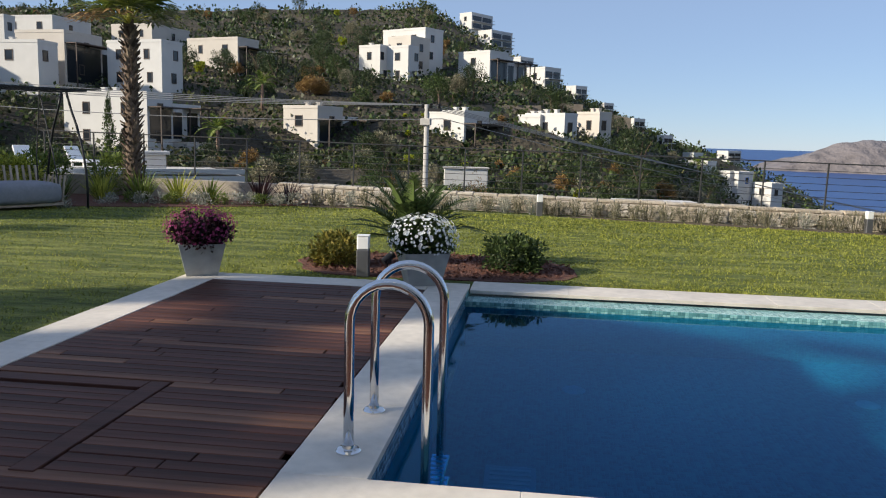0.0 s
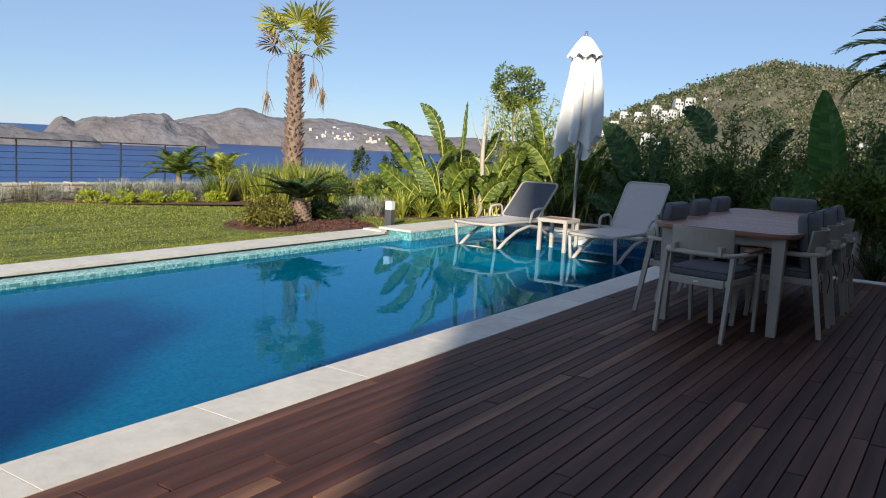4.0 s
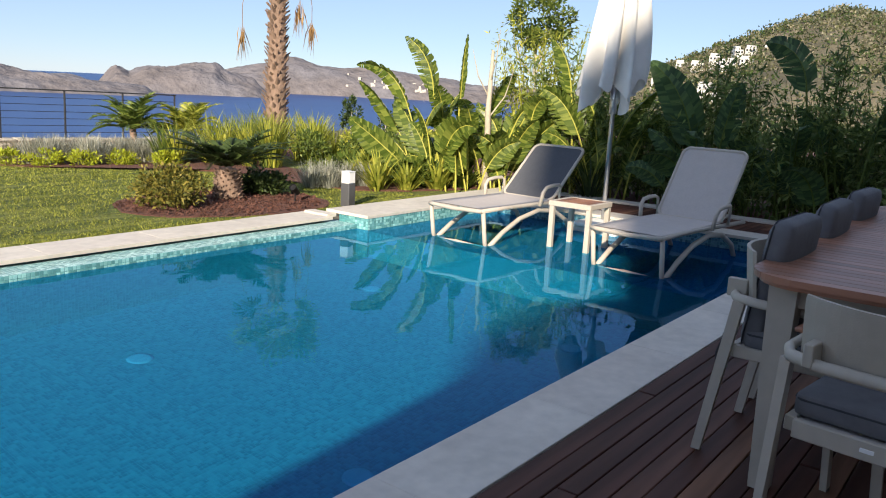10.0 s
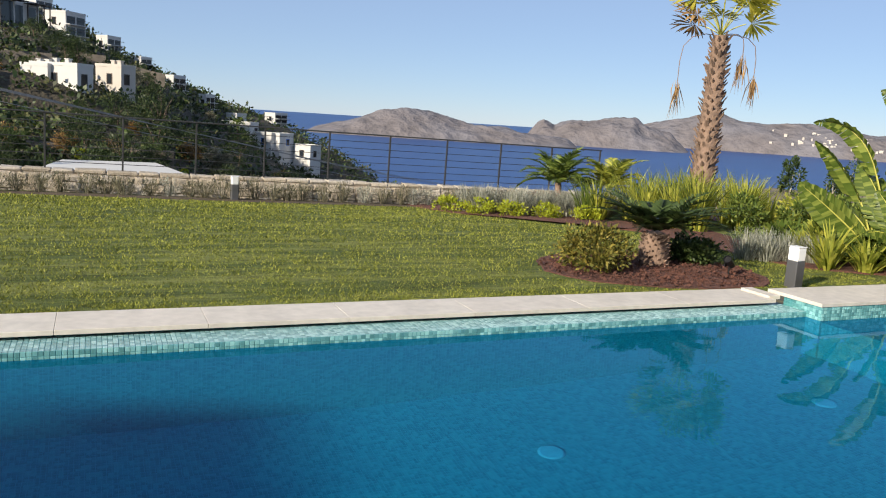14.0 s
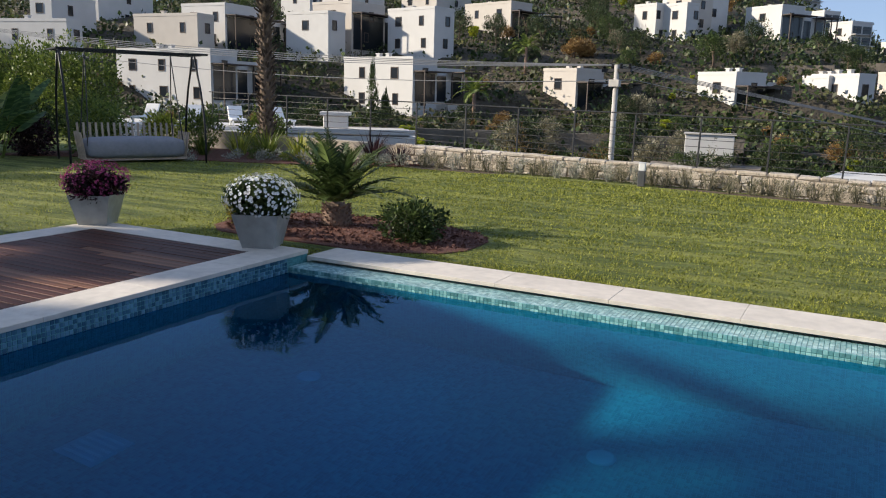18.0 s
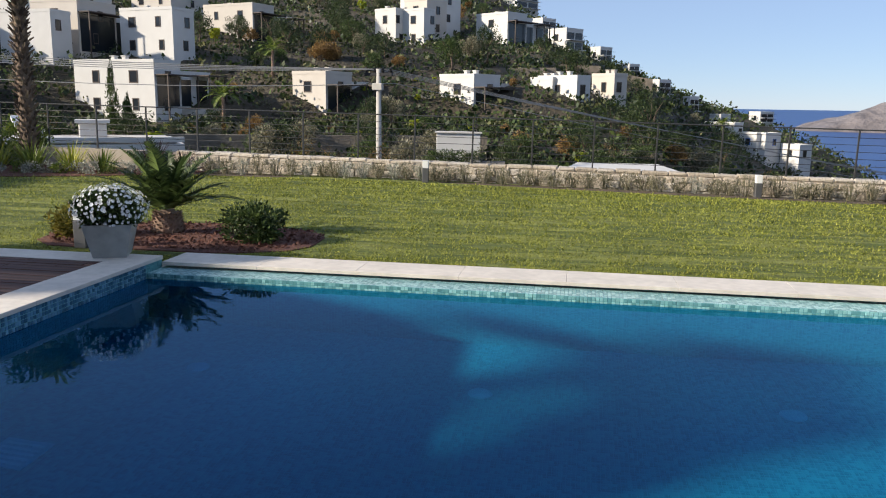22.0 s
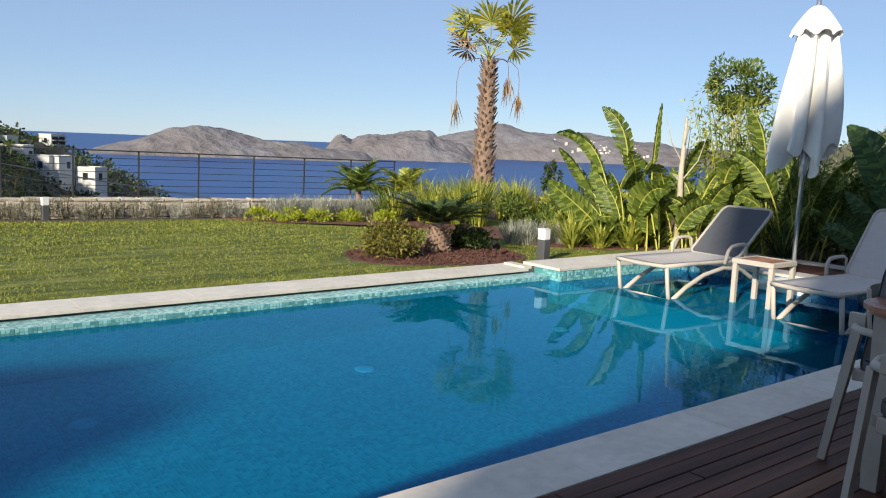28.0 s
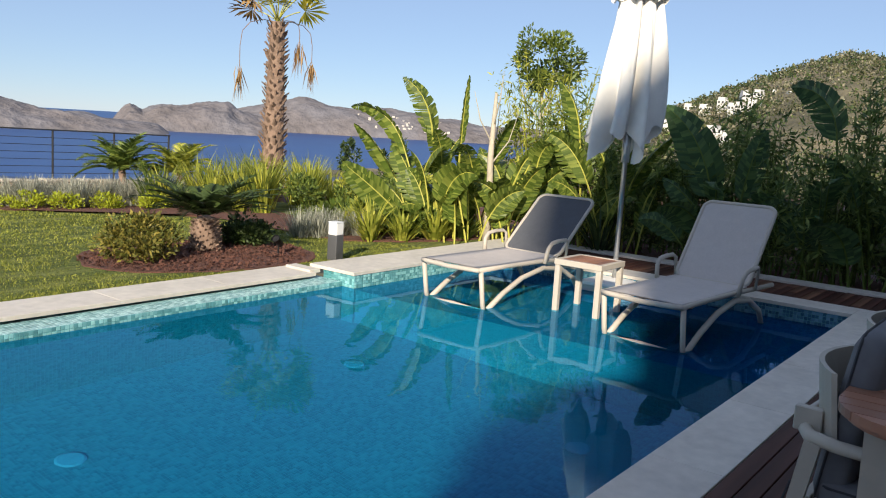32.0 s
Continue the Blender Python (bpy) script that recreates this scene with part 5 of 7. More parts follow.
bed("wall_bed", [(-5.0, 13.7), (-4.9, 14.55), (10.9, 14.2), (10.95, 13.35)], 0.008, "narrow strip of dark soil below the wall")

# chips of mulch, nobody could count them
rs = np.random.RandomState(4)
for name, cx, cy, rx, ry in (("mulch_chips", 10.45, 6.0, 1.25, 0.9), ("mulch_chips", -0.5, 5.85, 1.6, 0.9)):
    n = 2600
    a, r = rs.uniform(0, 6.283, n), np.sqrt(rs.uniform(0, 1, n))
    x, y = cx + rx * r * np.cos(a), cy + ry * r * np.sin(a)
    keep = y > 5.13
    P = ground(np.stack([x, y, lawn_z(x, y) + 0.03], 1)[keep])
    Q = leaf_quads(rs, P, rs.normal(size=P.shape) * np.array([1, 1, 0.35]), 0.04, 0.6)
    tagged(quads(name, Q, M["soil"]), "reddish-brown bark mulch chips", "mulch", kind="stuff")

# grass blades over the turf, denser near the pool
n = 190000
U = rs.uniform(0, 1, n) ** 1.7
x = rs.uniform(-9, 14.3, n)
y0 = np.where(x < -2.83, 0.5, np.where(x < 0, 4.6, 5.07))
y = y0 + U * (wall_y(x) - 0.9 - y0)
free = ((x - 10.45) / 1.3) ** 2 + ((y - 6.0) / 0.95) ** 2 > 1
free &= ((x + 0.5) / 1.65) ** 2 + ((y - 5.85) / 0.95) ** 2 > 1
free &= (x < 10.8) | (y < 11.8 - (x - 11) * 1.5) & (x < 12.9) | (y < 5.6) & (x < 13.2)
P = ground(np.stack([x, y, lawn_z(x, y) - 0.002], 1)[free])
D = rs.normal(size=P.shape) * np.array([0.7, 0.7, 0]) + np.array([0.1, 0.05, 1.0])
patch = np.array([noise.noise((p[0] * 3.1, p[1] * 7.0, 0.5)) + 0.7 * noise.noise((p[0] * 9.0, p[1] * 19.0, 4.5)) for p in P])[:, None]
P, D, patch = (k[patch[:, 0] > -0.45] for k in (P, D, patch))
L = rs.uniform(0.013, 0.029, (len(P), 1)) * (1.05 + 0.75 * patch) * (1 + 0.5 * np.clip((P[:, 1:2] - 5) / 8, 0, 1))
S = unit(np.cross(D, rs.normal(size=P.shape))) * 0.004 * (1 + 1.5 * np.clip((P[:, 1:2] - 5) / 8, 0, 1))
M["grass"] = leaf_mat("grass_blade", (0.18, 0.215, 0.028), (0.31, 0.305, 0.06), island=0.6, rough=0.7, through=0.3)
tagged(quads("grass", np.stack([P - S, P + S, P + unit(D) * L], 1), M["grass"], smooth=False), "short mown grass blades of the lawn", "grass", kind="stuff")


# ---- clipped shrubs, cycads ----
for x, y, rx, h, sd, name in ((0.38, 5.75, 0.36, 0.40, 3, "leaf_dark"), (-1.64, 5.62, 0.30, 0.36, 4, "leaf_box"), (9.72, 5.98, 0.42, 0.46, 5, "leaf_box"), (11.32, 6.25, 0.34, 0.33, 6, "leaf_dark")):
    P = cloud(sd, 3200, (rx, rx, h * 0.62), 0.045, 70, 0.30, (0, 0, h * 0.42), 0.80, 0.5)
    P[:, :, 2] = np.maximum(P[:, :, 2], 0.0)
    shrub("box_shrub", "small rounded evergreen shrub in the mulch", "shrub", P, M[name], spot(x, y, float(lawn_z(x, y)) * K, 20 * sd), "shrubs beside the pool")


def cycad(at, seed, crown, tilt, h, material):
    c = thing("cycad", "sago palm with a stout trunk and dark feather fronds", "palm", "sago palms beside the pool", at=at)
    rs = np.random.RandomState(seed)
    g = Geo().lathe([(0.0, -0.03), (0.13, -0.03), (0.155, 0.05), (0.15, h * 0.6), (0.11, h), (0.0, h + 0.05)], 18)
    trunk = g.make("trunk", M["bark"], c)
    g = Geo()
    for i in range(110):
        a, z = i * 2.4, 0.0 + h * i / 110
        r = 0.145 - 0.03 * z / h
        d = Vector((math.cos(a), math.sin(a), 0.7)).normalized()
        p = Vector((r * math.cos(a), r * math.sin(a), z))
        g.tube([p, p + d * 0.05], [0.016, 0.005], 4)
    tagged(g.make("scale", M["bark"], trunk), "scales of the stout trunk", kind="stuff")
    for i in range(34):
        rib, q = frond(rs, i * 2.4 + rs.uniform(-0.2, 0.2), tilt[0] + (tilt[1] - tilt[0]) * (i / 34), crown * rs.uniform(0.85, 1.1), 0.17, 30, droop=rs.uniform(0.5, 0.95), width=0.016)
        q = q + np.array([0, 0, h])
        quads("frond", q, material, c, weld=True)
    return c


cycad(spot(-0.82, 5.98, -0.08), 2, 0.80, (0.15, 1.30), 0.24, M["leaf_dark"])
cycad(spot(10.55, 6.12, -0.08), 3, 0.76, (0.72, 1.15), 0.35, M["leaf_dark"])


# ---- flower pots ----
def pot(at, name, label, petals, green, seed):
    c = thing(name, label, "flower pot", "planters at the deck corners", at=at)
    g = Geo()
    a, b, h, w = 0.135, 0.20, 0.29, 0.016
    g.add([(-a, -a, 0), (a, -a, 0), (a, a, 0), (-a, a, 0), (-b, -b, h), (b, -b, h), (b, b, h), (-b, b, h),
           (-b + w, -b + w, h), (b - w, -b + w, h), (b - w, b - w, h), (-b + w, b - w, h), (-b + w, -b + w, h - 0.05), (b - w, -b + w, h - 0.05), (b - w, b - w, h - 0.05), (-b + w, b - w, h - 0.05)],
          [(3, 2, 1, 0), (0, 1, 5, 4), (1, 2, 6, 5), (2, 3, 7, 6), (3, 0, 4, 7), (4, 5, 9, 8), (5, 6, 10, 9), (6, 7, 11, 10), (7, 4, 8, 11), (8, 9, 13, 12), (9, 10, 14, 13), (10, 11, 15, 14), (11, 8, 12, 15), (12, 13, 14, 15)])
    g.make("planter", M["zinc"], c, "tapered grey zinc planter")
    P = cloud(seed, 3800, (0.29, 0.29, 0.18), 0.04, 60, 0.3, (0, 0, 0.385), 0.8, 0.5)
    quads("foliage", P, green, c)
    rs = np.random.RandomState(seed)
    d = unit(rs.normal(size=(620, 3)) + np.array([0, 0, 0.3]))
    d = d[d[:, 2] > -0.55]
    at_ = d * np.array([0.31, 0.31, 0.20]) * rs.uniform(0.9, 1.08, (len(d), 1)) + np.array([0, 0, 0.41])
    Q = []
    for p, q in zip(at_, d):
        s = unit(np.cross(q, rs.normal(size=3)))
        t = np.cross(q, s)
        r = rs.uniform(0.007, 0.0155)
        for k in range(6):
            e, f = 6.283 * k / 6, 6.283 * (k + 0.9) / 6
            Q.append([p, p + r * (np.cos(e) * s + np.sin(e) * t) + q * 0.006, p + r * 1.2 * (np.cos((e + f) / 2) * s + np.sin((e + f) / 2) * t) + q * 0.004, p + r * (np.cos(f) * s + np.sin(f) * t) + q * 0.006])
    tagged(quads("bloom", np.array(Q), petals, c, smooth=False), "small daisy-like blooms", kind="stuff")
    return c


pot(spot(-0.455, 4.5, 0.0, 22), "flower_pot", "tapered zinc pot full of white chrysanthemums", M["petal_white"], M["leaf_dark"], 11)
pot(spot(-2.70, 4.46, 0.0, 28), "flower_pot", "tapered zinc pot full of magenta chrysanthemums", M["petal_pink"], M["leaf_purple"], 12)


# ---- fan palms ----
def fan_leaf(rs, az, th, stalk, blade, n=21, dead=0.0, roll=0.0):
    out, up = np.array([np.cos(az), np.sin(az), 0]), np.array([0, 0, 1.0])
    side = np.array([-np.sin(az), np.cos(az), 0])
    rib, p, a = [], np.zeros(3), th
    for i in range(6):
        rib.append(p.copy())
        p = p + stalk / 5 * (np.sin(a) * out + np.cos(a) * up)
        a += 0.09
    d = np.sin(a) * out + np.cos(a) * up
    side = np.cos(roll) * side + np.sin(roll) * np.cross(side, d)
    nrm = np.cross(side, d)
    quad = []
    for k in range(n):
        f = (k / (n - 1) - 0.5) * np.radians(230 if not dead else 60)
        t = np.cos(f) * d + np.sin(f) * side
        s = -np.sin(f) * d + np.cos(f) * side
        l = blade * (0.78 + 0.22 * np.cos(f)) * rs.uniform(0.9, 1.06)
        w = blade * 0.055
        m = p + t * l * 0.62 + nrm * 0.05 * blade * np.cos(k * 3.14)
        e = p + t * l - up * l * (0.02 + 0.16 * rs.uniform() + dead)
        quad.append([p, m + s * w, m, m - s * w])
        quad.append([m + s * w, e + s * 0.004, e - s * 0.004, m - s * w])
    return rib, np.array(quad)


def fan_palm(at, label, seed, r0, r1, h, leaves, bark, lean=(0, 0), hang=(), spread=1.1, leaf="leaf_banana", crown=()):
    c = thing("fan_palm", label, "palm", at=at)
    rs = np.random.RandomState(seed)
    path = [(lean[0] * (i / 12) ** 1.5, lean[1] * (i / 12) ** 1.5, -0.1 + (h + 0.1) * i / 12) for i in range(13)]
    rad = [r0 * 1.12 * (1 - i / 12) + r1 * (i / 12) for i in range(13)]
    rad[0] *= 1.12
    trunk = Geo().tube(path, rad, 18).make("trunk", bark, c, smooth=True)
    g = Geo()
    n = int(h * 85)
    for i in range(n):
        u = i / n
        z = 0.05 + (h - 0.08) * u
        a = i * 2.39996 + rs.uniform(-0.15, 0.15)
        r = r0 * 1.05 * (1 - u) + r1 * u
        ox, oy = lean[0] * u ** 1.5, lean[1] * u ** 1.5
        d = np.array([np.cos(a), np.sin(a), 0.0])
        s = np.array([-np.sin(a), np.cos(a), 0.0])
        w, L = rs.uniform(0.03, 0.055), rs.uniform(0.10, 0.21)
        b = np.array([ox, oy, z]) + d * r * 0.93
        t = b + d * L * 0.62 + np.array([0, 0, L * rs.uniform(0.25, 0.95)])
        b2 = b + np.array([0, 0, -0.05])
        g.add([b - s * w, b + s * w, b2, t + s * w * 0.35, t - s * w * 0.35, t - np.array([0, 0, 0.03])], [(0, 1, 3, 4), (1, 2, 5, 3), (2, 0, 4, 5), (4, 3, 5)])
    tagged(g.make("leaf_base", bark, trunk), "cut leaf bases covering the trunk", kind="stuff")
    top = np.array([lean[0], lean[1], h])
    grown = crown or [(i * 2.4 + rs.uniform(-0.3, 0.3), 0.08 + spread * (i / leaves), rs.uniform(0.40, 0.6), rs.uniform(0.66, 0.85), i in (leaves - 1, leaves - 3), 0.0) for i in range(leaves)]
    for az, th, stalk, blade, dry, roll in grown:
        rib, q = fan_leaf(rs, az, th, stalk, blade, roll=roll)
        g = Geo()
        g.tube([p + top for p in rib], 0.012, 5)
        st = g.make("stalk", M["stalk"], c)
        quads("fan_leaf", q + top, M["leaf_dry"] if dry else M[leaf], st, smooth=False)
    for az, reach, drop in hang:
        d = np.array([math.cos(az), math.sin(az), 0])
        path = [top + d * reach * math.sin(1.57 * min(1, u * 1.3)) + np.array([0, 0, 0.08 * math.sin(3.14 * u) - drop * u ** 2.2]) for u in (0, 0.2, 0.4, 0.6, 0.8, 1.0)]
        hs = Geo().tube(path, 0.008, 5).make("dead_stalk", M["bark"], c)
        Q = []
        for k in range(26):
            p = path[-1] + rs.normal(size=3) * 0.03
            e = path[-1] + np.array([rs.normal() * 0.09, rs.normal() * 0.09, -rs.uniform(0.35, 0.75)])
            s = unit(np.cross(e - p, rs.normal(size=3))) * 0.012
            m_ = p * 0.6 + e * 0.4 + rs.normal(size=3) * 0.02
            Q.append([p, m_ + s, e, m_ - s])
        quads("dead_leaf", np.array(Q), M["leaf_dry"], hs, "dry brown hanging leaf", smooth=False)
    return c


fan_palm(on_bed(15.82, 11.72), "fan palm with shaggy trunk and hanging dry leaves", 21, 0.22, 0.14, 3.62, 0, M["bark"], (0.05, 0.0), leaf="leaf_palm", crown=(
         (2.9, 0.75, 0.55, 0.60, True, 0.6), (2.1, 0.95, 0.5, 0.52, True, -0.5), (2.45, 0.42, 0.75, 0.62, False, 0.9), (2.2, 0.28, 0.85, 0.6, False, 0.4), (3.3, 0.5, 0.62, 0.58, False, 0.3), (-0.7, 0.26, 0.85, 0.72, False, 0.8), (-0.9, 0.4, 0.75, 0.62, False, 0.2), (-0.25, 0.5, 0.66, 0.62, False, -0.4),
         (-1.3, 0.45, 0.68, 0.62, False, 0.5), (0.85, 0.16, 0.72, 0.62, False, 0.0), (4.0, 0.2, 0.74, 0.64, False, 0.2), (-0.7, 0.9, 0.5, 0.5, False, 0.7), (3.9, 0.8, 0.5, 0.5, False, 0.0)),
         hang=((2.7, 0.75, 0.95), (-0.5, 0.72, 0.75), (-0.9, 0.45, 0.4)))
fan_palm(spot(-8.62, 13.5, -0.2), "tall fan palm, its shaggy trunk coloured dark for backlit shade", 22, 0.135, 0.125, 3.62, 26, M["bark_dark_shade"])


# ---- bananas ----
def banana_leaf(rs, az, th, stalk, blade, width, droop=0.7, tear=0.35, n=16, roll=None):
    out, up = np.array([np.cos(az), np.sin(az), 0]), np.array([0, 0, 1.0])
    side = np.array([-np.sin(az), np.cos(az), 0]) * 1.0
    rib, p, a = [], np.zeros(3), th * 0.45
    for i in range(6):
        rib.append(p.copy())
        p = p + stalk / 6 * (np.sin(a) * out + np.cos(a) * up)
        a += th * 0.55 / 6
    quad, prev = [], None
    roll = rs.uniform(-0.5, 0.5) if roll is None else roll
    n = int(n * 1.6)
    for i in range(n + 1):
        u = i / n
        d = np.sin(a) * out + np.cos(a) * up
        nrm = np.cross(side, d)
        w = width * (np.sin(np.pi * min(1, 0.10 + 0.90 * u) ** 0.75) ** 0.7) * 0.5 + 0.008
        s2 = np.cos(roll) * side + np.sin(roll) * nrm
        n2 = np.cos(roll) * nrm - np.sin(roll) * side
        edge = [p + k * s2 * w + n2 * w * 0.45 + d * w * 0.45 + rs.normal(size=3) * 0.004 for k in (1, -1)]
        mid = [p + k * s2 * w * 0.5 + n2 * w * 0.32 + d * w * 0.2 for k in (1, -1)]
        if prev is not None:
            pp, pe, pm = prev
            for k in (0, 1):
                o, q, om, qm = pe[k], edge[k], pm[k], mid[k]
                if rs.uniform() < tear * 0.4:
                    drop = up * rs.uniform(0.0, 0.25) * w
                    q, o = o * 0.35 + q * 0.65 - drop, o - drop * 0.6
                    qm = qm * 0.85 + om * 0.15
                quad += [[pp, p, qm, om], [om, qm, q, o]]
        prev = (p.copy(), edge, mid)
        rib.append(p.copy())
        p = p + d * blade / n
        a += droop / n * (0.3 + 1.4 * u)
    return rib, np.array(quad)


def banana(at, label, seed, count, height, material, spreadr=0.12, lean=0.7, tear=0.35, scale=1.0, group="banana plants in the beds"):
    c = thing("banana_plant", label, "banana plant", group, at=at)
    rs = np.random.RandomState(seed)
    for i in range(count):
        az = i * 2.4 + rs.uniform(-0.4, 0.4)
        h = height * rs.uniform(0.5, 1.0)
        rib, q = banana_leaf(rs, az, rs.uniform(0.08, lean), h * 0.52, h * 0.55, rs.uniform(0.30, 0.46) * scale, rs.uniform(0.3, 1.3), tear)
        off = np.array([math.cos(az), math.sin(az), 0]) * spreadr * rs.uniform(0.2, 1)
        g = Geo()
        ribs_tube(g, [p + off for p in rib], 0.014, 0.003)
        st = g.make("stalk", M["stalk"] if material is M["leaf_banana"] else M["leaf_mid"], c)
        quads("leaf", q + off, material, st, smooth=False)
    return c


def banana_clump(at, label, seed, material, shapes, small=0):
    """A clump whose leaves are given one by one: offset x, y, direction, lean, stalk, blade, width, droop, tear."""
    c = thing("banana_plant", label, "banana plant", "banana plants in the beds", at=at)
    rs = np.random.RandomState(seed)
    shapes = list(shapes) + [(rs.normal() * 0.2, rs.normal() * 0.3, i * 2.4, rs.uniform(0.2, 0.85), rs.uniform(0.25, 0.55), rs.uniform(0.5, 0.85), rs.uniform(0.24, 0.40), rs.uniform(0.4, 1.5), 0.3) for i in range(small + 5)]
    shapes += [(rs.normal() * 0.12, rs.normal() * 0.25, i * 2.4 + 1.0, rs.uniform(0.15, 0.6), rs.uniform(0.6, 1.05), rs.uniform(0.5, 0.75), rs.uniform(0.2, 0.3), rs.uniform(0.3, 1.6), 0.5) for i in range(small * 3 // 4)]
    for ox, oy, az, th, stalk, blade, width, droop, tear in shapes:
        rib, q = banana_leaf(rs, az, th, stalk, blade, width, droop * 1.25 + rs.uniform(0, 0.2), tear, 20, rs.choice((-1, 1)) * rs.uniform(0.35, 1.3))
        off = np.array([ox, oy, 0.0])
        g = Geo()
        ribs_tube(g, [p + off for p in rib], 0.014, 0.003)
        st = g.make("stalk", M["stalk"] if material is M["leaf_banana"] else M["leaf_mid"], c)
        quads("leaf", q + off, material, st, smooth=False)
    return c


LF, RT = 2.1, -1.04
banana_clump(on_bed(12.95, 5.12), "banana plant with tall torn yellow-green leaves", 31, M["leaf_banana"], (
    (0.0, 0.15, LF, 0.34, 1.1, 1.05, 0.28, 1.2, 0.8), (0.05, -0.1, LF, 0.16, 1.35, 0.85, 0.30, 0.8, 0.9), (0.1, -0.3, RT, 0.03, 1.25, 0.85, 0.10, 0.02, 0.1), (-0.05, 0.25, LF, 0.5, 0.8, 0.9, 0.36, 0.4, 0.3), (-0.1, 0.2, LF + 0.3, 0.85, 0.4, 0.95, 0.38, 0.1, 0.15), (-0.1, 0.0, LF - 0.6, 0.45, 0.5, 0.9, 0.40, 0.3, 0.3)), 12)
banana_clump(on_bed(13.55, 4.62), "banana plant with torn leaves beside a pale stem", 32, M["leaf_banana"], (
    (0.0, 0.1, RT, 0.10, 1.0, 0.75, 0.38, 0.9, 0.95), (0.0, -0.2, RT, 0.36, 0.75, 0.85, 0.34, 0.3, 0.4), (0.0, -0.1, RT + 0.7, 0.5, 0.6, 0.85, 0.42, 0.5, 0.4), (0.0, 0.1, LF, 0.25, 0.7, 0.8, 0.44, 0.7, 0.3), (0.05, -0.25, RT, 0.6, 0.5, 0.8, 0.40, 0.3, 0.3), (-0.1, 0.0, 3.0, 0.5, 0.5, 0.8, 0.42, 0.6, 0.3)), 11)
banana_clump(pose(14.0, 3.2, -0.09), "banana plant behind the closed parasol", 33, M["leaf_banana"], ((0.0, 0.3, LF, 0.12, 1.4, 0.8, 0.34, 0.5, 0.5), (0.0, 0.0, LF, 0.4, 0.9, 0.8, 0.40, 0.7, 0.6), (0.0, -0.1, RT, 0.3, 0.8, 0.9, 0.36, 0.6, 0.4)), 4)
LF, RT = 1.9, -1.24
banana_clump(pose(13.95, 1.72, -0.09), "dark banana plant in the shade of the hedge", 34, M["leaf_banana_dark"], ((0.0, 0.0, LF, 0.24, 0.85, 1.2, 0.46, 0.55, 0.2), (0.0, -0.1, RT, 0.12, 0.85, 0.8, 0.30, 0.1, 0.2), (0.0, -0.05, LF, 0.6, 0.6, 0.7, 0.30, 0.4, 0.3)), 3)
banana_clump(pose(13.95, 0.5, -0.09), "dark banana plant in the shade of the hedge", 38, M["leaf_banana_dark"], ((0.0, 0.0, LF, 0.14, 1.55, 0.8, 0.36, 1.3, 0.4), (0.0, -0.45, RT, 0.2, 1.05, 0.95, 0.34, 0.7, 0.9), (0.0, -0.3, LF, 0.3, 0.9, 0.6, 0.3, 0.5, 0.5)), 3)
banana_clump(pose(13.6, -1.3, -0.09), "banana plant with one tall upright green leaf", 35, M["leaf_banana_upright"], ((0.0, 0.0, LF, 0.10, 0.85, 1.55, 0.56, 0.04, 0.0), (0.05, -0.15, LF, 0.25, 0.8, 0.6, 0.26, 0.6, 0.4)), 2)
banana_clump(pose(13.75, -1.6, -0.09), "dark banana plant with arching leaves", 36, M["leaf_banana_dark"], ((0.0, 0.1, RT, 0.22, 1.35, 1.35, 0.40, 1.15, 0.35), (0.0, -0.1, RT, 0.16, 1.2, 0.8, 0.28, 1.2, 0.5), (0.0, 0.1, RT + 0.5, 0.4, 0.9, 0.9, 0.32, 0.9, 0.5)), 3)
banana(spot(-12.7, 8.6, -0.2), "large banana plant at the garden edge", 37, 14, 2.9, M["leaf_banana"], 0.3, 0.9, 0.2, 1.5)
banana(spot(-11.6, 8.7, -0.2), "dark banana plant with drooping leaves", 39, 14, 1.9, M["leaf_banana_dark"], 0.25, 1.1, 0.4, 1.2)

# pale bare stem and the thin tree behind it
stem = thing("bare_stem", "pale bare palm stem among the banana leaves", "plant stem", at=on_bed(13.4, 4.55))
Geo().tube([(0, 0, -0.05), (0.02, 0, 0.5), (0.01, 0.02, 1.1), (0.05, 0.02, 1.9)], [0.06, 0.045, 0.04, 0.02], 9).make("stem", M["stem"], stem, smooth=True)
for k, (a, z) in enumerate(((0.4, 1.1), (2.6, 1.25), (4.0, 1.5), (5.5, 1.0))):
    Geo().tube([(0.02, 0.01, z), (0.02 + 0.2 * math.cos(a), 0.2 * math.sin(a), z + 0.3), (0.02 + 0.3 * math.cos(a), 0.3 * math.sin(a), z + 0.65)], [0.012, 0.008, 0.003], 6).make("twig", M["stem"], stem)


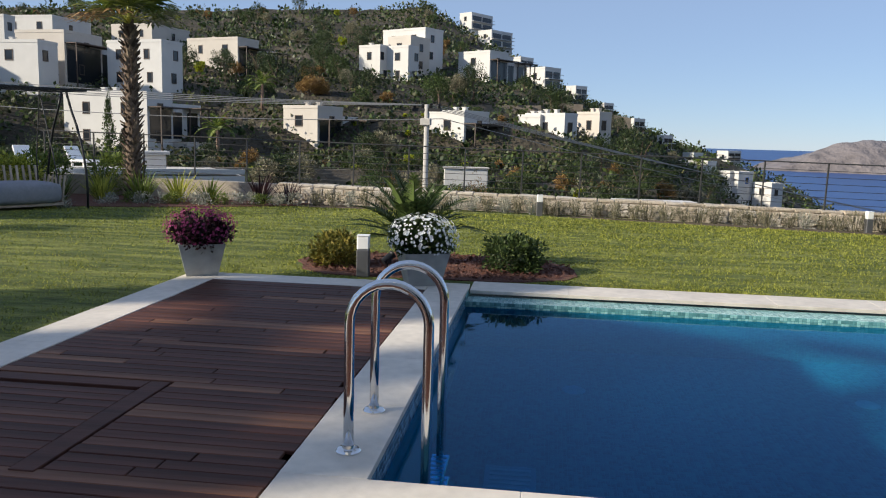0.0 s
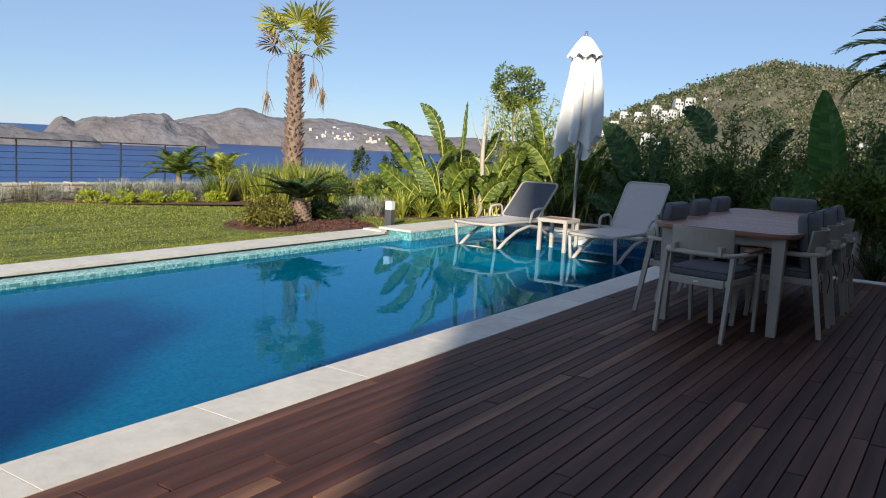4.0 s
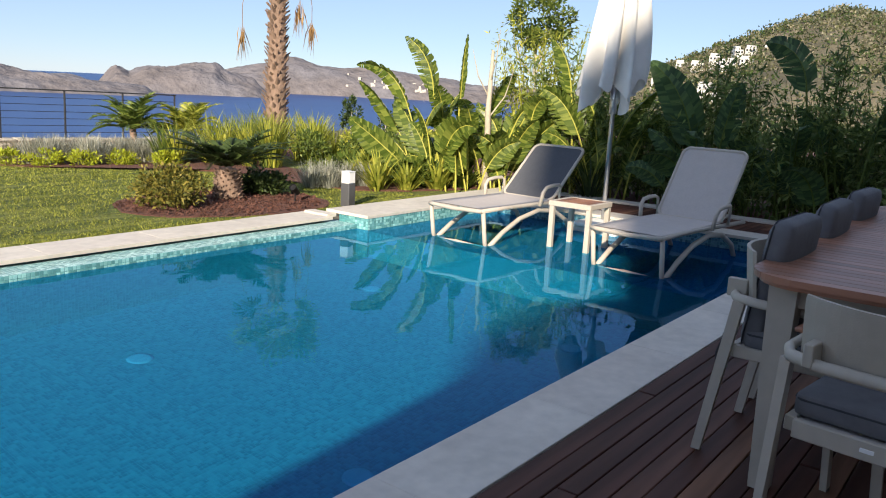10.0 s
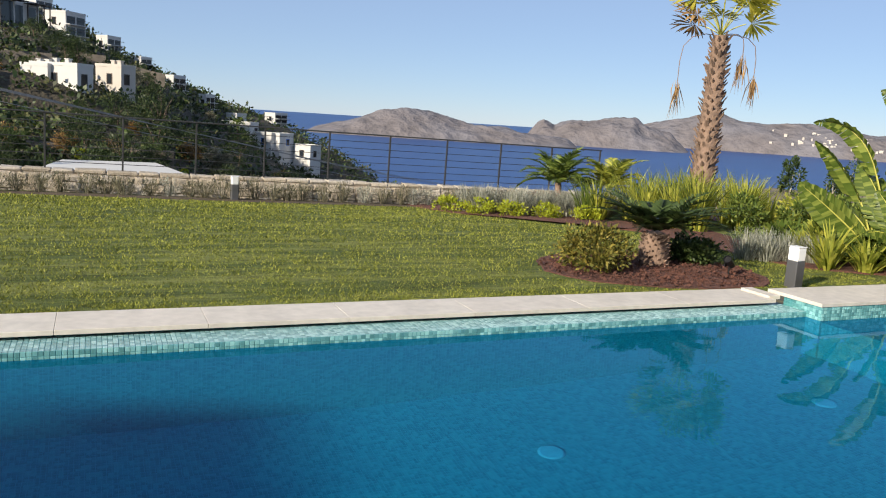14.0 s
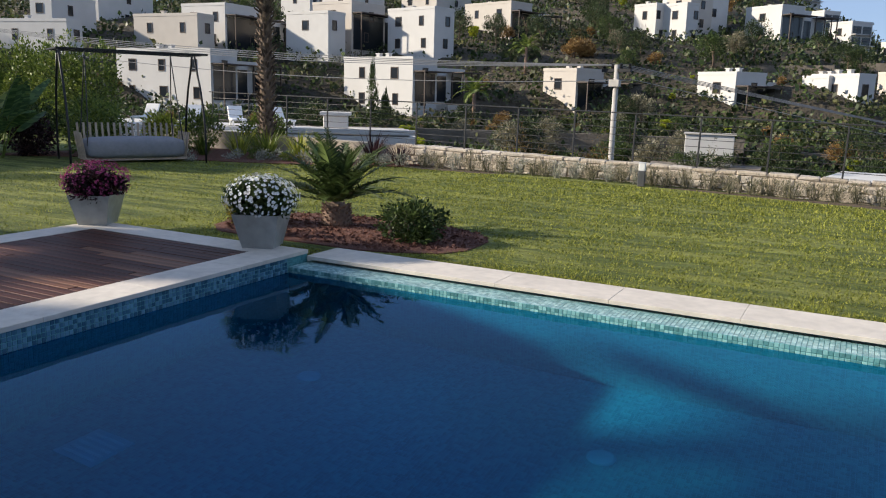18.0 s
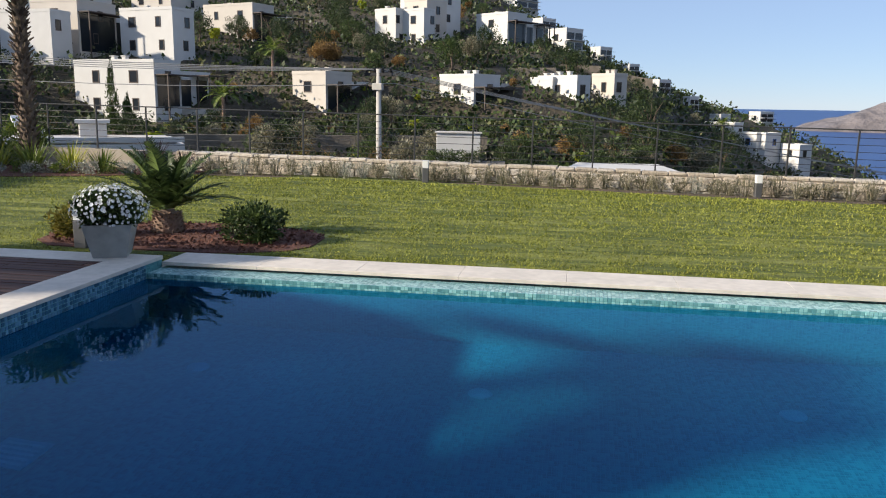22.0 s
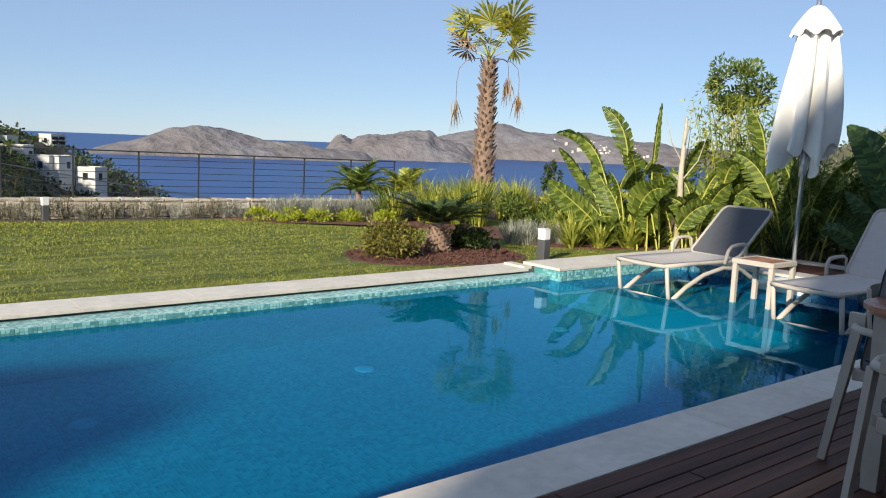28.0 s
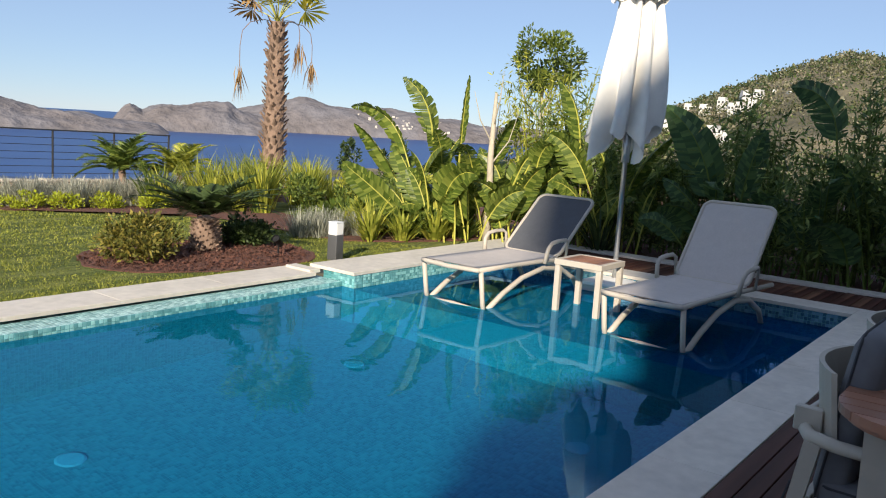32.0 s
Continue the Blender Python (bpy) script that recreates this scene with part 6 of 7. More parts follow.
def tree(at, label, seed, h, crown, n, leaf, size, stem_r=0.05, limbs=6, name="tree", group="", low=0.55, bark="stem", clumps=22, spread=0.3):
    c = thing(name, label, "tree", group, at=at)
    rs = np.random.RandomState(seed)
    top = np.array([rs.normal() * 0.05 * h, rs.normal() * 0.05 * h, h * low])
    trunk = Geo().tube([(0, 0, -0.1), tuple(top * 0.5 + rs.normal(size=3) * 0.02 * h), tuple(top)], [stem_r, stem_r * 0.8, stem_r * 0.6], 8).make("trunk", M[bark], c, smooth=True)
    for i in range(limbs):
        a = 2.4 * i
        e = top + np.array([math.cos(a) * crown[0] * 0.6, math.sin(a) * crown[1] * 0.6, crown[2] * rs.uniform(0.2, 1.2)])
        s = top * rs.uniform(0.7, 1.0)
        Geo().tube([tuple(s), tuple(s * 0.4 + e * 0.6 + rs.normal(size=3) * 0.03 * h), tuple(e)], [stem_r * 0.5, stem_r * 0.3, stem_r * 0.1], 5).make("limb", M[bark], trunk)
    P = cloud(seed + 1, n, crown, size, clumps, spread, (top[0], top[1], h - crown[2]), 0.85, 0.45)
    quads("crown", P, leaf, c)
    return c


tree(pose(15.55, 5.15, -0.3), "slender young tree with a small green crown", 41, 3.2, (0.62, 0.62, 0.48), 3400, M["leaf_mid"], 0.07, 0.035, 6, low=0.72)
for x, y, h, sd in ((15.5, 9.2, 1.4, 42), (16.47, 9.2, 1.15, 43), (17.2, 9.3, 1.3, 44)):
    tree(on_bed(x, y), "small upright evergreen sapling", sd, h, (0.20, 0.20, h * 0.36), 900, M["leaf_dark"], 0.06, 0.012, 4, name="sapling", group="saplings along the bed", low=0.6)


def bamboo(at, seed, h, n, leaf, label, spreadr=0.3, leaves=1500, size=0.09):
    c = thing("bamboo", label, "bamboo", "bamboo clumps of the hedge", at=at)
    rs = np.random.RandomState(seed)
    P = []
    for i in range(n):
        a = rs.uniform(0, 6.28)
        b = np.array([math.cos(a), math.sin(a), 0]) * spreadr * rs.uniform(0, 1)
        hh = h * rs.uniform(0.6, 1.0)
        e = b * 2.4 + np.array([0, 0, hh])
        g = Geo().tube([tuple(b), tuple(b * 1.4 + np.array([0, 0, hh * 0.5])), tuple(e)], [0.011, 0.009, 0.003], 5)
        g.make("cane", M["leaf_lime"] if leaf is M["leaf_lime"] else M["leaf_mid"], c)
        k = leaves // n
        u = rs.uniform(0.12, 1, k)[:, None]
        p = b * (1 + 1.4 * u) + np.array([0, 0, hh]) * u + rs.normal(size=(k, 3)) * np.array([0.09, 0.09, 0.04])
        P.append(leaf_quads(rs, p, rs.normal(size=(k, 3)) + np.array([0, 0, -0.15]), size, 0.22))
    tagged(quads("leaf", np.concatenate(P), leaf, c), "narrow bamboo leaves", kind="stuff")
    return c


bamboo(pose(14.35, 4.3, -0.1), 51, 2.45, 18, M["leaf_lime"], "yellow-green bamboo clump in the sun", 0.32, 3400)
bamboo(pose(15.1, 4.75, -0.2), 52, 2.8, 9, M["leaf_lime"], "tall thin bamboo with sparse leaves", 0.35, 900)
rng = random.Random(8)
for i in range(15):
    bamboo(pose(14.3 + rng.uniform(-0.1, 0.45), 4.1 - i * 0.41, -0.1), 60 + i, rng.uniform(1.5, 2.3), 11, M["leaf_hedge"], "dark leafy bamboo of the shaded hedge", 0.28, 1500, 0.12)
for i in range(8):
    y = -2.3 - i * 0.5
    bamboo(spot(14.6 + rng.uniform(-0.3, 0.6), y, -0.1), 80 + i, rng.uniform(1.3, 2.0), 8, M["leaf_hedge"], "dark leafy bamboo of the shaded hedge", 0.3, 1300, 0.11)
for x, y, r, h, sd in ((16.9, 3.6, 0.8, 1.15, 1), (16.9, 1.8, 0.8, 1.05, 2), (16.8, 0.2, 0.8, 1.1, 3), (14.2, -0.95, 0.5, 0.9, 5)):
    shrub("hedge_shrub", "dense dark green shrub of the hedge", "shrub", cloud(90 + sd, 3000, (r * K, r * K, h * 0.5), 0.10, 40, 0.35, (0, 0, h * 0.5), 0.8, 0.35), M["leaf_hedge"], spot(x, y, -0.1), "shrubs of the hedge")
tree(spot(13.4, -1.95, -0.1), "round leafy green shrub on a short trunk", 95, 1.30, (0.52, 0.52, 0.38), 4200, M["leaf_mid"], 0.085, 0.05, 5, name="standard_shrub", low=0.45, clumps=40)

# strap-leaved plants: flax, clivia, phormium
for i, (x, y, L, m, w) in enumerate(((11.9, -2.75, 0.75, "leaf_dark", 0.03), (12.2, -3.3, 0.8, "leaf_dark", 0.03), (12.3, -2.3, 0.6, "leaf_dark", 0.028), (15.1, 3.4, 0.8, "leaf_dark", 0.03), (15.05, 4.0, 0.85, "leaf_mid", 0.03),
                                     (13.1, 5.75, 0.62, "leaf_lime", 0.035), (13.5, 5.55, 0.5, "leaf_lime", 0.04), (14.05, 5.4, 0.55, "leaf_lime", 0.045), (14.6, 5.3, 0.5, "leaf_mid", 0.05), (13.5, 6.3, 0.5, "leaf_lime", 0.04), (14.2, 6.3, 0.7, "leaf_mid", 0.05))):
    shrub("strap_leaf_plant", "clump of arching strap leaves", "plant", blades(120 + i, 60, L, w, 1.0, 0.08, 0.75), M[m], spot(x, y, -0.1), "strap-leaved plants in the beds")
rng = random.Random(3)
for i in range(26):
    x = rng.uniform(12.3, 15.6)
    y = 8.6 + (x - 12.3) * 0.15 + rng.uniform(0, 2.4)
    shrub("flax_plant", "clump of upright yellow-green sword leaves", "plant", blades(150 + i, 70, rng.uniform(0.75, 1.05), 0.028, 0.75, 0.12, 0.55), M["leaf_lime"] if rng.random() < 0.8 else M["leaf_mid"], on_bed(x, y), "sword-leaved plants in the sunny bed")
for i in range(9):
    x, y = rng.uniform(13.0, 16), rng.uniform(6.8, 8.3)
    shrub("leafy_shrub", "low sunlit leafy shrub", "shrub", cloud(180 + i, 1300, (0.34, 0.34, 0.36), 0.07, 24, 0.35, (0, 0, 0.34), 0.8, 0.4), M["leaf_lime"] if i % 2 else M["leaf_mid"], on_bed(x, y), "low shrubs in the sunny bed")
for i, (x, y) in enumerate(((10.75, 11.5), (11.15, 11.1), (11.75, 10.9), (12.3, 10.5), (10.4, 12.0))):
    shrub("euphorbia", "bright yellow-green low plant at the bed edge", "plant", cloud(200 + i, 900, (0.28, 0.28, 0.16), 0.05, 26, 0.35, (0, 0, 0.13), 0.85, 0.4, 0.8), M["leaf_yellow"], on_bed(x, y), "yellow plants at the bed edge")
for i in range(20):
    x, y = 10.8 + i * 0.14, 12.0 - i * 0.05 + rng.uniform(-0.45, 0.4)
    shrub("lavender", "silvery grey bushy lavender", "shrub", blades(220 + i, 240, 0.52, 0.012, 0.35, 0.16, 0.7, 3), M["leaf_silver"], on_bed(x, y), "silver shrubs in the bed")
for i, (x, y) in enumerate(((11.8, 5.95), (12.05, 5.9), (11.6, 6.1), (12.3, 5.75), (11.95, 6.2))):
    shrub("lavender", "silvery grey bushy lavender", "shrub", blades(240 + i, 200, 0.36, 0.01, 0.35, 0.14, 0.7, 3), M["leaf_silver"], on_bed(x, y), "silver shrubs in the bed")


def feather_palm(at, label, seed, h, count, length, leaf, r=0.07, leaflet=0.28, tilt=(0.2, 1.4), mat_leaf=None):
    c = thing("feather_palm", label, "palm", "feather palms in the beds", at=at)
    rs = np.random.RandomState(seed)
    Geo().tube([(0, 0, -0.1), (0.02, 0, h * 0.5), (0, 0.02, h)], [r * 1.2, r, r * 0.9], 10).make("trunk", M["bark"], c, smooth=True)
    for i in range(count):
        rib, q = frond(rs, i * 2.4, tilt[0] + (tilt[1] - tilt[0]) * i / count, length * rs.uniform(0.85, 1.1), leaflet, 28, rs.uniform(0.9, 1.5), 0.016, 0.3)
        g = Geo()
        ribs_tube(g, [p + np.array([0, 0, h]) for p in rib], 0.01, 0.003)
        st = g.make("midrib", M["leaf_mid"], c)
        quads("frond", q + np.array([0, 0, h]), leaf, st, smooth=False)
    return c


feather_palm(on_bed(13.0, 12.6), "small feather palm before the sea", 251, 0.62, 24, 0.85, M["leaf_mid"])
feather_palm(on_bed(14.15, 12.5), "small feather palm before the sea", 252, 0.55, 24, 0.85, M["leaf_lime"])
feather_palm(pose(15.5, -2.2, -0.1), "tall feather palm with drooping grey-green fronds", 253, 2.95, 22, 1.5, M["leaf_mid"], 0.10, 0.42, (0.3, 1.7))
feather_palm(pose(15.9, -3.0, -0.1), "tall feather palm with drooping grey-green fronds", 254, 3.05, 22, 1.6, M["leaf_grey"], 0.11, 0.45, (0.3, 1.8))

# grey shrubs along the foot of the wall: a few built, then repeated
kinds = []
for k in range(5):
    h = (0.34, 0.42, 0.38, 0.46, 0.40)[k]
    A_ = blades(300 + k, 46, h, 0.008, 0.35, 0.10, 0.6, 3)
    B_ = cloud(310 + k, 520, (0.19, 0.19, h * 0.5), 0.032, 22, 0.32, (0, 0, h * 0.48), 0.85, 0.35, 0.8)
    kinds.append(shrub("wall_shrub", ("grey-green wispy shrub at the foot of the wall" if k % 2 else "dry beige wispy shrub at the foot of the wall"), "shrub", np.concatenate([A_, B_]), M["leaf_grey"] if k % 2 else M["leaf_silver"] if k == 2 else M["leaf_grey"], on_lawn(-4.6 + k * 0.4, wall_y(-4.6 + k * 0.4) - 0.42), "shrubs along the wall"))
x = -2.6
while x < 13.2:
    copy_thing(kinds[rng.randrange(5)], on_lawn(x, wall_y(x) - rng.uniform(0.25, 0.5), rng.uniform(0, 360)))
    x += rng.uniform(0.26, 0.46)

# the bed on the far side of the lawn
for i, (x, y, L, m, w, n) in enumerate(((-9.2, 13.2, 0.75, "leaf_lime", 0.03, 80), (-8.2, 13.0, 0.8, "leaf_mid", 0.03, 80), (-7.5, 13.3, 0.75, "leaf_lime", 0.03, 80), (-6.9, 13.5, 0.6, "leaf_mid", 0.03, 60), (-5.9, 13.9, 0.75, "leaf_purple", 0.035, 60), (-5.3, 14.1, 0.6, "leaf_purple", 0.03, 50), (-9.8, 12.6, 0.7, "leaf_mid", 0.03, 60))):
    shrub("sword_plant", "clump of sword-shaped leaves by the wall", "plant", blades(340 + i, n, L, w, 0.7, 0.12, 0.7), M[m], spot(x, y, -0.22), "sword plants in the far bed")
for i in range(18):
    x = -10.0 + i * 0.29
    shrub("low_silver_plant", "low silvery ground-cover plant", "plant", cloud(360 + i, 420, (0.22, 0.2, 0.14), 0.045, 14, 0.4, (0, 0, 0.12), 0.8, 0.4, 0.6), M["leaf_silver"] if i % 3 else M["leaf_mid"], spot(x, 11.75 + (x + 10) * 0.38 + rng.uniform(-0.1, 0.25) - (1.0 if x < -8.8 else 0), -0.2), "ground cover in the far bed")
for i, (x, y, r, h, m) in enumerate(((-11.2, 10.9, 0.75, 1.35, "leaf_mid"), (-12.2, 11.6, 0.8, 1.3, "leaf_mid"), (-10.3, 11.9, 0.5, 1.0, "leaf_lime"), (-13.2, 10.6, 0.8, 1.2, "leaf_dark"), (-11.8, 9.7, 0.5, 0.9, "leaf_purple"), (-14.5, 8.6, 0.9, 1.2, "leaf_dark"), (-13.0, 8.5, 0.6, 0.8, "leaf_dark"), (-10.8, 13.6, 0.7, 1.1, "leaf_mid"), (-9.6, 14.6, 0.6, 1.0, "leaf_mid"))):
    shrub("garden_shrub", "large leafy garden shrub behind the swing", "shrub", cloud(380 + i, 2600, (r, r, h * 0.5), 0.085, 36, 0.36, (0, 0, h * 0.5), 0.82, 0.4), M[m], spot(x, y, -0.2), "large shrubs behind the swing")
for i in range(12):
    x = -30.8 + i * 1.0
    shrub("tall_hedge", "tall clipped green hedge behind the garden", "hedge", cloud(400 + i, 3600, (0.95, 0.8, 1.75), 0.13, 60, 0.33, (0, 0, 1.3), 0.85, 0.4), M["leaf_mid"], spot(x, 17.5 + rng.uniform(-0.3, 0.3), -0.35 + (0.1 if i % 3 else 0)), "hedge behind the garden")

# weeds and shrubs just past the wall
for i in range(26):
    x = rng.uniform(-4.0, 9.5)
    m = ("leaf_rust", "leaf_grey", "leaf_rust", "leaf_lime")[i % 4] if x < 2.5 else ("leaf_grey", "leaf_dark")[i % 2]
    h = rng.uniform(1.3, 2.0) if x < 2.5 else rng.uniform(0.9, 1.35)
    P = np.concatenate([cloud(430 + i, 700, (0.42, 0.42, h * 0.5), 0.055, 26, 0.3, (0, 0, h * 0.5), 0.9, 0.35, 0.6), blades(460 + i, 30, h * 0.9, 0.012, 0.3, 0.2, 0.4, 3)])
    shrub("wild_shrub", "wild dry shrub behind the wall", "shrub", P, M[m], spot(x, wall_y(x) + rng.uniform(0.9, 1.8), -1.2 if x < 2.5 else -1.5), "wild shrubs past the wall")

# low leafy plants that fill the front of the sunny bed
rng = random.Random(71)
for i in range(16):
    x, y = 12.6 + 1.6 * rng.random(), 4.95 + 1.5 * rng.random()
    shrub("leafy_plant", "low leafy plant at the foot of the banana plants", "plant", cloud(600 + i, 420, (0.26, 0.26, 0.22), 0.12, 16, 0.4, (0, 0, 0.2), 0.8, 0.42, 0.6), M["leaf_lime"] if i % 3 == 0 else M["leaf_mid"], on_bed(x, y), "low plants in the sunny bed")

# ---------- the hillside village ----------
M["cream"] = mat("cream_render", (0.52, 0.475, 0.42), 0.85, var=0.07, scale=0.8, bump=0.1, bump_scale=12)
M["white_far"] = mat("white_wall", (0.57, 0.555, 0.53), 0.85, var=0.06, scale=0.8, bump=0.1, bump_scale=12)
M["roof_pale"] = mat("pale_flat_roof", (0.52, 0.49, 0.45), 0.9, var=0.12, scale=1.0)
M["pane"] = mat("dark_window_pane", (0.02, 0.024, 0.03), 0.15, var=0.1, scale=1, bump=0)
M["shutter"] = mat("brown_frame", (0.07, 0.05, 0.04), 0.6, var=0.15)
M["blue_shutter"] = mat("blue_shutter", (0.03, 0.13, 0.45), 0.5, var=0.1)
M["terrace_stone"] = mat("terrace_wall_stone", (0.20, 0.17, 0.135), 0.95, var=0.4, scale=1.2, bump=0.8, bump_scale=5, second=(0.14, 0.12, 0.10), depth=0.1)
M["asphalt"] = mat("road_concrete", (0.27, 0.25, 0.235), 0.95, var=0.12, scale=0.6)
M["wire"] = mat("pale_cable", (0.30, 0.29, 0.28), 0.6, var=0.05, bump=0)


def window(parent, x, y, z, w, h, face, frame="shutter"):
    """A recessed window with frame and pane on the front (-y) or a side (+-x) of a house."""
    if face == "front":
        m = Matrix.Translation((x, y, z))
    else:
        m = Matrix.Translation((x, y, z)) @ Matrix.Rotation(radians(90 if face == "right" else -90), 4, 'Z')
    g = Geo()
    t = 0.09
    for a, b in (((-w / 2, -0.05, 0), (-w / 2 + t, 0.1, h)), ((w / 2 - t, -0.05, 0), (w / 2, 0.1, h)), ((-w / 2 + t, -0.05, 0), (w / 2 - t, 0.1, t)), ((-w / 2 + t, -0.05, h - t), (w / 2 - t, 0.1, h))):
        g.box(a, b, m)
    f = g.make("window", M[frame], parent)
    Geo().box((-w / 2 + t, -0.012, t), (w / 2 - t, 0.05, h - t), m).make("pane", M["pane"], f)


def village_house(at, label, w, d, h, seed, wall="white_far", storeys=1, annex=0.0, chimneys=1, frame="shutter", balcony=False):
    """A flat-roofed house whose near corner stands at the given place."""
    c = thing("village_house", label, "house", "houses on the hillside", at=at @ Matrix.Translation((-w / 2, d / 2, 0)))
    rs = random.Random(seed)
    g = Geo().box((-w / 2, -d / 2, -7.0), (w / 2, d / 2, h))
    g.make("wall", M[wall], c)
    g = Geo()
    for a, b in (((-w / 2 - 0.04, -d / 2 - 0.04, h), (w / 2 + 0.04, -d / 2 + 0.22, h + 0.35)), ((-w / 2 - 0.04, d / 2 - 0.22, h), (w / 2 + 0.04, d / 2 + 0.04, h + 0.35)),
                 ((-w / 2 - 0.04, -d / 2 + 0.22, h), (-w / 2 + 0.22, d / 2 - 0.22, h + 0.35)), ((w / 2 - 0.22, -d / 2 + 0.22, h), (w / 2 + 0.04, d / 2 - 0.22, h + 0.35))):
        g.box(a, b)
    g.make("parapet", M[wall], c)
    Geo().box((-w / 2 + 0.22, -d / 2 + 0.22, h), (w / 2 - 0.22, d / 2 - 0.22, h + 0.06)).make("roof", M["roof_pale"], c)
    for k in range(chimneys):
        x = -w * 0.2 + k * min(1.6, w * 0.3) + rs.uniform(-0.2, 0.2)
        ch = Geo().cbox((x - 0.26, 0.2, h + 0.06), (x + 0.26, 0.7, h + 0.75), 0.03).make("chimney", M[wall], c)
        Geo().box((x - 0.32, 0.14, h + 0.75), (x + 0.32, 0.76, h + 0.84)).make("chimney_cap", M[wall], ch)
    for s in range(storeys):
        z = h - 2.0 - 2.75 * s
        n = max(1, int(w / 3.6))
        for i in range(n):
            x = -w / 2 + w * (i + 0.5) / n + rs.uniform(-0.3, 0.3)
            ww = rs.choice((0.8, 0.9, 1.1))
            window(c, x, -d / 2, z, ww, 1.25, "front", frame)
        window(c, w / 2, rs.uniform(-0.8, 0.8), z, 0.9, 1.25, "right", frame)
        window(c, -w / 2, rs.uniform(-0.8, 0.8), z, 0.9, 1.2, "left", frame)
    if balcony:
        # open balconies on the shaded side, with slabs and end walls
        for s in range(2):
            z = h * (0.08 + 0.46 * s)
            for u0, u1 in ((0.06, 0.46), (0.54, 0.94)):
                Geo().box((w / 2 + 0.003, -d / 2 + d * u0, z + 0.1), (w / 2 + 0.05, -d / 2 + d * u1, z + h * 0.34)).make("balcony_door", M["pane"], c)
            Geo().box((w / 2 + 0.003, -d / 2, z - 0.12), (w / 2 + 0.9, d / 2, z)).make("balcony", M[wall], c)
            Geo().box((w / 2 + 0.84, -d / 2, z + 0.75), (w / 2 + 0.9, d / 2, z + 0.82)).make("balcony_rail", M["shutter"], c)
    if annex:
        # a dark glazed door under an awning on posts
        za = max(h - 1.1, 1.9)
        Geo().box((w / 2 + 0.003, -d / 2 + 0.35, 0.1), (w / 2 + 0.04, d / 2 - 0.35, za - 0.25)).make("terrace_door", M["pane"], c)
        Geo().box((w / 2 + 0.003, -d / 2 + 0.1, za - 0.12), (w / 2 + 1.6, d / 2 + 1.0, za)).make("awning", M["shutter"], c)
        for y in (-d / 2 + 0.2, d / 2 + 0.8):
            Geo().box((w / 2 + 1.45, y - 0.06, -2.0), (w / 2 + 1.57, y + 0.06, za - 0.122)).make("awning_post", M["shutter"], c)
        # a lower wing behind, with a shaded terrace under a pergola
        hh, y0, y1 = h * 0.86, d / 2, d / 2 + annex
        Geo().box((-w / 2 + 0.3, y0 + 0.01, -4.0), (w / 2 - 0.8, y1, hh)).make("annex", M["white_far"], c)
        x1 = w / 2 + 1.3
        for u0, u1 in ((0.08, 0.42), (0.58, 0.88)):
            Geo().box((w / 2 - 0.8, y0 + annex * u0, 0.1), (w / 2 - 0.74, y0 + annex * u1, hh - 0.9)).make("terrace_door", M["pane"], c)
        for y in (y0 + annex * 0.5, y0 + annex * 0.75, y1 - 0.2):
            Geo().box((x1 - 0.07, y - 0.07, -0.2), (x1 + 0.07, y + 0.07, hh - 0.5)).make("pergola_post", M["shutter"], c)
        Geo().box((w / 2 - 0.73, y0 + annex * 0.45, hh - 0.5), (x1 + 0.2, y1, hh - 0.38)).make("pergola_roof", M["shutter"], c)
        Geo().box((w / 2 - 0.73, y0 + 0.05, -4), (x1 + 0.3, y1, -0.2)).make("terrace", M["cream"], c)
    return c


def facing(x, y, turn=0):
    return math.degrees(math.atan2(-(x - CX), y - CY)) + turn


# near corner in metres, width of the sunlit face, depth of the shaded one, height; v: a veranda beside it, b: balconies
row1 = ((-55.1, 60.3, -0.0, 12.9, 4.1, 4.9, "v"), (-38.6, 72.5, 0.4, 10.3, 4.0, 4.4, "v"), (-24.5, 83.7, -0.6, 4.9, 4.6, 4.8, "v"), (-8.7, 88.9, 0.0, 5.3, 4.7, 4.2, "v"), (2.8, 93.3, 0.5, 6.2, 2.4, 3.8, ""),
        (7.3, 100.3, 0.6, 3.7, 2.4, 4.2, ""), (-0.1, 95.0, 1.2, 3.5, 2.4, 2.9, ""))
row2 = ((-86.1, 65.7, 7.3, 3.2, 8.0, 4.5, ""), (-92.4, 77.7, 8.6, 2.6, 11.8, 6.4, ""), (-68.5, 72.2, 5.9, 10.1, 3.0, 3.9, ""), (-69.2, 77.7, 6.2, 7.2, 9.6, 5.4, "v"), (-56.5, 82.2, 7.0, 7.1, 3.3, 3.8, ""),
        (-56.7, 87.6, 6.7, 6.9, 6.9, 5.9, "v"), (-45.3, 89.2, 6.2, 8.1, 3.9, 5.6, ""), (-74.5, 58.8, 5.1, 9.5, 2.4, 2.9, ""), (-45.6, 113.9, 9.6, 9.7, 5.0, 5.6, "v"))
row3 = ((-81.1, 110.9, 13.1, 6.5, 2.4, 4.7, ""), (-81.9, 124.2, 15.8, 10.3, 9.8, 3.9, ""), (-68.5, 132.3, 16.2, 8.8, 10.5, 3.4, ""), (-21.1, 121.9, 9.4, 7.7, 2.6, 5.8, ""), (-25.7, 122.5, 10.0, 4.3, 2.4, 5.3, ""),
        (-21.5, 126.3, 10.6, 4.8, 5.0, 6.6, ""), (-19.7, 129.8, 11.4, 9.3, 4.8, 7.6, ""), (-8.9, 129.4, 10.3, 6.8, 4.9, 5.1, "v"))
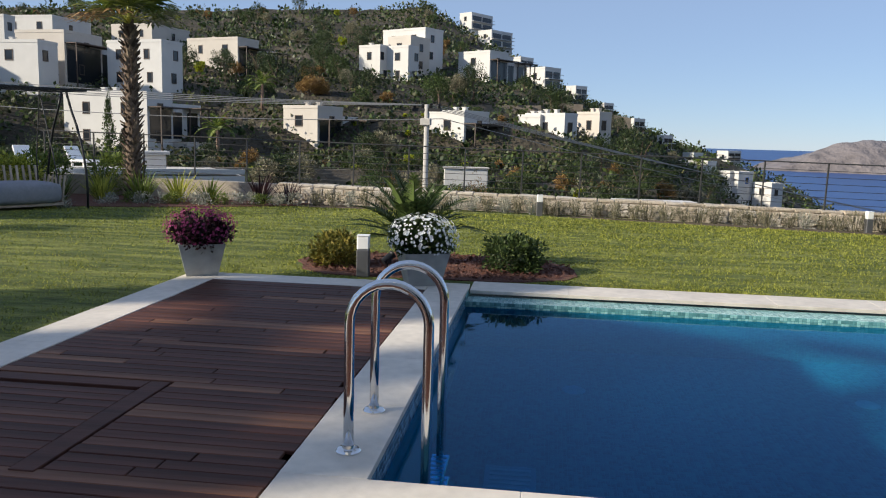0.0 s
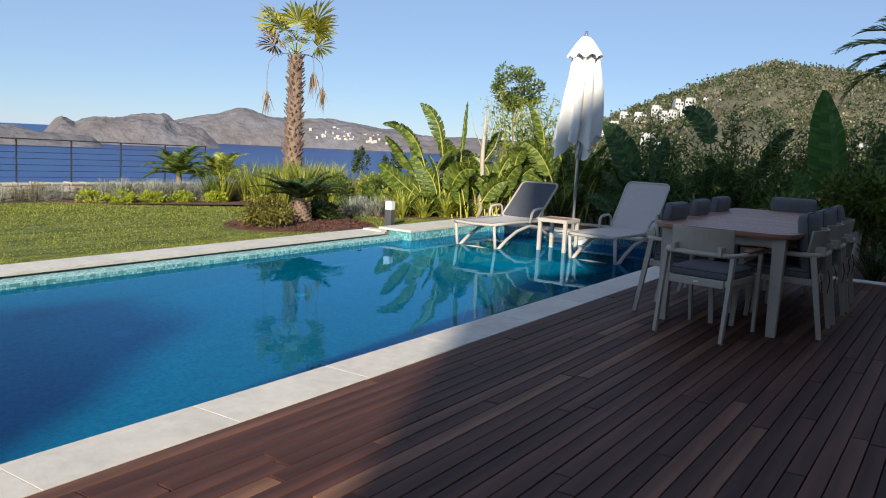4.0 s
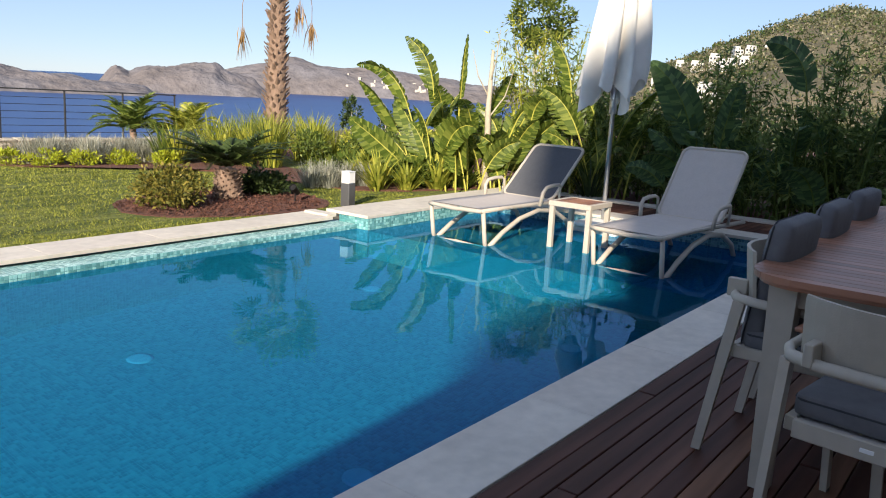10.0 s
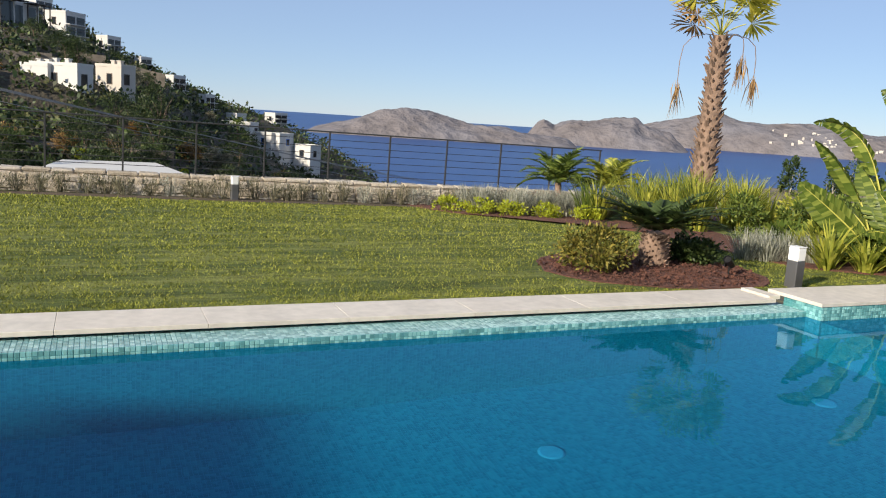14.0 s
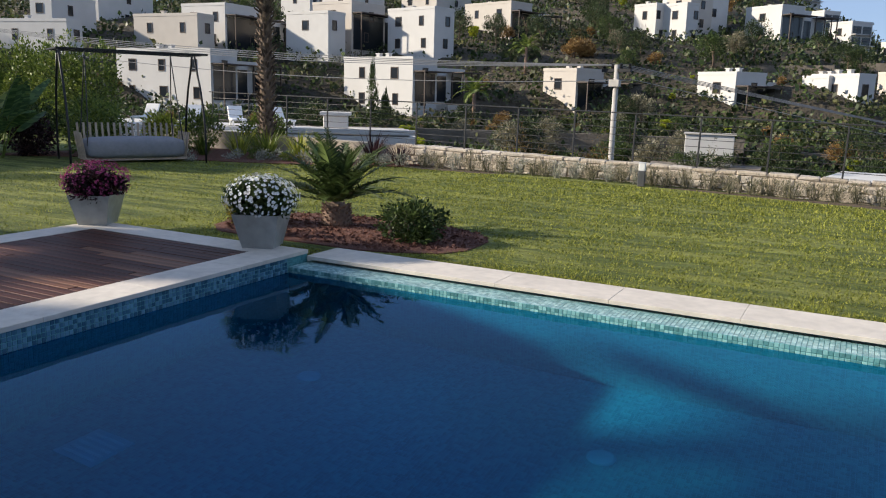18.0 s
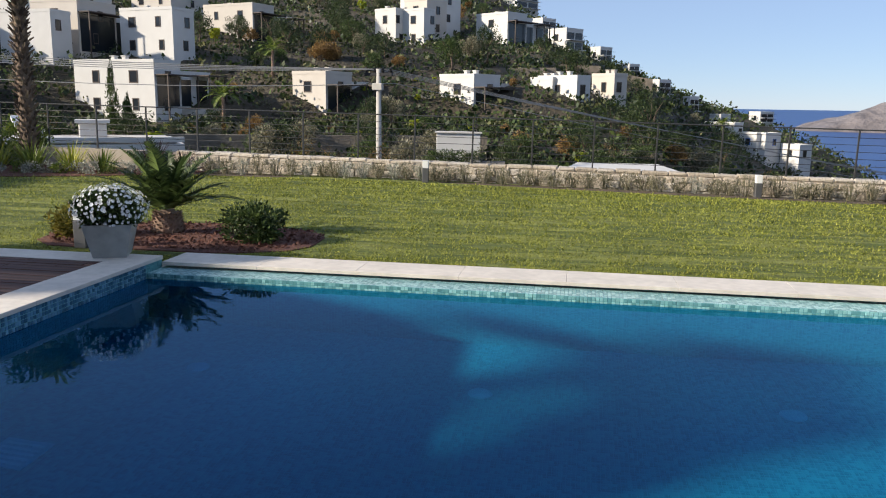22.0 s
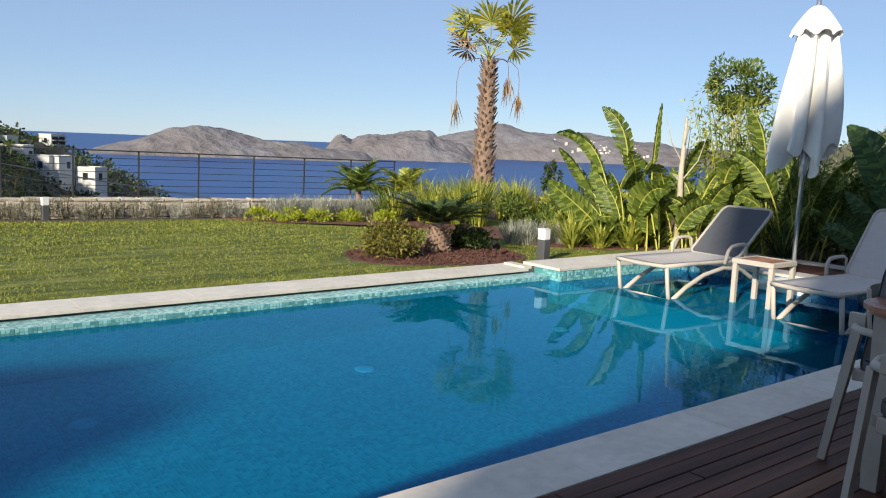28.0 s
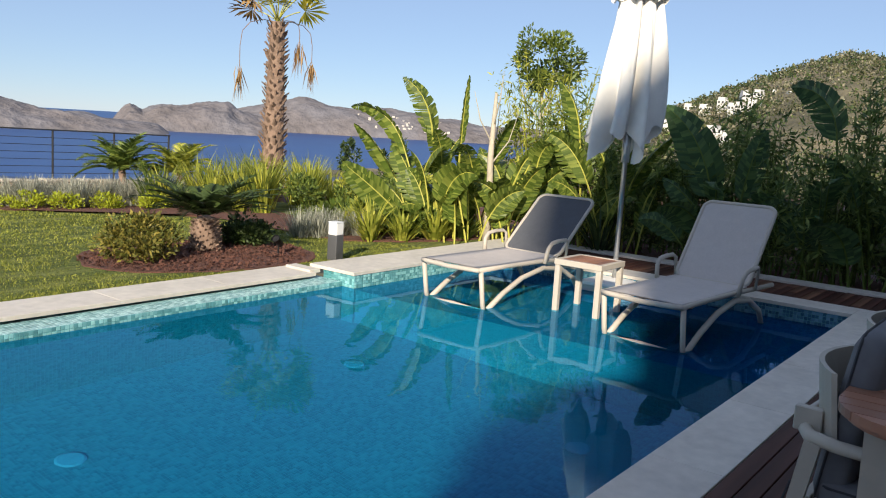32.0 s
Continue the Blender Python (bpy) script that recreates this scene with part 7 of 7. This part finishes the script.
row4 = ((-21.7, 229.7, 32.4, 4.5, 9.7, 4.5, "b"), (-15.3, 221.5, 26.7, 4.8, 9.3, 4.3, "b"), (-5.0, 161.4, 14.6, 3.6, 4.1, 3.1, "b"), (0.0, 151.7, 11.0, 4.5, 4.8, 3.9, "b"), (6.8, 176.7, 10.0, 2.8, 3.9, 3.2, "b"),
        (13.2, 178.5, 7.3, 2.1, 3.3, 2.4, "b"), (18.7, 167.1, 3.3, 2.0, 3.5, 2.8, "b"), (24.8, 166.3, -0.0, 1.8, 2.7, 2.8, "b"), (50.7, 225.1, -3.1, 3.8, 5.3, 2.7, "b"), (-6.8, 134.5, 11.2, 2.6, 2.4, 3.8, ""))
row5 = ((30.8, 165.3, -2.9, 2.8, 2.9, 2.3, ""), (31.4, 153.4, -5.2, 7.2, 2.4, 3.2, ""), (34.9, 150.5, -7.4, 8.0, 2.4, 3.7, ""), (36.4, 150.2, -7.5, 3.0, 4.0, 3.8, ""), (42.0, 148.7, -7.5, 4.2, 3.1, 1.9, ""),
        (17.8, 103.4, -5.7, 4.1, 2.4, 0.8, ""))
for row, label, seed, chimneys in ((row1, "low white village house with dark windows and a terrace", 100, 2), (row2, "white flat-roofed village house higher on the slope", 200, 1), (row3, "stepped white block of a villa high on the slope", 300, 1),
                                   (row4, "white villa with balconies on the ridge of the hill", 400, 0), (row5, "stepped white house with blue shutters near the shore", 500, 0)):
    for k, (x, y, z, w, d, h, kind) in enumerate(row):
        village_house(pose(x, y, z, 0, 0, facing(x / K, y / K, -40)), label, w, d, h, seed + k, "cream" if k % 3 == 2 and seed < 400 else "white_far", 2 if h > 4.3 else 1, 6.0 if kind == "v" else 0.0, chimneys, "blue_shutter" if seed == 500 and k in (2, 3) else "shutter", kind == "b")

# terrace walls and lanes on the slope
def terrace(name, az0, az1, dist, z, h, material, label, deep=0.6, slope=0.0):
    g = Plan()
    n = 14
    for i in range(n):
        p = []
        for k in (i, i + 1):
            a = radians(az0 + (az1 - az0) * k / n)
            zz = z + slope * k / n
            for r in (dist, dist + deep):
                p.append((CX + r * math.sin(a), CY + r * math.cos(a), zz))
        q = [(x, y, zz - h - 1) for x, y, zz in p]
        g.add(p + q, [(0, 2, 3, 1), (4, 5, 7, 6), (0, 4, 6, 2), (1, 3, 7, 5)] + ([(0, 1, 5, 4)] if i == 0 else []) + ([(2, 6, 7, 3)] if i == n - 1 else []))
    return tagged(g.make(name, material), label, "wall", kind="structure")


for k, (a0, a1, r, z, h, m, deep, s) in enumerate(((-13.5, -1.5, 118, 6.2, 1.8, "terrace_stone", 0.8, 0.4), (-9.5, 1.5, 130, 8.4, 1.4, "terrace_stone", 0.8, -1.0), (-24, -10, 104, 2.0, 0.4, "asphalt", 2.2, 0.3), (-25, -14, 128, 8.6, 1.6, "terrace_stone", 0.8, 0.6), (-37, -24, 112, 5.4, 2.0, "terrace_stone", 0.8, 0.3),
                                             (-55, -38, 108, 3.6, 1.5, "terrace_stone", 0.8, 0.4), (-11.5, -4.5, 58.4, -3.0, 3.0, "terrace_stone", 3.0, 0.0), (-50, -6, 76, -1.8, 1.6, "terrace_stone", 0.8, 0.0), (-6, 6, 78, -2.6, 1.5, "terrace_stone", 0.8, -0.5), (-2, 5, 150, 9.0, 2.2, "terrace_stone", 0.8, -3.0), (-1, 3, 190, 11.5, 2.0, "terrace_stone", 0.8, -2.5))):
    terrace(f"terrace_wall_{k + 1}", a0, a1, r, z, h, M[m], "retaining wall or lane across the hillside", deep, s)

# buildings just below the garden
low = thing("lower_villa", "white flat-roofed neighbouring building below the garden wall", "house", at=spot(-14.5, 22.1, 0, 33))
Geo().box((-4.5, -2.5, -5.0), (4.2, 3.0, -0.05)).make("wall", M["white_far"], low)
Geo().box((-4.3, -2.3, -0.05), (4.0, 2.8, 0.0)).make("roof", M["roof_pale"], low)
Geo().box((-4.5, -2.5, 0.0), (4.2, -2.3, 0.16)).make("parapet", M["white_far"], low)
Geo().cbox((1.2, -1.5, 0.0), (2.0, -0.7, 0.55), 0.03).make("chimney", M["white_far"], low)
Geo().box((1.1, -1.6, 0.55), (2.1, -0.6, 0.65)).make("chimney_cap", M["white_far"], low)
for k in range(4):
    ch = thing("roof_lounger", "white plastic lounger on the neighbouring terrace", "lounger", "white loungers on the terrace", at=spot(-19.5 + 1.5 * k, 19.6 + 0.9 * k, 0.05, 20 + 15 * k))
    Geo().cbox((-0.25, -0.5, 0.18), (0.25, 0.4, 0.26), 0.02).make("seat", M["opal"], ch)
    mt = Matrix.Translation((0, 0.4, 0.2)) @ Matrix.Rotation(radians(55), 4, 'X')
    Geo().cbox((-0.25, 0, 0), (0.25, 0.55, 0.06), 0.02, mt).make("back", M["opal"], ch)
    for sx in (-0.2, 0.2):
        for sy in (-0.4, 0.3):
            Geo().cbox((sx - 0.03, sy - 0.03, 0), (sx + 0.03, sy + 0.03, 0.18), 0.005).make("leg", M["opal"], ch)
tagged(Plan().box((-24, 17.9, -4), (-13.5, 23.5, 0.04)).make("lower_terrace", M["white_far"]), "white terrace of the neighbouring building", "terrace", kind="structure")
flat = thing("pool_house", "white flat roof just below the garden wall", "house", at=spot(5.6, 30, 0, 0))
Geo().box((-1.9, -1.5, -5), (1.9, 3, -1.15)).make("wall", M["white_far"], flat)
g = Geo()
prism(g, [(-2.3, -1.8), (2.3, -1.8), (1.6, 3.2), (-1.6, 3.2)], -1.15, -1.02)
g.make("roof", M["white_far"], flat)
shed = thing("shed", "small white shed among the bushes", "shed", at=spot(-5.35, 57.5, -1.8, 8))
Geo().cbox((-1.5, -0.8, -0.9), (1.5, 0.8, 1.05), 0.03).make("wall", M["white_far"], shed)
Geo().box((-1.6, -0.9, 1.05), (1.6, 0.9, 1.13)).make("roof", M["roof_pale"], shed)

# ---- utility poles and cables ----
def pole(at, h, label):
    c = thing("utility_pole", label, "utility pole", "poles that carry the cables", at=at)
    Geo().tube([(0, 0, 0), (0, 0, h)], [0.12, 0.085], 12).make("shaft", M["concrete"], c, smooth=True)
    Geo().cbox((-0.55, -0.06, h - 0.25), (0.55, 0.06, h - 0.13), 0.01).make("crossarm", M["black"], c)
    for k in range(4):
        Geo().lathe([(0.0, 0), (0.05, 0), (0.07, 0.06), (0.04, 0.08), (0.06, 0.14), (0.0, 0.18)], 10, (-0.48 + 0.32 * k, 0, h - 0.13)).make("insulator", M["black"], c)
    Geo().cbox((-0.2, -0.16, h - 0.75), (0.2, 0.0, h - 0.5), 0.02).make("bracket", M["concrete"], c)
    return c


POLE = Vector((-4.1, 28.0, 2.75))
pole(spot(POLE.x, POLE.y, POLE.z * K - 8.0, -12), 8.0, "concrete utility pole with black insulators")
LEFT, RIGHT = Vector((-37.0, 18.8, 4.6)), Vector((86.0, 125.0, -11.6))
pole(spot(LEFT.x, LEFT.y, LEFT.z * K - 8.0, 20), 8.0, "distant concrete utility pole")
pole(spot(RIGHT.x, RIGHT.y, RIGHT.z * K - 8.0, 20), 8.0, "distant concrete utility pole")
cable = thing("overhead_cable", "thin pale overhead cables on the poles", "cable")
for a, b, sag in ((POLE, LEFT, 0.5), (POLE, RIGHT, 1.2)):
    for k in range(5):
        o = Vector((-0.5 + 0.28 * k, 0.05 * k, 0.0 if k < 4 else -0.55))
        pts = ground([a + (b - a) * (i / 16) + o + Vector((0, 0, -4 * (sag + 0.1 * k) * (i / 16) * (1 - i / 16))) for i in range(17)])
        Geo().tube(pts, 0.017, 4).make("wire", M["wire"], cable)

# unseen trees added by the garden's edge for streaks of shade on the lawn
for x, y, h, sd in ((-14.6, 3.4, 4.2, 47), (-16.8, 0.4, 5.0, 48), (-14.8, -2.4, 4.6, 49)):
    tree(pose(x, y, -0.3), "unseen leafy tree added to shade the lawn", sd, h, (1.7, 1.7, 1.1), 3600, M["leaf_mid"], 0.16, 0.09, 6, group="trees at the garden edge", low=0.55, bark="bark_dark_shade", clumps=26, spread=0.26)

# ---- trees of the slope ----
stock = []
for k, (name, leaf, h, crown, label) in enumerate((("olive_tree", "leaf_grey", 4.2, (2.0, 2.0, 1.6), "grey-green olive tree on the slope"), ("broad_tree", "leaf_tree", 5.6, (2.4, 2.4, 2.2), "dark green broad tree on the slope"), ("carob_tree", "leaf_dark", 4.6, (2.1, 2.1, 1.8), "green rounded tree on the slope"),
                                                  ("autumn_tree", "leaf_rust", 4.0, (1.7, 1.7, 1.6), "rust-coloured autumn tree on the slope"), ("mimosa_tree", "leaf_yellow", 3.2, (1.2, 1.2, 1.1), "yellow-green bush on the slope"), ("pine_tree", "leaf_tree", 6.5, (2.2, 2.2, 2.6), "dark pine tree on the slope"))):
    t = tree(Matrix.Translation((0, 0, -60)), label, 500 + k, h, crown, 2800, M[leaf], 0.23, 0.16, 5, name=name, group="trees of the hillside", low=0.5, bark="bark_dark_shade", clumps=34, spread=0.32)
    stock.append(t)
rng = random.Random(77)
houses = [(r[0] / K - r[3] * 0.3, r[1] / K, 5.0 + r[3] * 0.5 + (6.0 if r[6] == "v" else 0.0)) for r in row1 + row2 + row3 + row4 + row5] + [(-5.3, 57, 3)]


def plant(t, x, y, s, first=None):
    z = float(hill_z(np.array(x), np.array(y))) * K - 0.3
    m = spot(x, y, z, rng.uniform(0, 360)) @ Matrix.Scale(s, 4)
    return copy_thing(t, m)


placed = 0
while placed < 430:
    az = rng.uniform(-64, 16) if rng.random() < 0.75 else rng.uniform(-22, 14)
    r = rng.choice((rng.uniform(34, 78), rng.uniform(70, 150), rng.uniform(90, 270)))
    x, y = CX + r * math.sin(radians(az)), CY + r * math.cos(radians(az))
    if any(math.hypot(x - a, y - b) < w * 0.5 + 4.5 or (abs(math.degrees(math.atan2(a - CX, b - CY)) - az) < math.degrees((w * 0.45) / math.hypot(a, b)) and 0 < math.hypot(a - CX, b - CY) - r < 20) for a, b, w in houses):
        continue
    if az > -6 and r > 125 and rng.random() < 0.7:
        continue
    k = rng.choice((0, 0, 1, 1, 1, 2, 2, 5, 5, 3, 4) if az > -14 or r > 60 else (0, 1, 2, 3, 0))
    s = rng.uniform(0.42, 0.75) if r < 88 else rng.uniform(0.5, 1.0) * (0.55 if az > -6 and r > 125 else 1.0)
    plant(stock[k], x, y, s)
    placed += 1
for t in stock:
    t.matrix_basis = spot(-30 - 6 * stock.index(t), 120, float(hill_z(np.array(-30.0 - 6 * stock.index(t)), np.array(120.0))) * K - 0.3) @ Matrix.Scale(0.7, 4)
for x, y, h in ((-38.8, 65.8, 7.6), (-37.7, 66.4, 4.6), (-91.5, 101, 6.4), (-17, 125, 3.0), (-15.5, 126, 3.4)):
    c = thing("cypress", "tall dark columnar cypress", "tree", "cypresses between the houses", at=spot(x, y, float(hill_z(np.array(x * 1.0), np.array(y * 1.0))) * K - 0.2))
    Geo().tube([(0, 0, -0.3), (0, 0, h * 0.5)], [0.16, 0.08], 7).make("trunk", M["bark_dark_shade"], c)
    P = cloud(int(h * 100), 1800, (0.75, 0.75, h * 0.5), 0.3, 70, 0.22, (0, 0, h * 0.52), 0.82, 0.35, 1.2)
    taper = np.clip(1.25 - P[:, :, 2:3] / h, 0.12, 1.0)
    P[:, :, :2] *= taper
    quads("crown", P, M["leaf_dark"], c)
for x, y in ((-33.5, 78, ), (-36.5, 100), (29, 150)):
    feather_palm(spot(x, y, float(hill_z(np.array(x * 1.0), np.array(y * 1.0))) * K), "palm tree between the houses", int(abs(x) * 10), 3.2, 16, 2.2, M["leaf_mid"], 0.18, 0.6, (0.3, 1.7))

# the large trees that stand out between the houses
for k, x, y, sc in ((5, -54, 114.5, 1.15), (1, -44.3, 118.8, 1.2), (5, -48, 116, 1.0), (1, -51, 121, 1.1), (4, -18, 76.8, 0.62), (4, -15.5, 77.5, 0.5), (0, -22.3, 63, 1.3), (0, -9.7, 62.4, 1.35), (0, -7.5, 63.5, 1.1), (0, -1.0, 50, 0.9), (1, -13, 55, 1.0), (3, -16, 50, 0.9), (3, 2.6, 72.5, 0.9), (3, 6.5, 74, 0.8), (3, -21, 50, 0.55), (3, -18.5, 51, 0.5),
                    (2, -12.5, 82, 0.7), (4, -13.8, 84, 0.7), (3, -29, 76, 0.8), (3, -46, 66, 0.8), (2, -45, 64, 0.8), (1, -33, 75, 0.7), (0, -31, 70, 0.7), (1, -35, 69, 0.55), (1, 12, 92, 0.8), (5, 15, 96, 0.8), (1, 4, 88, 0.6), (1, 10, 80, 0.7), (2, 18, 110, 0.7), (1, 16, 125, 0.5), (5, 21, 130, 0.4)):
    plant(stock[k], x, y, sc)

# hedges and bushes below the houses
for r0, r1, az0, az1, n in ((82, 88, -47, 8, 44), (101, 106, -50, -8, 30), (107, 112, -12, 6, 16)):
    for i in range(n):
        a, r = radians(az0 + (az1 - az0) * (i + rng.uniform(-0.3, 0.3)) / n), rng.uniform(r0, r1)
        plant(stock[rng.choice((0, 1, 1, 2, 2, 4, 3))], CX + r * math.sin(a), CY + r * math.cos(a), rng.uniform(0.3, 0.52))
for x, y in ((-6.9, 55.9), (-5.9, 55.6), (-4.9, 55.7), (-4.0, 56.0)):
    shrub("wild_bush", "dark green bush before the white shed", "shrub", cloud(int(700 + x * 10), 900, (0.7, 0.6, 0.5), 0.12, 26, 0.34, (0, 0, 0.4), 0.85, 0.45), M["leaf_dark"], spot(x, y, -2.7), "bushes before the shed")

M["leaf_olive"] = leaf_mat("olive_leaf", (0.075, 0.085, 0.035), (0.12, 0.12, 0.05))


# scrub of the slopes: nobody could count it
def scrub(name, zfun, n, az, rr, seed, mats, sizes, label):
    rs = np.random.RandomState(seed)
    for k, m in enumerate(mats):
        a = np.radians(rs.uniform(az[0], az[1], n))
        r = rr[0] * (rr[1] / rr[0]) ** rs.uniform(0, 1, n)
        x, y = CX + r * np.sin(a), CY + r * np.cos(a)
        nz = np.array([noise.noise((p * 0.045, q * 0.045, 10 + 3 * k)) for p, q in zip(x, y)])
        ok = nz > -0.2
        x, y, r = x[ok], y[ok], r[ok]
        base = ground(np.stack([x, y, zfun(x, y)], 1))
        s = (sizes[0] + (sizes[1] - sizes[0]) * np.clip((r - rr[0]) / (rr[1] - rr[0]), 0, 1)) * rs.uniform(0.5, 1.5, len(x))
        Q = []
        for j in range(12):
            off = rs.normal(size=base.shape) * s[:, None] * np.array([0.45, 0.45, 0.25]) + np.array([0, 0, 0.3]) * s[:, None]
            Q.append(leaf_quads(rs, base + off, rs.normal(size=base.shape) + np.array([0, 0, 0.7]), s[:, None] * 0.36, 0.75))
        tagged(quads(name, np.concatenate(Q), M[m]), label, "scrub", kind="stuff")


scrub("hillside_scrub", hill_z, 8000, (-95, 22), (20, 275), 5, ("leaf_tree", "leaf_olive", "leaf_dark", "leaf_tree"), (0.7, 1.9), "low scrub covering the hillside")
scrub("wooded_scrub", ridge_z, 8000, (56, 100), (260, 815), 6, ("leaf_dark", "leaf_grey", "leaf_olive"), (2.2, 4.2), "olive-green scrub on the far hill")

# white houses on the far hill and the far town
rng = random.Random(9)
hill_houses = ((646.8, 247.7, 11.3, 6.1), (607.5, 220.2, 11.0, 5.7), (606.0, 206.1, 9.7, 6.4), (604.5, 190.7, 7.2, 7.2), (601.7, 179.2, 8.7, 5.5), (602.7, 169.8, 3.9, 2.8), (581.0, 153.2, 4.9, 2.6), (571.4, 182.0, 7.6, 5.3), (566.8, 171.8, 10.4, 5.2), (575.2, 189.8, 7.2, 5.7),
               (502.1, 173.2, 12.7, 6.7), (477.2, 158.2, 6.9, 6.3), (477.1, 180.3, 10.3, 7.1), (584.8, 238.1, 17.5, 6.0), (620.5, 245.4, 12.6, 4.2), (481.3, 33.0, 7.6, 4.6), (481.9, 25.3, 7.3, 4.3), (477.0, 47.6, 6.0, 3.6), (491.2, 41.1, 5.0, 3.1))
for x, y, w, h in hill_houses:
    w, h = w * 0.75, h * 0.85
    c = thing("hill_house", "small white house on the far hill", "house", "white houses on the far hill", at=spot(x, y, float(ridge_z(np.array(x), np.array(y))) * K - 0.5, facing(x, y, rng.uniform(-20, 20))))
    Geo().box((-w / 2, -4, -6), (w / 2, 4, h * 0.8)).make("wall", M["white_far"], c)
    Geo().box((-w / 2 + 0.3, -3.2, h * 0.8), (w * 0.15, 3.6, h * 1.15)).make("upper_storey", M["white_far"], c)
    for k in range(3):
        window(c, -w / 2 + w * (k + 0.5) / 3, -4.0, h * 0.8 - 2.2, 1.1, 1.4, "front")
for i in range(60):
    az = rng.gauss(49.3, 1.7)
    u = rng.uniform(0, 1) ** 1.6
    r = 2740 + 90 * u
    x, y = CX + r * math.sin(radians(az)), CY + r * math.cos(radians(az))
    D_ = (r - 2950) / 260
    top = math.tan(radians(float(np.interp(az, (47.9, 51.7, 55), (1.0, 0.6, 0.25))))) * 2950 + 1.5
    z = float(SEA(r)) - 4 + (top - float(SEA(r)) + 4) * math.cos(D_ * math.pi / 2) ** 0.8
    w = rng.uniform(4, 10)
    ob = Geo().box((-w / 2, -8, -12), (w / 2, 8, rng.uniform(2, 5))).make("far_house", M["cream"])
    tagged(ob, "white building of the distant town", "house", "white buildings of the distant town")
    ob.matrix_basis = spot(x, y, z * K, facing(x, y))
